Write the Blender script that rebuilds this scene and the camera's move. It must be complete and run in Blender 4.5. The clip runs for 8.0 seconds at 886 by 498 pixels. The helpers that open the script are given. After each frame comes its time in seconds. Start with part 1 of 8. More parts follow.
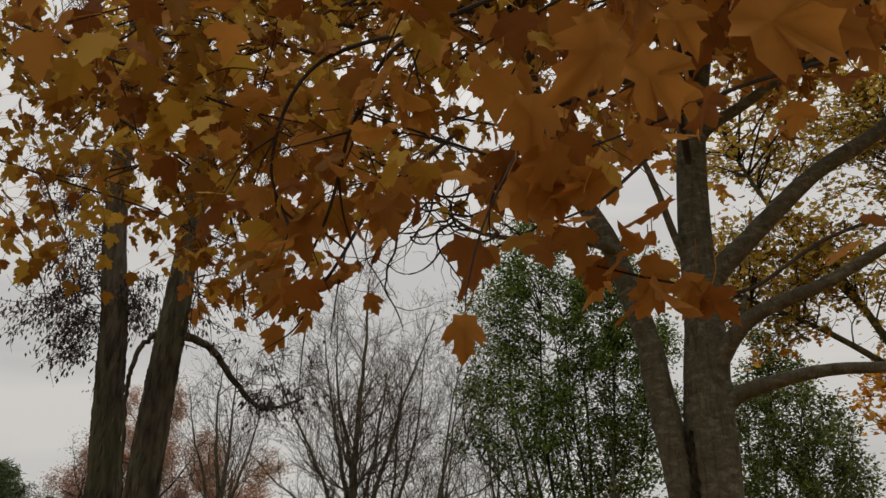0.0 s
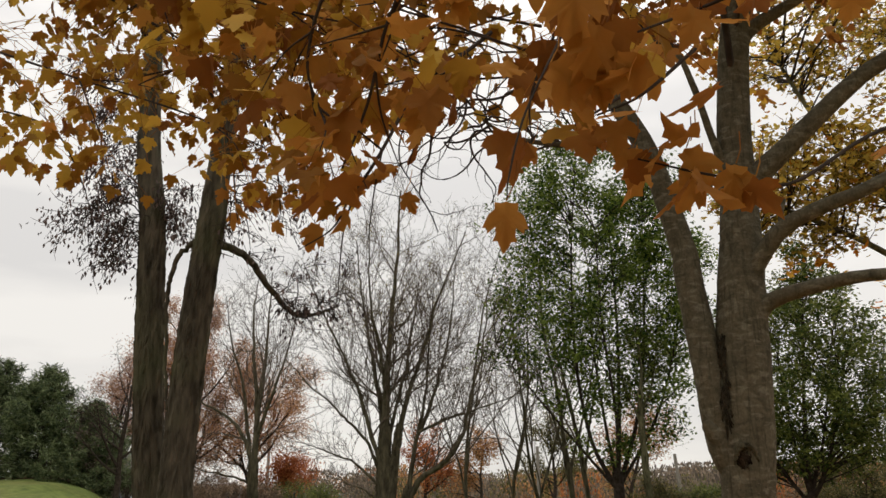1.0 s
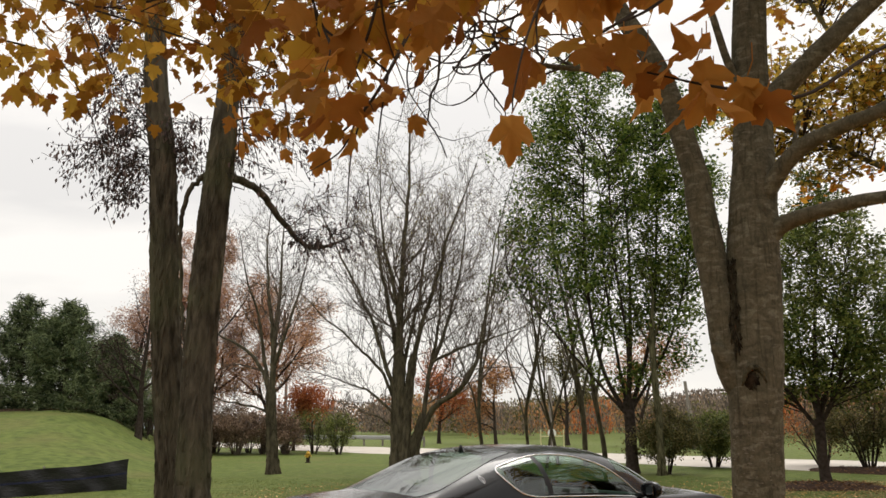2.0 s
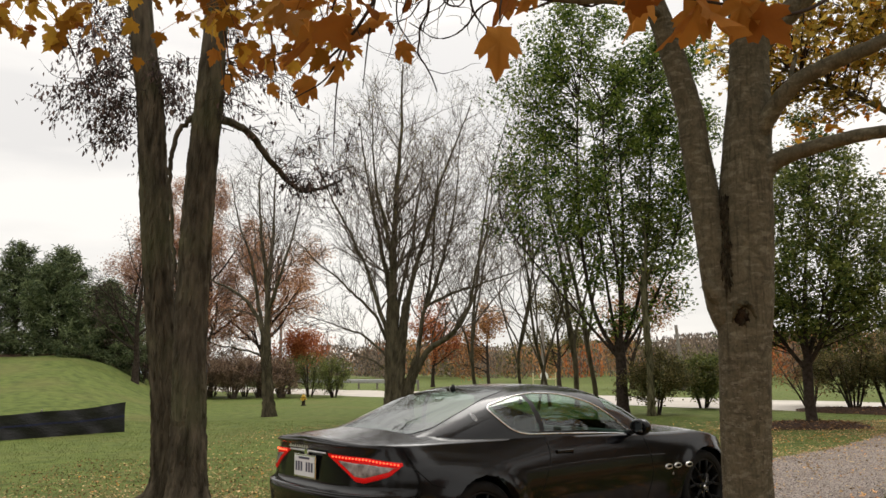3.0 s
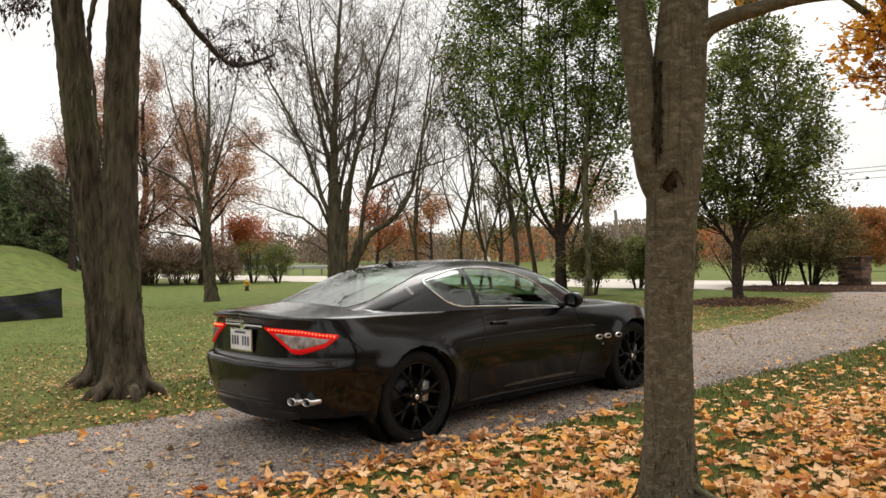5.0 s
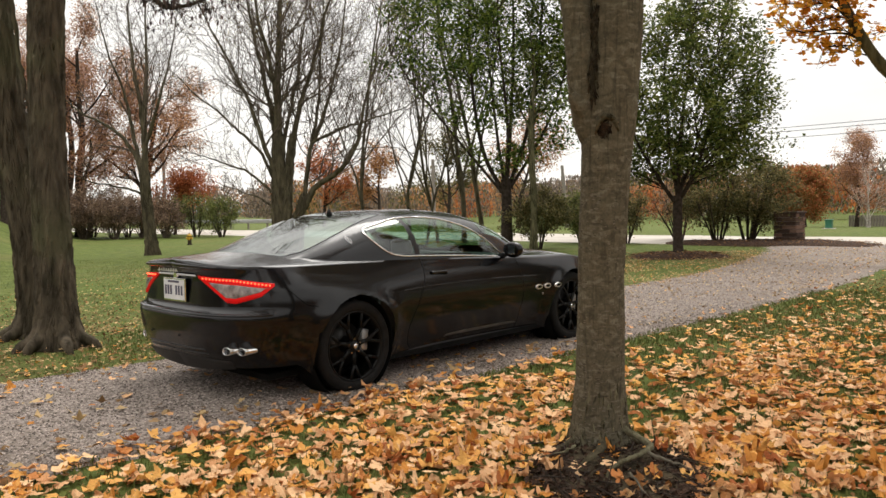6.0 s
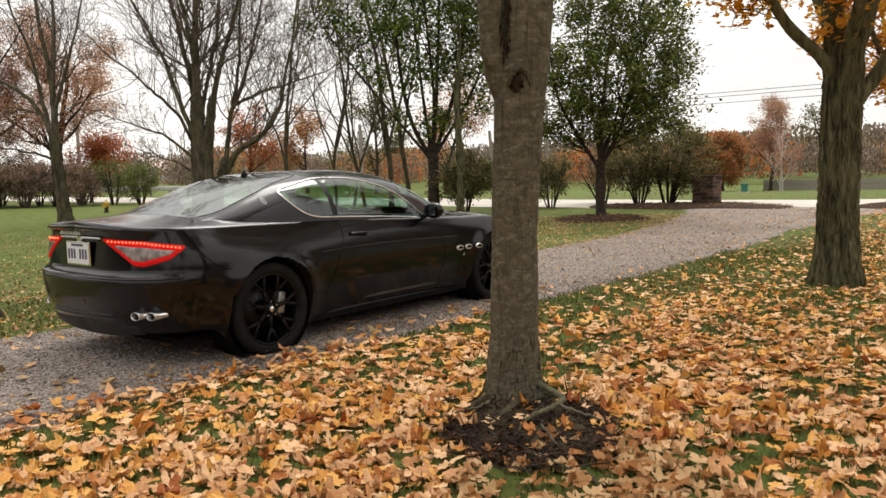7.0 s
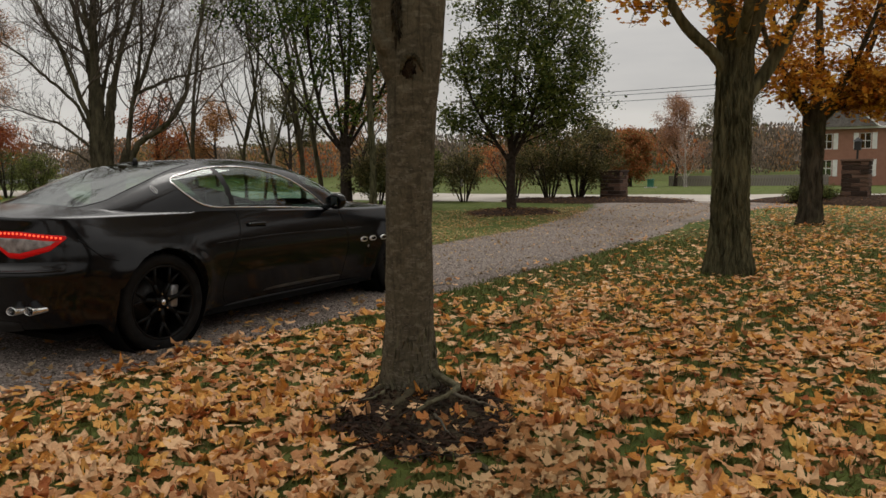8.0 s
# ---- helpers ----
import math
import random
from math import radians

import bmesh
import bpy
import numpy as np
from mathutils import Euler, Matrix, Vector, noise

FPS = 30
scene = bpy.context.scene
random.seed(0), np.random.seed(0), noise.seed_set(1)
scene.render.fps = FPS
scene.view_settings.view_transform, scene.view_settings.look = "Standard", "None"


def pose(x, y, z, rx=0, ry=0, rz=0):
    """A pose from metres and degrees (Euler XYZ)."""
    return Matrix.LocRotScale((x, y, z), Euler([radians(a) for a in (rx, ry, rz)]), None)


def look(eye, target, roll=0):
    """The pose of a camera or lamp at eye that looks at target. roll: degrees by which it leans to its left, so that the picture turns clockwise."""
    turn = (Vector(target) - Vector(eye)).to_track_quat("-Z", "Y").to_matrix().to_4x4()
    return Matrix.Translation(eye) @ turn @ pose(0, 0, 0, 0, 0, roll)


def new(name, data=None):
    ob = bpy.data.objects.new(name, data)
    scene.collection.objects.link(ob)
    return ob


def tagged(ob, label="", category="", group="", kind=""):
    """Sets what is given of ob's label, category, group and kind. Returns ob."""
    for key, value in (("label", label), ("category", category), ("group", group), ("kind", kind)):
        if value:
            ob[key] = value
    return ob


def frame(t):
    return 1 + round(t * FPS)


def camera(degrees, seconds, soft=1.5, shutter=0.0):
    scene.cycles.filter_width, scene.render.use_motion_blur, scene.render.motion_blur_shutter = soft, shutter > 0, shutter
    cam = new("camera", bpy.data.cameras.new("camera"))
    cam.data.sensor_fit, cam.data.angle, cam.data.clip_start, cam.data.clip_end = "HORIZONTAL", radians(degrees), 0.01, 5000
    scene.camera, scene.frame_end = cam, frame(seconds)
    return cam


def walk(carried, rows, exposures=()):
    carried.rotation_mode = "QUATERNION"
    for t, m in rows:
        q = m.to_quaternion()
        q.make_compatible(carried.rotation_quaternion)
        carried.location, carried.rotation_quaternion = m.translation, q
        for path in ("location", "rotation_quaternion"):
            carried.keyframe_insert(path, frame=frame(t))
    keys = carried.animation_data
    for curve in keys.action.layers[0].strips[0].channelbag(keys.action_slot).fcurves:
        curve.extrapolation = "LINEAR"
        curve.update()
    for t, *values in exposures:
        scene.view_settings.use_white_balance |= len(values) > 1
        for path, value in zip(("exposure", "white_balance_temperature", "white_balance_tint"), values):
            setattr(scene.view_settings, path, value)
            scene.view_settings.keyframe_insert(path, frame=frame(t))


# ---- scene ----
cam = camera(59.3, 8.0, 1.5)
PATH = [
    (0, (0.343, 0.032, 1.671), (0.231, 1.857, 2.481), -1.2),
    (0.5, (0.326, 0.031, 1.638), (0.163, 1.893, 2.351), -0.2),
    (1, (0.323, 0.037, 1.629), (0.124, 1.933, 2.232), -0.3),
    (1.5, (0.319, 0.025, 1.615), (0.104, 1.947, 2.125), -0.7),
    (2, (0.332, 0.046, 1.6), (0.096, 1.983, 2.037), -0.7),
    (3.5, (0.343, 0.104, 1.536), (0.134, 2.079, 1.766), -1.1),
    (4, (0.354, 0.126, 1.51), (0.17, 2.112, 1.666), -1.4),
    (4.5, (0.379, 0.135, 1.486), (0.24, 2.129, 1.57), -1.6),
    (5.8, (0.457, 0.191, 1.422), (0.463, 2.189, 1.332), -1.0),
    (6, (0.476, 0.198, 1.41), (0.514, 2.195, 1.303), -1.1),
    (6.5, (0.515, 0.217, 1.384), (0.639, 2.208, 1.243), -1.2),
    (7, (0.567, 0.243, 1.353), (0.782, 2.222, 1.157), -1.3),
    (7.5, (0.63, 0.26, 1.328), (0.938, 2.226, 1.124), -1.1),
    (8, (0.693, 0.274, 1.311), (1.118, 2.216, 1.098), -0.9),
]
EXPOSURES = [(0.0, -0.8), (0.5, -0.52), (1.0, -0.24), (1.5, -0.06), (3.5, 0.0), (4.5, 0.15), (6.0, 0.24), (7.5, 0.17), (8.0, -0.72)]
walk(cam, [(t, look(eye, target, roll)) for t, eye, target, roll in PATH], EXPOSURES)

# ---- world and sun: a bright overcast sky ----
SUN_HEIGHT, SUN_TURN = 58.0, 20.0


def make_world():
    world = bpy.data.worlds.new("overcast_sky")
    scene.world = world
    world.use_nodes = True
    nt = world.node_tree
    nt.nodes.clear()
    out = nt.nodes.new("ShaderNodeOutputWorld")
    bg = nt.nodes.new("ShaderNodeBackground")
    sky = nt.nodes.new("ShaderNodeTexSky")
    sky.sky_type = "NISHITA"
    sky.sun_disc = False
    sky.sun_elevation, sky.sun_rotation = radians(SUN_HEIGHT), radians(SUN_TURN)
    coord = nt.nodes.new("ShaderNodeTexCoord")
    stretch = nt.nodes.new("ShaderNodeMapping")
    stretch.inputs["Scale"].default_value = (1.6, 1.6, 7.0)
    clouds = nt.nodes.new("ShaderNodeTexNoise")
    clouds.inputs["Scale"].default_value = 1.7
    clouds.inputs["Detail"].default_value = 5.0
    ramp = nt.nodes.new("ShaderNodeValToRGB")
    ramp.color_ramp.elements[0].position, ramp.color_ramp.elements[0].color = 0.36, (8.85, 8.55, 8.2, 1)
    ramp.color_ramp.elements[1].position, ramp.color_ramp.elements[1].color = 0.60, (10.9, 10.45, 9.8, 1)
    mix = nt.nodes.new("ShaderNodeMix")
    mix.data_type = "RGBA"
    mix.inputs["Factor"].default_value = 0.93
    nt.links.new(coord.outputs["Generated"], stretch.inputs["Vector"])
    nt.links.new(stretch.outputs["Vector"], clouds.inputs["Vector"])
    nt.links.new(clouds.outputs["Fac"], ramp.inputs["Fac"])
    nt.links.new(sky.outputs["Color"], mix.inputs["A"])
    nt.links.new(ramp.outputs["Color"], mix.inputs["B"])
    # an overcast sky is brightest overhead
    split = nt.nodes.new("ShaderNodeSeparateXYZ")
    nt.links.new(coord.outputs["Generated"], split.inputs["Vector"])
    up = nt.nodes.new("ShaderNodeMath")
    up.operation, up.use_clamp = "MAXIMUM", True
    up.inputs[1].default_value = 0.0
    nt.links.new(split.outputs["Z"], up.inputs[0])
    power = nt.nodes.new("ShaderNodeMath")
    power.operation = "POWER"
    power.inputs[1].default_value = 3.0
    nt.links.new(up.outputs["Value"], power.inputs[0])
    gain = nt.nodes.new("ShaderNodeMath")
    gain.operation = "MULTIPLY_ADD"
    gain.inputs[1].default_value, gain.inputs[2].default_value = 2.0, 1.0
    nt.links.new(power.outputs["Value"], gain.inputs[0])
    lit = nt.nodes.new("ShaderNodeVectorMath")
    lit.operation = "SCALE"
    nt.links.new(mix.outputs["Result"], lit.inputs[0])
    nt.links.new(gain.outputs["Value"], lit.inputs["Scale"])
    nt.links.new(lit.outputs["Vector"], bg.inputs["Color"])
    bg.inputs["Strength"].default_value = 0.1
    nt.links.new(bg.outputs["Background"], out.inputs["Surface"])


make_world()
sun = new("sun", bpy.data.lights.new("sun", "SUN"))
sun.data.energy, sun.data.angle, sun.data.color = 1.25, radians(25), (1.0, 0.96, 0.9)
sun.matrix_world = pose(0, 0, 40, 90 - SUN_HEIGHT, 0, 180 - SUN_TURN)


# ---- materials ----
def material(name, low, high, rough=0.8, scale=8.0, bump=0.0, bump_scale=40.0, metal=0.0, island=0.0, coat=0.0,
             through_light=0.0, stretch=(1, 1, 1), spec=0.4, random_object=0.0, patch=0.0, patch_color=(0, 0, 0), patch_scale=0.5):
    """A surface whose colour wanders between low and high at two scales, with relief, gloss and see-through light."""
    m = bpy.data.materials.new(name)
    m.use_nodes = True
    nt = m.node_tree
    nt.nodes.clear()
    out = nt.nodes.new("ShaderNodeOutputMaterial")
    bsdf = nt.nodes.new("ShaderNodeBsdfPrincipled")
    coord = nt.nodes.new("ShaderNodeTexCoord")
    place = nt.nodes.new("ShaderNodeMapping")
    place.inputs["Scale"].default_value = stretch
    nt.links.new(coord.outputs["Object"], place.inputs["Vector"])
    coarse = nt.nodes.new("ShaderNodeTexNoise")
    coarse.inputs["Scale"].default_value, coarse.inputs["Detail"].default_value = scale, 6.0
    nt.links.new(place.outputs["Vector"], coarse.inputs["Vector"])
    ramp = nt.nodes.new("ShaderNodeValToRGB")
    ramp.color_ramp.elements[0].position, ramp.color_ramp.elements[0].color = 0.33, (*low, 1)
    ramp.color_ramp.elements[1].position, ramp.color_ramp.elements[1].color = 0.67, (*high, 1)
    value = coarse.outputs["Fac"]
    if island or random_object:
        if island:
            source = nt.nodes.new("ShaderNodeNewGeometry").outputs["Random Per Island"]
        else:
            source = nt.nodes.new("ShaderNodeObjectInfo").outputs["Random"]
        blend = nt.nodes.new("ShaderNodeMix")
        blend.inputs["Factor"].default_value = island or random_object
        nt.links.new(value, blend.inputs["A"])
        nt.links.new(source, blend.inputs["B"])
        value = blend.outputs["Result"]
    nt.links.new(value, ramp.inputs["Fac"])
    color = ramp.outputs["Color"]
    if patch:
        spots = nt.nodes.new("ShaderNodeTexNoise")
        spots.inputs["Scale"].default_value, spots.inputs["Detail"].default_value = patch_scale, 4.0
        nt.links.new(coord.outputs["Object"], spots.inputs["Vector"])
        edge = nt.nodes.new("ShaderNodeMapRange")
        edge.inputs["From Min"].default_value, edge.inputs["From Max"].default_value = 0.5, 0.68
        edge.inputs["To Max"].default_value = patch
        nt.links.new(spots.outputs["Fac"], edge.inputs["Value"])
        worn = nt.nodes.new("ShaderNodeMix")
        worn.data_type = "RGBA"
        worn.inputs["B"].default_value = (*patch_color, 1)
        nt.links.new(edge.outputs["Result"], worn.inputs["Factor"])
        nt.links.new(color, worn.inputs["A"])
        color = worn.outputs["Result"]
    nt.links.new(color, bsdf.inputs["Base Color"])
    bsdf.inputs["Roughness"].default_value, bsdf.inputs["Metallic"].default_value = rough, metal
    bsdf.inputs["Specular IOR Level"].default_value = spec
    bsdf.inputs["Coat Weight"].default_value, bsdf.inputs["Coat Roughness"].default_value, bsdf.inputs["Coat IOR"].default_value = coat, 0.03, 1.3
    if bump:
        fine = nt.nodes.new("ShaderNodeTexNoise")
        fine.inputs["Scale"].default_value, fine.inputs["Detail"].default_value = bump_scale, 8.0
        nt.links.new(place.outputs["Vector"], fine.inputs["Vector"])
        relief = nt.nodes.new("ShaderNodeBump")
        relief.inputs["Strength"].default_value, relief.inputs["Distance"].default_value = min(1.0, bump), 0.02
        nt.links.new(fine.outputs["Fac"], relief.inputs["Height"])
        nt.links.new(relief.outputs["Normal"], bsdf.inputs["Normal"])
    surface = bsdf.outputs["BSDF"]
    if through_light:
        thin = nt.nodes.new("ShaderNodeBsdfTranslucent")
        nt.links.new(color, thin.inputs["Color"])
        both = nt.nodes.new("ShaderNodeMixShader")
        both.inputs["Fac"].default_value = through_light
        nt.links.new(surface, both.inputs[1])
        nt.links.new(thin.outputs["BSDF"], both.inputs[2])
        surface = both.outputs["Shader"]
    nt.links.new(surface, out.inputs["Surface"])
    return m


def ringed_bark(name, low, high, pale):
    """Smooth maple bark: fine rings across, shallow upright cracks and pale lichen blotches."""
    m = bpy.data.materials.new(name)
    m.use_nodes = True
    nt = m.node_tree
    bsdf = nt.nodes["Principled BSDF"]
    coord = nt.nodes.new("ShaderNodeTexCoord")

    def field(stretch, scale, detail=6.0, bend=0.0):
        place = nt.nodes.new("ShaderNodeMapping")
        place.inputs["Scale"].default_value = stretch
        noise = nt.nodes.new("ShaderNodeTexNoise")
        noise.inputs["Scale"].default_value, noise.inputs["Detail"].default_value = scale, detail
        noise.inputs["Distortion"].default_value = bend
        nt.links.new(coord.outputs["Object"], place.inputs["Vector"])
        nt.links.new(place.outputs["Vector"], noise.inputs["Vector"])
        return noise.outputs["Fac"]

    def span(value, a, b, c, d):
        r = nt.nodes.new("ShaderNodeMapRange")
        for key, v in (("From Min", a), ("From Max", b), ("To Min", c), ("To Max", d)):
            r.inputs[key].default_value = v
        nt.links.new(value, r.inputs["Value"])
        return r.outputs["Result"]

    def mixed(kind, factor, a, b):
        x = nt.nodes.new("ShaderNodeMix")
        x.data_type = "RGBA"
        x.blend_type = kind
        for key, v in (("Factor", factor), ("A", a), ("B", b)):
            if isinstance(v, tuple):
                x.inputs[key].default_value = (*v, 1)
            elif isinstance(v, float):
                x.inputs[key].default_value = v
            else:
                nt.links.new(v, x.inputs[key])
        return x.outputs["Result"]

    rings, cracks, blotch, grain = field((2.0, 2.0, 2.6), 6.0, 10.0, 1.2), field((16.0, 16.0, 1.4), 3.0, 8.0, 0.8), field((0.8, 0.8, 2.0), 17.0, 8.0, 0.6), field((1.6, 1.6, 1.1), 60.0, 5.0)
    color = mixed("MIX", span(rings, 0.28, 0.72, 0.0, 1.0), low, high)
    color = mixed("MIX", span(blotch, 0.52, 0.66, 0.0, 0.65), color, pale)
    color = mixed("MIX", span(cracks, 0.34, 0.46, 0.45, 0.0), color, (low[0] * 0.5, low[1] * 0.5, low[2] * 0.5))
    color = mixed("MULTIPLY", 0.55, color, mixed("MIX", span(grain, 0.3, 0.7, 0.0, 1.0), (0.55, 0.55, 0.55), (1.25, 1.25, 1.25)))
    nt.links.new(color, bsdf.inputs["Base Color"])
    bsdf.inputs["Roughness"].default_value, bsdf.inputs["Specular IOR Level"].default_value = 0.92, 0.08
    last = None
    for value, strength, depth in ((rings, 0.16, 0.008), (cracks, 0.28, 0.008), (grain, 0.40, 0.005)):
        relief = nt.nodes.new("ShaderNodeBump")
        relief.inputs["Strength"].default_value, relief.inputs["Distance"].default_value = strength, depth
        nt.links.new(value, relief.inputs["Height"])
        if last:
            nt.links.new(last, relief.inputs["Normal"])
        last = relief.outputs["Normal"]
    nt.links.new(last, bsdf.inputs["Normal"])
    return m


def glass_material(name, tint, gloss, head_on):
    """A thin pane: see-through, with gloss that grows from its head-on share towards grazing views."""
    m = bpy.data.materials.new(name)
    m.use_nodes = True
    nt = m.node_tree
    nt.nodes.clear()
    out = nt.nodes.new("ShaderNodeOutputMaterial")
    clear = nt.nodes.new("ShaderNodeBsdfTransparent")
    clear.inputs["Color"].default_value = (*tint, 1)
    shine = nt.nodes.new("ShaderNodeBsdfGlossy")
    shine.inputs["Roughness"].default_value = gloss
    shine.inputs["Color"].default_value = (0.97, 1.0, 0.99, 1)
    facing = nt.nodes.new("ShaderNodeLayerWeight")
    facing.inputs["Blend"].default_value = 0.5
    steep = nt.nodes.new("ShaderNodeMath")
    steep.operation = "POWER"
    steep.inputs[1].default_value = 5.0
    nt.links.new(facing.outputs["Facing"], steep.inputs[0])
    share = nt.nodes.new("ShaderNodeMath")
    share.operation = "MULTIPLY_ADD"
    share.inputs[1].default_value, share.inputs[2].default_value = 1.0 - head_on, head_on
    nt.links.new(steep.outputs["Value"], share.inputs[0])
    mix = nt.nodes.new("ShaderNodeMixShader")
    nt.links.new(share.outputs["Value"], mix.inputs["Fac"])
    nt.links.new(clear.outputs["BSDF"], mix.inputs[1])
    nt.links.new(shine.outputs["BSDF"], mix.inputs[2])
    nt.links.new(mix.outputs["Shader"], out.inputs["Surface"])
    return m


def glow_material(name, color, strength):
    m = bpy.data.materials.new(name)
    m.use_nodes = True
    bsdf = m.node_tree.nodes["Principled BSDF"]
    bsdf.inputs["Base Color"].default_value = (*color, 1)
    bsdf.inputs["Emission Color"].default_value = (*color, 1)
    bsdf.inputs["Emission Strength"].default_value = strength
    bsdf.inputs["Specular IOR Level"].default_value, bsdf.inputs["Roughness"].default_value = 0.15, 0.2
    return m


GRASS = material("lawn_grass", (0.060, 0.084, 0.018), (0.122, 0.148, 0.035), 0.9, 3.0, 0.8, 90.0, spec=0.15, patch=0.4, patch_color=(0.14, 0.12, 0.045), patch_scale=0.35)
BLADE = material("grass_blade", (0.086, 0.111, 0.028), (0.180, 0.198, 0.060), 0.7, 4.0, island=0.6, through_light=0.3, spec=0.2)
GRAVEL = material("gravel_bed", (0.150, 0.126, 0.108), (0.36, 0.308, 0.270), 0.95, 30.0, 1.0, 70.0, spec=0.15, patch=0.5, patch_color=(0.14, 0.11, 0.085), patch_scale=0.8)
STONE = material("gravel_stone", (0.105, 0.088, 0.078), (0.43, 0.365, 0.325), 0.9, 6.0, island=0.85, spec=0.2)
ROAD = material("pale_road", (0.40, 0.365, 0.32), (0.49, 0.45, 0.40), 0.9, 0.6, 0.3, 30.0, spec=0.2)
SOIL = material("dark_soil", (0.024, 0.019, 0.012), (0.095, 0.075, 0.046), 0.95, 9.0, 1.0, 60.0, spec=0.1)
MULCH = material("bark_mulch", (0.026, 0.017, 0.012), (0.085, 0.052, 0.036), 0.95, 14.0, 1.0, 50.0, spec=0.08)
BARK_GREY = ringed_bark("grey_maple_bark", (0.070, 0.061, 0.041), (0.142, 0.126, 0.086), (0.208, 0.191, 0.142))
BARK_PALE = material("pale_bark_streak", (0.068, 0.058, 0.041), (0.155, 0.137, 0.104), 0.92, 40.0, 0.5, 90.0, island=0.8, spec=0.08)
BARK_FISSURED = material("fissured_mossy_bark", (0.028, 0.024, 0.014), (0.105, 0.090, 0.056), 0.95, 22.0, 0.9, 60.0, stretch=(1, 1, 0.3), spec=0.1, island=0.45)
BARK_BASE = material("furrowed_base_bark", (0.050, 0.045, 0.026), (0.165, 0.152, 0.096), 0.95, 20.0, 0.9, 60.0, stretch=(1, 1, 0.3), spec=0.1, island=0.6)
BARK_DARK = material("furrowed_brown_bark", (0.030, 0.025, 0.017), (0.108, 0.088, 0.062), 0.95, 14.0, 1.0, 26.0, stretch=(1, 1, 0.22), spec=0.1, patch=0.4, patch_color=(0.10, 0.105, 0.05), patch_scale=1.2)
BARK_OLIVE = material("mossy_grey_bark", (0.044, 0.037, 0.025), (0.122, 0.105, 0.068), 0.95, 9.0, 0.8, 30.0, stretch=(1, 1, 0.3), spec=0.08)
SCAR = material("dark_rotten_wood", (0.010, 0.007, 0.005), (0.040, 0.028, 0.018), 0.95, 30.0, 0.6, 60.0, spec=0.05)
SCAR_LIP = material("dark_callus_bark", (0.016, 0.013, 0.009), (0.060, 0.050, 0.033), 0.95, 30.0, 0.7, 60.0, spec=0.06)
BARK_MOSS = material("mossy_furrowed_bark", (0.030, 0.028, 0.015), (0.165, 0.153, 0.086), 0.95, 16.0, 1.0, 26.0, stretch=(1, 1, 0.16), island=0.18, spec=0.08)
TWIG = material("dark_twig_bark", (0.026, 0.020, 0.016), (0.066, 0.050, 0.040), 0.9, 10.0, spec=0.1)
TWIG_PALE = material("grey_brown_twig_bark", (0.075, 0.060, 0.047), (0.165, 0.130, 0.104), 0.9, 10.0, spec=0.1)
BIRCH = material("white_birch_bark", (0.30, 0.27, 0.24), (0.52, 0.48, 0.44), 0.8, 6.0, spec=0.2)
LEAF_NEAR = material("orange_maple_leaf", (0.24, 0.088, 0.020), (0.50, 0.235, 0.048), 0.7, 9.0, 0.3, 40.0, island=0.75, through_light=0.42, spec=0.08)
LEAF_GOLD = material("golden_maple_leaf", (0.42, 0.17, 0.015), (0.62, 0.40, 0.05), 0.6, 9.0, island=0.8, through_light=0.5, spec=0.25)
LEAF_NEAR_GOLD = material("deep_gold_maple_leaf", (0.27, 0.120, 0.016), (0.56, 0.345, 0.050), 0.6, 9.0, island=0.8, through_light=0.48, spec=0.15)
LEAF_TREE = material("yellow_orange_maple_leaf", (0.60, 0.23, 0.022), (0.84, 0.49, 0.075), 0.6, 9.0, island=0.8, through_light=0.48, spec=0.15)
LEAF_OLIVE = material("yellow_green_leaf", (0.10, 0.082, 0.018), (0.33, 0.26, 0.048), 0.6, 9.0, island=0.8, through_light=0.42, spec=0.15)
LEAF_OCHRE = material("ochre_maple_leaf", (0.24, 0.165, 0.03), (0.58, 0.43, 0.085), 0.6, 9.0, island=0.8, through_light=0.5, spec=0.15)
LEAF_FALLEN = material("tan_fallen_leaf", (0.60, 0.30, 0.132), (0.90, 0.585, 0.325), 0.75, 38.0, 0.7, 90.0, island=0.6, through_light=0.15, spec=0.2)
LEAF_FALLEN_ONE = material("fallen_maple_leaf_single", (0.52, 0.22, 0.07), (0.88, 0.58, 0.30), 0.75, 38.0, 0.7, 90.0, random_object=0.6, through_light=0.15, spec=0.2)
LEAF_FALLEN_ORANGE = material("orange_fallen_leaf", (0.60, 0.25, 0.05), (0.86, 0.48, 0.14), 0.75, 38.0, 0.7, 90.0, island=0.6, through_light=0.15, spec=0.2)
LEAF_FALLEN_RUST = material("rust_fallen_leaf", (0.34, 0.10, 0.03), (0.58, 0.23, 0.07), 0.75, 38.0, 0.7, 90.0, island=0.6, through_light=0.15, spec=0.2)
LEAF_DRY_LAWN = material("dry_tan_leaf", (0.22, 0.13, 0.06), (0.50, 0.36, 0.18), 0.8, 9.0, island=0.8, through_light=0.15, spec=0.15)
LEAF_DUFF = material("brown_leaf_duff", (0.07, 0.04, 0.018), (0.26, 0.15, 0.065), 0.85, 9.0, island=0.85, spec=0.1)
LEAF_BROWN = material("dry_brown_leaf", (0.12, 0.06, 0.03), (0.34, 0.20, 0.10), 0.8, 9.0, island=0.8, through_light=0.2, spec=0.15)
LEAF_PEAR = material("green_pear_leaf", (0.030, 0.066, 0.012), (0.205, 0.255, 0.044), 0.55, 0.9, island=0.5, through_light=0.34, spec=0.15)
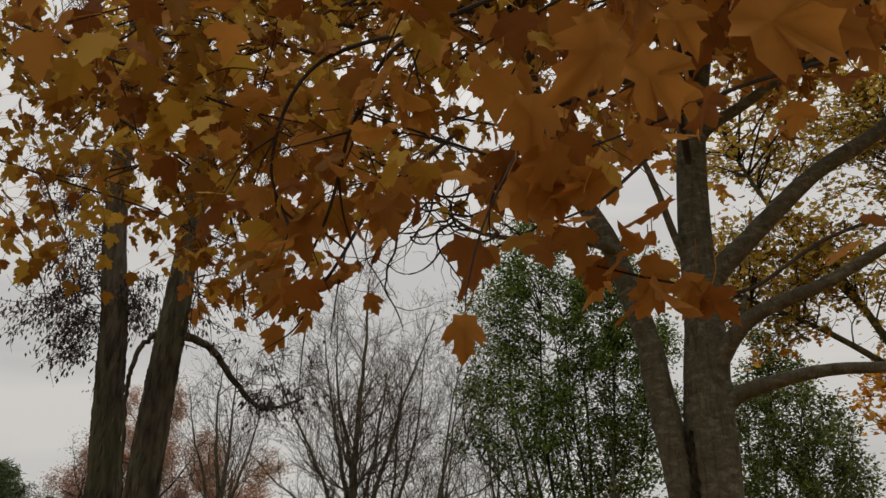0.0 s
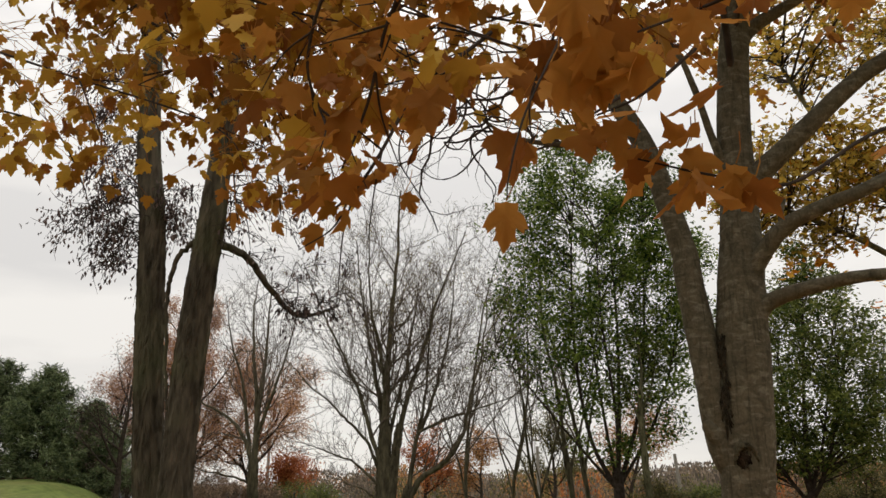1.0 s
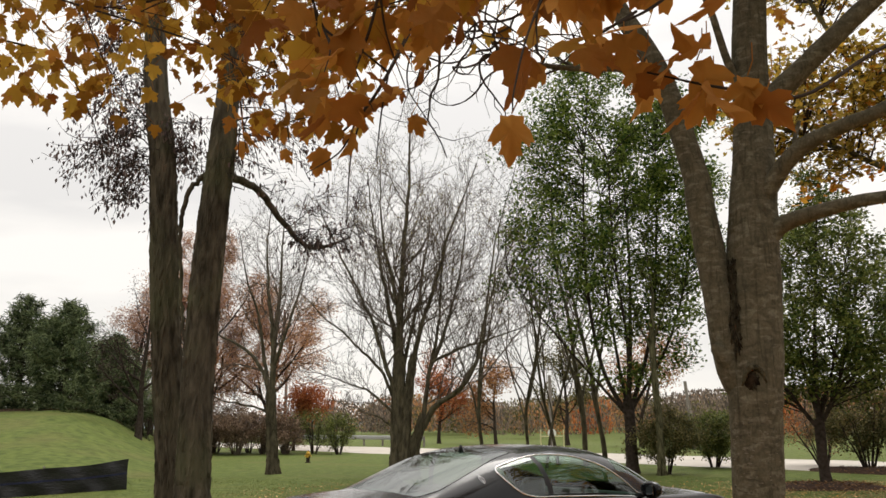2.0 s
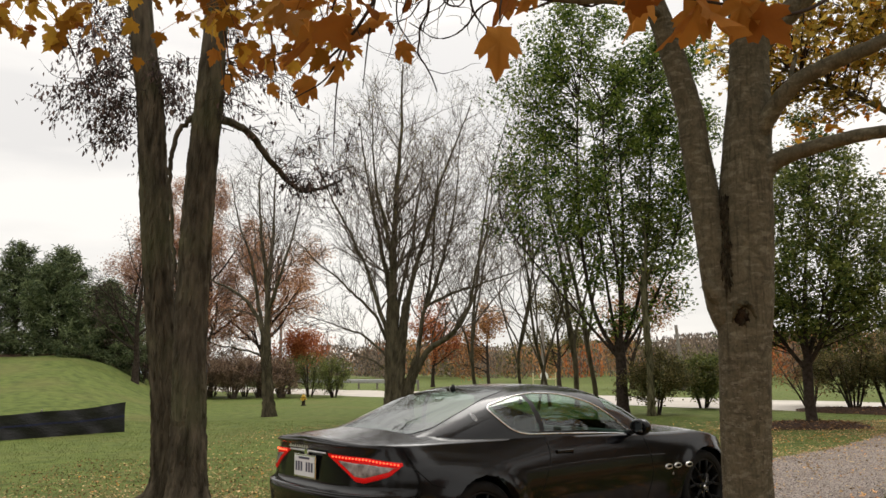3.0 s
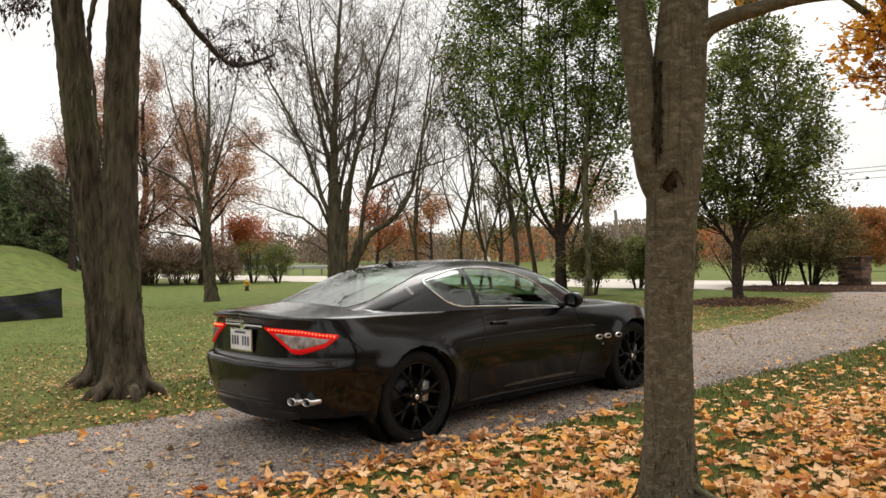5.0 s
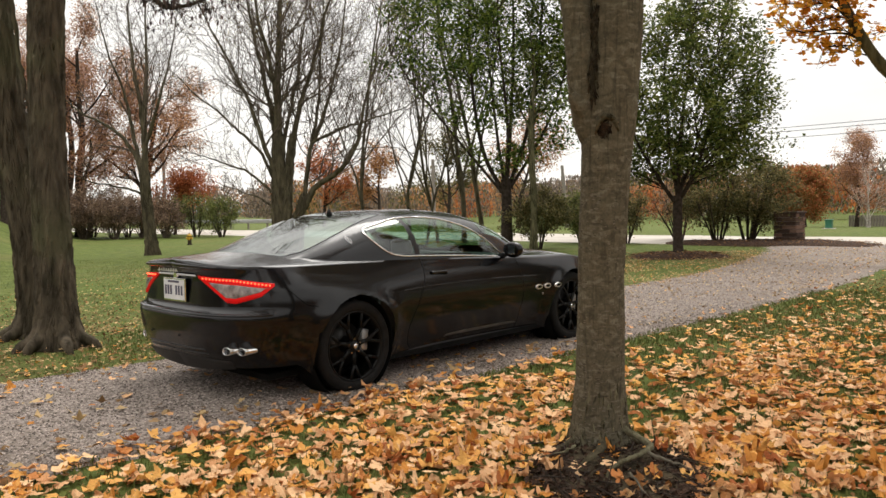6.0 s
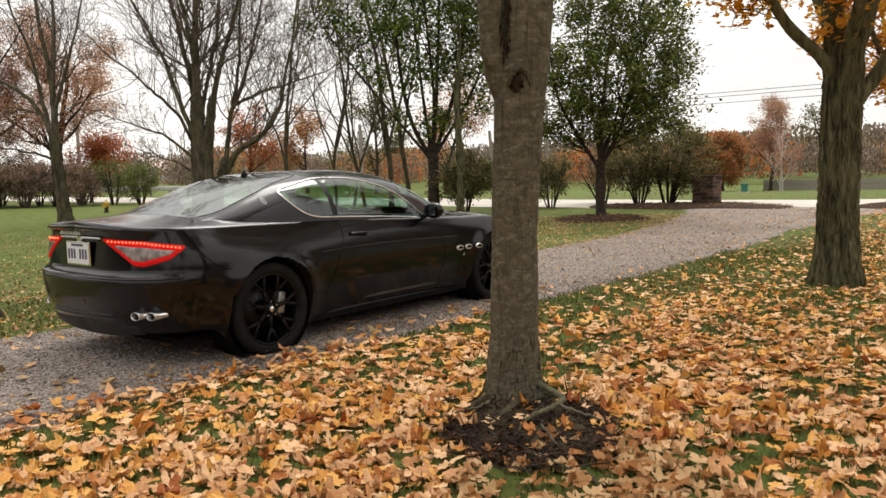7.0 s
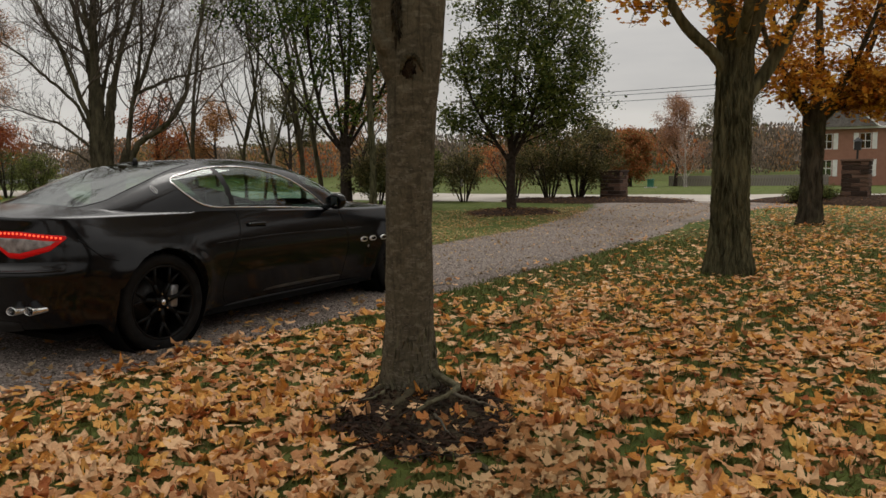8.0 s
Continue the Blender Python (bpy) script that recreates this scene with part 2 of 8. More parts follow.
LEAF_PEAR_OLIVE = material("olive_pear_leaf", (0.042, 0.068, 0.015), (0.190, 0.208, 0.047), 0.55, 0.9, island=0.5, through_light=0.34, spec=0.15)
LEAF_BRUSH = material("grey_brown_brush_leaf", (0.15, 0.105, 0.078), (0.34, 0.235, 0.16), 0.8, 1.5, island=0.7, through_light=0.2, spec=0.15)
LEAF_SHRUB = material("olive_shrub_leaf", (0.064, 0.070, 0.022), (0.215, 0.175, 0.066), 0.6, 1.2, island=0.6, through_light=0.3, spec=0.25)
LEAF_GREEN = material("yellow_green_shrub_leaf", (0.06, 0.085, 0.02), (0.19, 0.20, 0.05), 0.6, 1.2, island=0.6, through_light=0.3, spec=0.25)
LEAF_RED = material("rust_red_leaf", (0.29, 0.080, 0.03), (0.50, 0.19, 0.065), 0.7, 1.0, island=0.7, through_light=0.35, spec=0.2)
LEAF_RUST = material("faded_orange_leaf", (0.28, 0.13, 0.055), (0.52, 0.285, 0.125), 0.7, 1.0, island=0.7, through_light=0.45, spec=0.2)
LEAF_PINK = material("pale_pink_brown_leaf", (0.30, 0.165, 0.12), (0.52, 0.335, 0.25), 0.7, 1.0, island=0.7, through_light=0.45, spec=0.2)
LEAF_DUSK = material("dark_dry_leaf", (0.05, 0.035, 0.035), (0.15, 0.10, 0.085), 0.8, 4.0, island=0.7, through_light=0.15, spec=0.2)
NEEDLE = material("dark_pine_needles", (0.038, 0.062, 0.028), (0.20, 0.235, 0.11), 0.6, 0.8, island=0.6, through_light=0.15, spec=0.15)
WOODS = material("far_woods", (0.12, 0.10, 0.082), (0.26, 0.20, 0.155), 0.95, 0.15, island=0.7, through_light=0.2, spec=0.1)
# pale blue-grey: the distance haze is put into the hills' colour
HILL = material("haze_coloured_hill", (0.30, 0.33, 0.38), (0.36, 0.39, 0.44), 1.0, 0.02, spec=0.0)
FENCE_CLOTH = material("black_silt_cloth", (0.006, 0.006, 0.007), (0.024, 0.024, 0.026), 0.38, 3.0, 0.6, 9.0, stretch=(1, 1, 3), spec=0.4)
BAND_BLUE = material("dark_blue_band", (0.010, 0.012, 0.035), (0.022, 0.026, 0.065), 0.5, 8.0, spec=0.3)
WOOD_GREY = material("weathered_grey_wood", (0.15, 0.13, 0.115), (0.30, 0.27, 0.24), 0.9, 5.0, 0.4, 20.0, stretch=(4, 4, 0.5), spec=0.15)
BRICK = material("red_brown_brick", (0.25, 0.12, 0.085), (0.38, 0.20, 0.145), 0.9, 3.0, 0.4, 40.0, random_object=0.7, spec=0.15)
BRICK_DARK = material("dark_red_block", (0.055, 0.036, 0.028), (0.17, 0.105, 0.078), 0.9, 5.0, 0.6, 40.0, random_object=0.7, spec=0.15)
MORTAR = material("grey_mortar", (0.20, 0.18, 0.17), (0.32, 0.29, 0.27), 0.95, 12.0, spec=0.1)
WHITE_PAINT = material("white_paint", (0.70, 0.69, 0.66), (0.82, 0.81, 0.79), 0.5, 3.0)
ROOF = material("grey_brown_shingle", (0.13, 0.115, 0.11), (0.22, 0.20, 0.19), 0.95, 6.0, 0.5, 30.0, spec=0.1)
YELLOW = material("hydrant_yellow_paint", (0.45, 0.27, 0.025), (0.58, 0.36, 0.04), 0.5, 9.0)
PALE_YELLOW = material("faded_yellow_paint", (0.50, 0.45, 0.24), (0.62, 0.57, 0.36), 0.6, 9.0)
GREEN_BOX = material("utility_green_paint", (0.03, 0.13, 0.085), (0.045, 0.17, 0.11), 0.5, 5.0)
METAL_GREY = material("galvanised_steel", (0.35, 0.35, 0.36), (0.5, 0.5, 0.5), 0.45, 12.0, metal=0.7)
CABLE = material("black_cable", (0.02, 0.02, 0.02), (0.04, 0.04, 0.04), 0.6, 3.0)


# ---- building blocks ----
def array_mesh(name, verts, faces, mat, smooth=False):
    """A mesh from numpy arrays; every face has the same number of corners."""
    verts, faces = np.asarray(verts, np.float32), np.asarray(faces, np.int32)
    me = bpy.data.meshes.new(name)
    n, k = faces.shape
    me.vertices.add(len(verts))
    me.vertices.foreach_set("co", verts.ravel())
    me.loops.add(n * k)
    me.loops.foreach_set("vertex_index", faces.ravel())
    me.polygons.add(n)
    me.polygons.foreach_set("loop_start", np.arange(0, n * k, k, dtype=np.int32))
    me.polygons.foreach_set("loop_total", np.full(n, k, np.int32))
    me.polygons.foreach_set("use_smooth", np.full(n, smooth))
    me.update(calc_edges=True)
    me.validate()
    me.materials.append(mat)
    return me


def hang(ob, parent):
    """Make ob a part of parent, staying where it is in the thing's own axes."""
    ob.parent = parent
    return ob


def part(name, bm, mat, parent, label="", smooth=False):
    """Link a bmesh as one mesh object under a thing or a part."""
    me = bpy.data.meshes.new(name)
    bm.normal_update()
    bm.to_mesh(me)
    bm.free()
    me.materials.append(mat)
    if smooth:
        me.polygons.foreach_set("use_smooth", np.full(len(me.polygons), True))
    ob = new(name, me)
    if parent:
        hang(ob, parent)
    return tagged(ob, label)


def mesh_part(name, verts, faces, mat, parent, label="", smooth=False):
    ob = new(name, array_mesh(name, verts, faces, mat, smooth))
    if parent:
        hang(ob, parent)
    return tagged(ob, label)


def thing(name, label, category, at=(0, 0, 0), turn=0.0, group="", kind=""):
    ob = new(name)
    ob.matrix_basis = pose(*at, 0, 0, turn)
    return tagged(ob, label, category, group, kind)


def box(bm, size, at=(0, 0, 0), rot=(0, 0, 0), bevel=0.0):
    """A box with the given edge lengths, bevelled, added to bm."""
    made = bmesh.ops.create_cube(bm, size=1.0, matrix=pose(*at, *rot) @ Matrix.Diagonal((*size, 1)))
    if bevel:
        edges = {e for v in made["verts"] for e in v.link_edges}
        bmesh.ops.bevel(bm, geom=list(edges), offset=bevel, segments=2, affect="EDGES", profile=0.6)
    return bm


def rod(bm, a, b, r1, r2=None, sides=12):
    a, b = Vector(a), Vector(b)
    m = Matrix.Translation((a + b) / 2) @ (b - a).to_track_quat("Z", "Y").to_matrix().to_4x4()
    bmesh.ops.create_cone(bm, cap_ends=True, segments=sides, radius1=r1, radius2=r1 if r2 is None else r2, depth=(b - a).length, matrix=m)
    return bm


class Tubes:
    """Collects tapered, bent tubes in one pair of arrays."""

    def __init__(self):
        self.v, self.f, self.n = [], [], 0

    def add(self, pts, radii, sides=6, lump=0.0, rng=None, flute=0.0):
        pts = np.asarray(pts, float)
        radii = np.asarray(radii, float)
        k = len(pts)
        tang = np.gradient(pts, axis=0)
        tang /= np.linalg.norm(tang, axis=1)[:, None] + 1e-9
        ref = np.array([1.0, 0.0, 0.0]) if abs(tang[0][0]) < 0.8 else np.array([0.0, 1.0, 0.0])
        a = np.cross(tang, ref)
        a /= np.linalg.norm(a, axis=1)[:, None] + 1e-9
        b = np.cross(tang, a)
        ang = np.linspace(0, 2 * np.pi, sides, endpoint=False)
        r = np.repeat(radii[:, None], sides, axis=1)
        if lump and rng is not None:
            r = r * (1 + lump * rng.standard_normal((k, sides)))
        if flute:
            r = r * (1 + flute * np.abs(np.sin(ang * 5.5 + 0.4))[None, :] - flute * 0.5)
        ring = pts[:, None, :] + r[:, :, None] * (np.cos(ang)[None, :, None] * a[:, None, :] + np.sin(ang)[None, :, None] * b[:, None, :])
        self.v.append(ring.reshape(-1, 3))
        i = np.arange(k - 1)[:, None] * sides
        j = np.arange(sides)[None, :]
        j2 = (j + 1) % sides
        quads = np.stack([i + j, i + j2, i + sides + j2, i + sides + j], axis=-1).reshape(-1, 4) + self.n
        self.f.append(quads)
        self.n += k * sides

    def make(self, name, mat, parent, label=""):
        return mesh_part(name, np.concatenate(self.v), np.concatenate(self.f), mat, parent, label, True)


def smooth_line(points, steps=6):
    """A rounded line through the points (Catmull-Rom)."""
    p = np.asarray(points, float)
    p = np.vstack([2 * p[0] - p[1], p, 2 * p[-1] - p[-2]])
    out = []
    for i in range(1, len(p) - 2):
        for s in range(steps):
            t = s / steps
            out.append(0.5 * (2 * p[i] + (p[i + 1] - p[i - 1]) * t + (2 * p[i - 1] - 5 * p[i] + 4 * p[i + 1] - p[i + 2]) * t * t
                              + (3 * p[i] - p[i - 1] - 3 * p[i + 1] + p[i + 2]) * t ** 3))
    out.append(p[-2])
    return np.array(out)


def maple_leaf(curl=0.25, pointed=False):
    """A five-lobed maple leaf, one unit long, stem at the origin, tip along +y, as points and triangles."""
    centre = np.array([0.0, 0.30])
    right = [(0.29, -0.03), (0.27, 0.12), (0.46, 0.20), (0.57, 0.41), (0.43, 0.50), (0.23, 0.45), (0.23, 0.60), (0.29, 0.71), (0.11, 0.83)]
    if pointed:
        right = [(0.10, 0.02), (0.29, -0.03), (0.29, 0.12), (0.43, 0.18), (0.57, 0.40), (0.46, 0.43), (0.44, 0.54), (0.33, 0.49), (0.25, 0.46), (0.24, 0.60), (0.30, 0.71), (0.17, 0.74), (0.11, 0.86)]
    outline = [(0.0, 0.0)] + right + [(0.0, 1.0)] + [(-x, y) for x, y in reversed(right)]
    pts = np.array([centre] + [np.array(q) for q in outline])
    r = np.hypot(pts[:, 0], pts[:, 1] - 0.3)
    turn = np.arctan2(pts[:, 0], pts[:, 1] - 0.3)
    z = curl * (r ** 2) * 0.9 + (0.06 * np.sin(9 * turn) + 0.05 * np.sin(4 * turn + 0.7)) * (r > 0.2)
    n = len(outline)
    tris = np.array([[0, 1 + i, 1 + (i + 1) % n] for i in range(n)])
    return np.column_stack([pts, z]), tris


def light_maple_leaf(curl=0.3):
    """A maple leaf with fewer points, for crowns and ground further off."""
    right = [(0.28, 0.01), (0.54, 0.38), (0.18, 0.45), (0.25, 0.70)]
    pts = np.array([(0.0, 0.0)] + right + [(0.0, 1.0)] + [(-x, y) for x, y in reversed(right)])
    r = np.hypot(pts[:, 0], pts[:, 1] - 0.3)
    n = len(pts)
    z = curl * r ** 2 * 0.9 + 0.05 * (np.arange(n) % 2)
    return np.vstack([np.column_stack([pts, z]), [[0, 0.3, 0]]]), np.array([[n, i, (i + 1) % n] for i in range(n)])


def plain_leaf(width=0.5):
    """A small folded leaf, one unit long."""
    v = np.array([[0, 0, 0], [width / 2, 0.45, 0.1], [0, 1, -0.06], [-width / 2, 0.45, 0.1]])
    return v, np.array([[0, 1, 2], [0, 2, 3]])


def random_turns(rng, n, tilt):
    """Turning matrices: any heading, tilted from flat by up to about tilt radians."""
    yaw, roll = rng.uniform(0, 2 * np.pi, n), rng.uniform(-np.pi, np.pi, n)
    lean = np.abs(rng.normal(0, tilt, n))
    cy, sy, cl, sl, cr, sr = np.cos(yaw), np.sin(yaw), np.cos(lean), np.sin(lean), np.cos(roll), np.sin(roll)
    z = np.zeros(n)
    one = np.ones(n)
    rz = np.stack([cy, -sy, z, sy, cy, z, z, z, one], -1).reshape(n, 3, 3)
    axis_a = np.stack([cr, -sr, z, sr, cr, z, z, z, one], -1).reshape(n, 3, 3)
    rx = np.stack([one, z, z, z, cl, -sl, z, sl, cl], -1).reshape(n, 3, 3)
    return rz @ np.transpose(axis_a, (0, 2, 1)) @ rx @ axis_a


def upright(rng, n, bend):
    yaw, lean = rng.uniform(0, 2 * np.pi, n), np.pi / 2 + rng.normal(0, bend, n)
    c, s, cl, sl, o, one = np.cos(yaw), np.sin(yaw), np.cos(lean), np.sin(lean), np.zeros(n), np.ones(n)
    rz = np.stack([c, -s, o, s, c, o, o, o, one], -1).reshape(n, 3, 3)
    rx = np.stack([one, o, o, o, cl, -sl, o, sl, cl], -1).reshape(n, 3, 3)
    return rz @ rx


def leaf_arrays(template, places, turns, sizes, warp=None):
    v, f = template
    p = np.repeat(v[None], len(places), axis=0)
    if warp is not None:
        p = p.copy()
        p[:, :, 2] *= warp[:, None]
    p = np.einsum("nij,nkj->nki", turns, p) * sizes[:, None, None] + places[:, None, :]
    faces = f[None] + (np.arange(len(places)) * len(v))[:, None, None]
    return p.reshape(-1, 3), faces.reshape(-1, 3)


def grow(rng, start, way, length, radius, level, levels, spec, lines):
    """Grow a branch and its side branches; lines collects (points, radii, level)."""
    steps = max(3, int(4 + length * spec.get("steps", 1.2)))
    p, d = np.array(start, float), np.array(way, float)
    d /= np.linalg.norm(d)
    pts, wander = [p.copy()], spec["wander"][min(level, len(spec["wander"]) - 1)]
    lift = spec["lift"][min(level, len(spec["lift"]) - 1)]
    for _ in range(steps):
        d = d + rng.normal(0, wander, 3) + np.array([0, 0, lift])
        d /= np.linalg.norm(d)
        p = p + d * length / steps
        pts.append(p.copy())
    pts = np.array(pts)
    end = spec.get("end", 0.25)
    radii = radius * np.linspace(1, end, len(pts))
    lines.append((pts, radii, level))
    if level >= levels:
        return
    count = spec["count"][min(level, len(spec["count"]) - 1)]
    first = spec["first"][min(level, len(spec["first"]) - 1)]
    for i in range(count):
        u = first + (1 - first) * (i + rng.uniform(0, 0.9)) / count
        at = min(u, 0.98) * (len(pts) - 1)
        k = int(at)
        q = pts[k] + (pts[min(k + 1, len(pts) - 1)] - pts[k]) * (at - k)
        along = pts[min(k + 1, len(pts) - 1)] - pts[k]
        along /= np.linalg.norm(along)
        side = rng.normal(0, 1, 3)
        side -= along * (side @ along)
        side /= np.linalg.norm(side) + 1e-9
        angle = radians(rng.uniform(*spec["angle"][min(level, len(spec["angle"]) - 1)]))
        r = np.interp(u, [0, 1], [radius, radius * end]) * rng.uniform(0.4, 0.65)
        reach = length * spec["ratio"][min(level, len(spec["ratio"]) - 1)] * (1.15 - spec.get("cone", 0.5) * u) * rng.uniform(0.7, 1.2)
        grow(rng, q, along * math.cos(angle) + side * math.sin(angle), reach, max(r, spec.get("thin", 0.004)), level + 1, levels, spec, lines)


def along_lines(rng, lines, count, from_level, spread):
    """Places scattered along the branches of from_level and finer."""
    chosen = [l for l in lines if l[2] >= from_level]
    lengths = np.array([np.linalg.norm(np.diff(l[0], axis=0), axis=1).sum() for l in chosen])
    pick = rng.choice(len(chosen), count, p=lengths / lengths.sum())
    u = rng.uniform(0.15, 1.0, count)
    out = np.empty((count, 3))
    for i, (k, s) in enumerate(zip(pick, u)):
        pts = chosen[k][0]
        at = s * (len(pts) - 1)
        j = min(int(at), len(pts) - 2)
        out[i] = pts[j] + (pts[j + 1] - pts[j]) * (at - j)
    return out + rng.normal(0, spread, (count, 3))


def tree(name, label, seed, at, stems, levels, spec, bark, leaves=(), category="tree", group="", twig_mat=None):
    """A tree from its stems (way, length, radius, offset, taper): trunk, limbs, twigs and leaf crowns as parts. leaves: (material, count, size, level, spread, template, tilt)."""
    rng = np.random.default_rng(seed)
    root = thing(name, label, category, at, 0, group)
    every, fine = [], Tubes()
    for number, (way, length, radius, offset, *taper) in enumerate(stems):
        lines = []
        own = dict(spec, end=taper[0], wander=(0.012,), lift=(0.0,)) if taper else spec
        bare = bool(taper) and taper[0] > 0.6
        if number and offset[2] >= 0.3:
            bole = every[0][0]
            here = min(offset[2], bole[-1][2] - 0.05)
            offset = (offset[0] + float(np.interp(here, bole[:, 2], bole[:, 0])), offset[1] + float(np.interp(here, bole[:, 2], bole[:, 1])), here - 0.12)
        grow(rng, offset, way, length, radius, 0, 0 if bare else levels, own, lines)
        pts, radii, _ = lines[0]
        stem = Tubes()
        if offset[2] < 0.3:
            low = pts.copy()
            low[0, 2] -= 0.15
            dense = smooth_line(low, 4)
            r = np.interp(np.linspace(0, 1, len(dense)), np.linspace(0, 1, len(radii)), radii)
            stem.add(dense, r * (1 + 0.40 * np.exp(-np.maximum(dense[:, 2], 0) / (radius * 1.1))), 14, 0.03, rng)
            stem.make("trunk", bark, root)
        else:
            stem.add(smooth_line(pts, 3), np.interp(np.linspace(0, 1, 3 * (len(pts) - 1) + 1), np.linspace(0, 1, len(radii)), radii), 10, 0.03, rng)
            stem.make("limb", bark, root)
        for pts, radii, level in lines[1:]:
            if level == 1 and radii[0] > 0.03:
                limb = Tubes()
                limb.add(pts, radii, 7)
                limb.make("limb", twig_mat or bark, root)
            else:
                fine.add(pts, radii, 5 if level == 1 else (4 if level == 2 else 3))
        every += lines
    if fine.v:
        tagged(fine.make("twig_mass", twig_mat or bark, root), kind="stuff")
    for mat, count, size, level, spread, template, tilt in leaves:
        places = along_lines(rng, every, count, level, spread)
        v, f = leaf_arrays(template, places, random_turns(rng, count, tilt), size * rng.uniform(0.6, 1.25, count))
        tagged(mesh_part("leaves", v, f, mat, root), kind="stuff")
    return root


def bark_plates(rng, line, radii, count, length, width, depth, mat, parent, low=0.0, high=1.0, squeeze=1.0):
    """Long flakes of bark lying on a trunk between two shares of its length."""
    line, radii = np.asarray(line, float), np.asarray(radii, float)
    u = (low + (high - low) * rng.random(count) ** squeeze) * (len(line) - 1.001)
    k = u.astype(int)
    q = line[k] + (line[k + 1] - line[k]) * (u - k)[:, None]
    r = radii[k] + (radii[k + 1] - radii[k]) * (u - k)
    up = line[k + 1] - line[k]
    up /= np.linalg.norm(up, axis=1)[:, None]
    w = rng.uniform(0, 2 * np.pi, count)
    out = np.column_stack([np.cos(w), np.sin(w), np.zeros(count)])
    out -= up * (out * up).sum(axis=1)[:, None]
    out /= np.linalg.norm(out, axis=1)[:, None]
    side = np.cross(up, out)
    up = up + side * rng.normal(0, 0.14, count)[:, None]
    long, wide, proud = length * rng.uniform(0.5, 1.4, count), width * rng.uniform(0.6, 1.4, count), depth * rng.uniform(0.4, 1.5, count)
    corners = [(0, 1.0, -0.3), (1, 0.35, -0.3), (0.8, -0.5, -0.2), (0, -1.0, 0.5), (-0.9, -0.4, -0.2), (-0.8, 0.5, -0.3), (0.1, 0.0, 1.0)]
    v = np.stack([q + side * (a * wide / 2)[:, None] + up * (b * long / 2)[:, None] + out * (r + c * proud - 0.15 * (a * wide) ** 2 / r)[:, None] for a, b, c in corners], axis=1)
    f = np.array([[6, i, (i + 1) % 6] for i in range(6)])
    faces = (f[None] + (np.arange(count) * 7)[:, None, None]).reshape(-1, 3)
    return tagged(mesh_part("rough_bark", v.reshape(-1, 3), faces, mat, parent), kind="stuff")


def in_ball(rng, centre, radii, count):
    d = rng.normal(0, 1, (count, 3))
    d /= np.linalg.norm(d, axis=1)[:, None]
    return np.array(centre) + d * np.array(radii) * (rng.uniform(0.12, 1.0, count) ** 0.45 * rng.uniform(0.85, 1.08, count))[:, None]


def in_spindle(rng, centre, zs, rs, count):
    z = np.linspace(zs[0], zs[-1], 200)
    share = np.interp(z, zs, rs) ** 1.5 + 0.05
    pick = z[rng.choice(200, count, p=share / share.sum())]
    w, r = rng.uniform(0, 2 * np.pi, count), np.interp(pick, zs, rs) * np.sqrt(rng.uniform(0.05, 1.0, count)) * rng.uniform(0.85, 1.12, count)
    return np.column_stack([centre[0] + r * np.cos(w), centre[1] + r * np.sin(w), pick])


def reach_out(rng, stems, targets, rise, lines, twigs=4, arch=0.12, droop=0.0, thick=0.010):
    """Branches from the stems to the targets, each with side twigs."""
    spots = np.concatenate([s for s in stems])
    for p in targets:
        gap = p - spots
        flat = np.hypot(gap[:, 0], gap[:, 1])
        cost = np.linalg.norm(gap, axis=1) + 2.5 * np.maximum(0, spots[:, 2] - (p[2] - rise * flat)) + rng.uniform(0, 0.25, len(spots))
        s = spots[cost.argmin()]
        d = p - s
        size = np.linalg.norm(d) + 1e-6
        bend = rng.normal(0, 0.07, 3) * size
        pts = smooth_line([s, s + d * 0.35 + bend + np.array([0, 0, arch * size]), s + d * 0.72 + rng.normal(0, 0.05, 3) * size + np.array([0, 0, arch * 0.8 * size]), p], 3)
        lines.append((pts, np.linspace(thick * size ** 0.7 + 0.004, 0.003, len(pts)), 1))
        lines.append((pts[len(pts) // 2:], np.linspace(0.004, 0.003, len(pts) - len(pts) // 2), 2))
        for _ in range(twigs):
            k = rng.integers(len(pts) // 3, len(pts))
            way = d / size + rng.normal(0, 0.6, 3) + np.array([0, 0, 0.15 - droop])
            way *= rng.uniform(0.22, 0.5) * max(size, 0.6) ** 0.6 / np.linalg.norm(way)
            a = pts[k]
            lines.append((np.array([a, a + way * 0.5 + rng.normal(0, 0.03, 3), a + way + np.array([0, 0, -droop * 0.12])]), np.array([0.005, 0.004, 0.002]), 2))


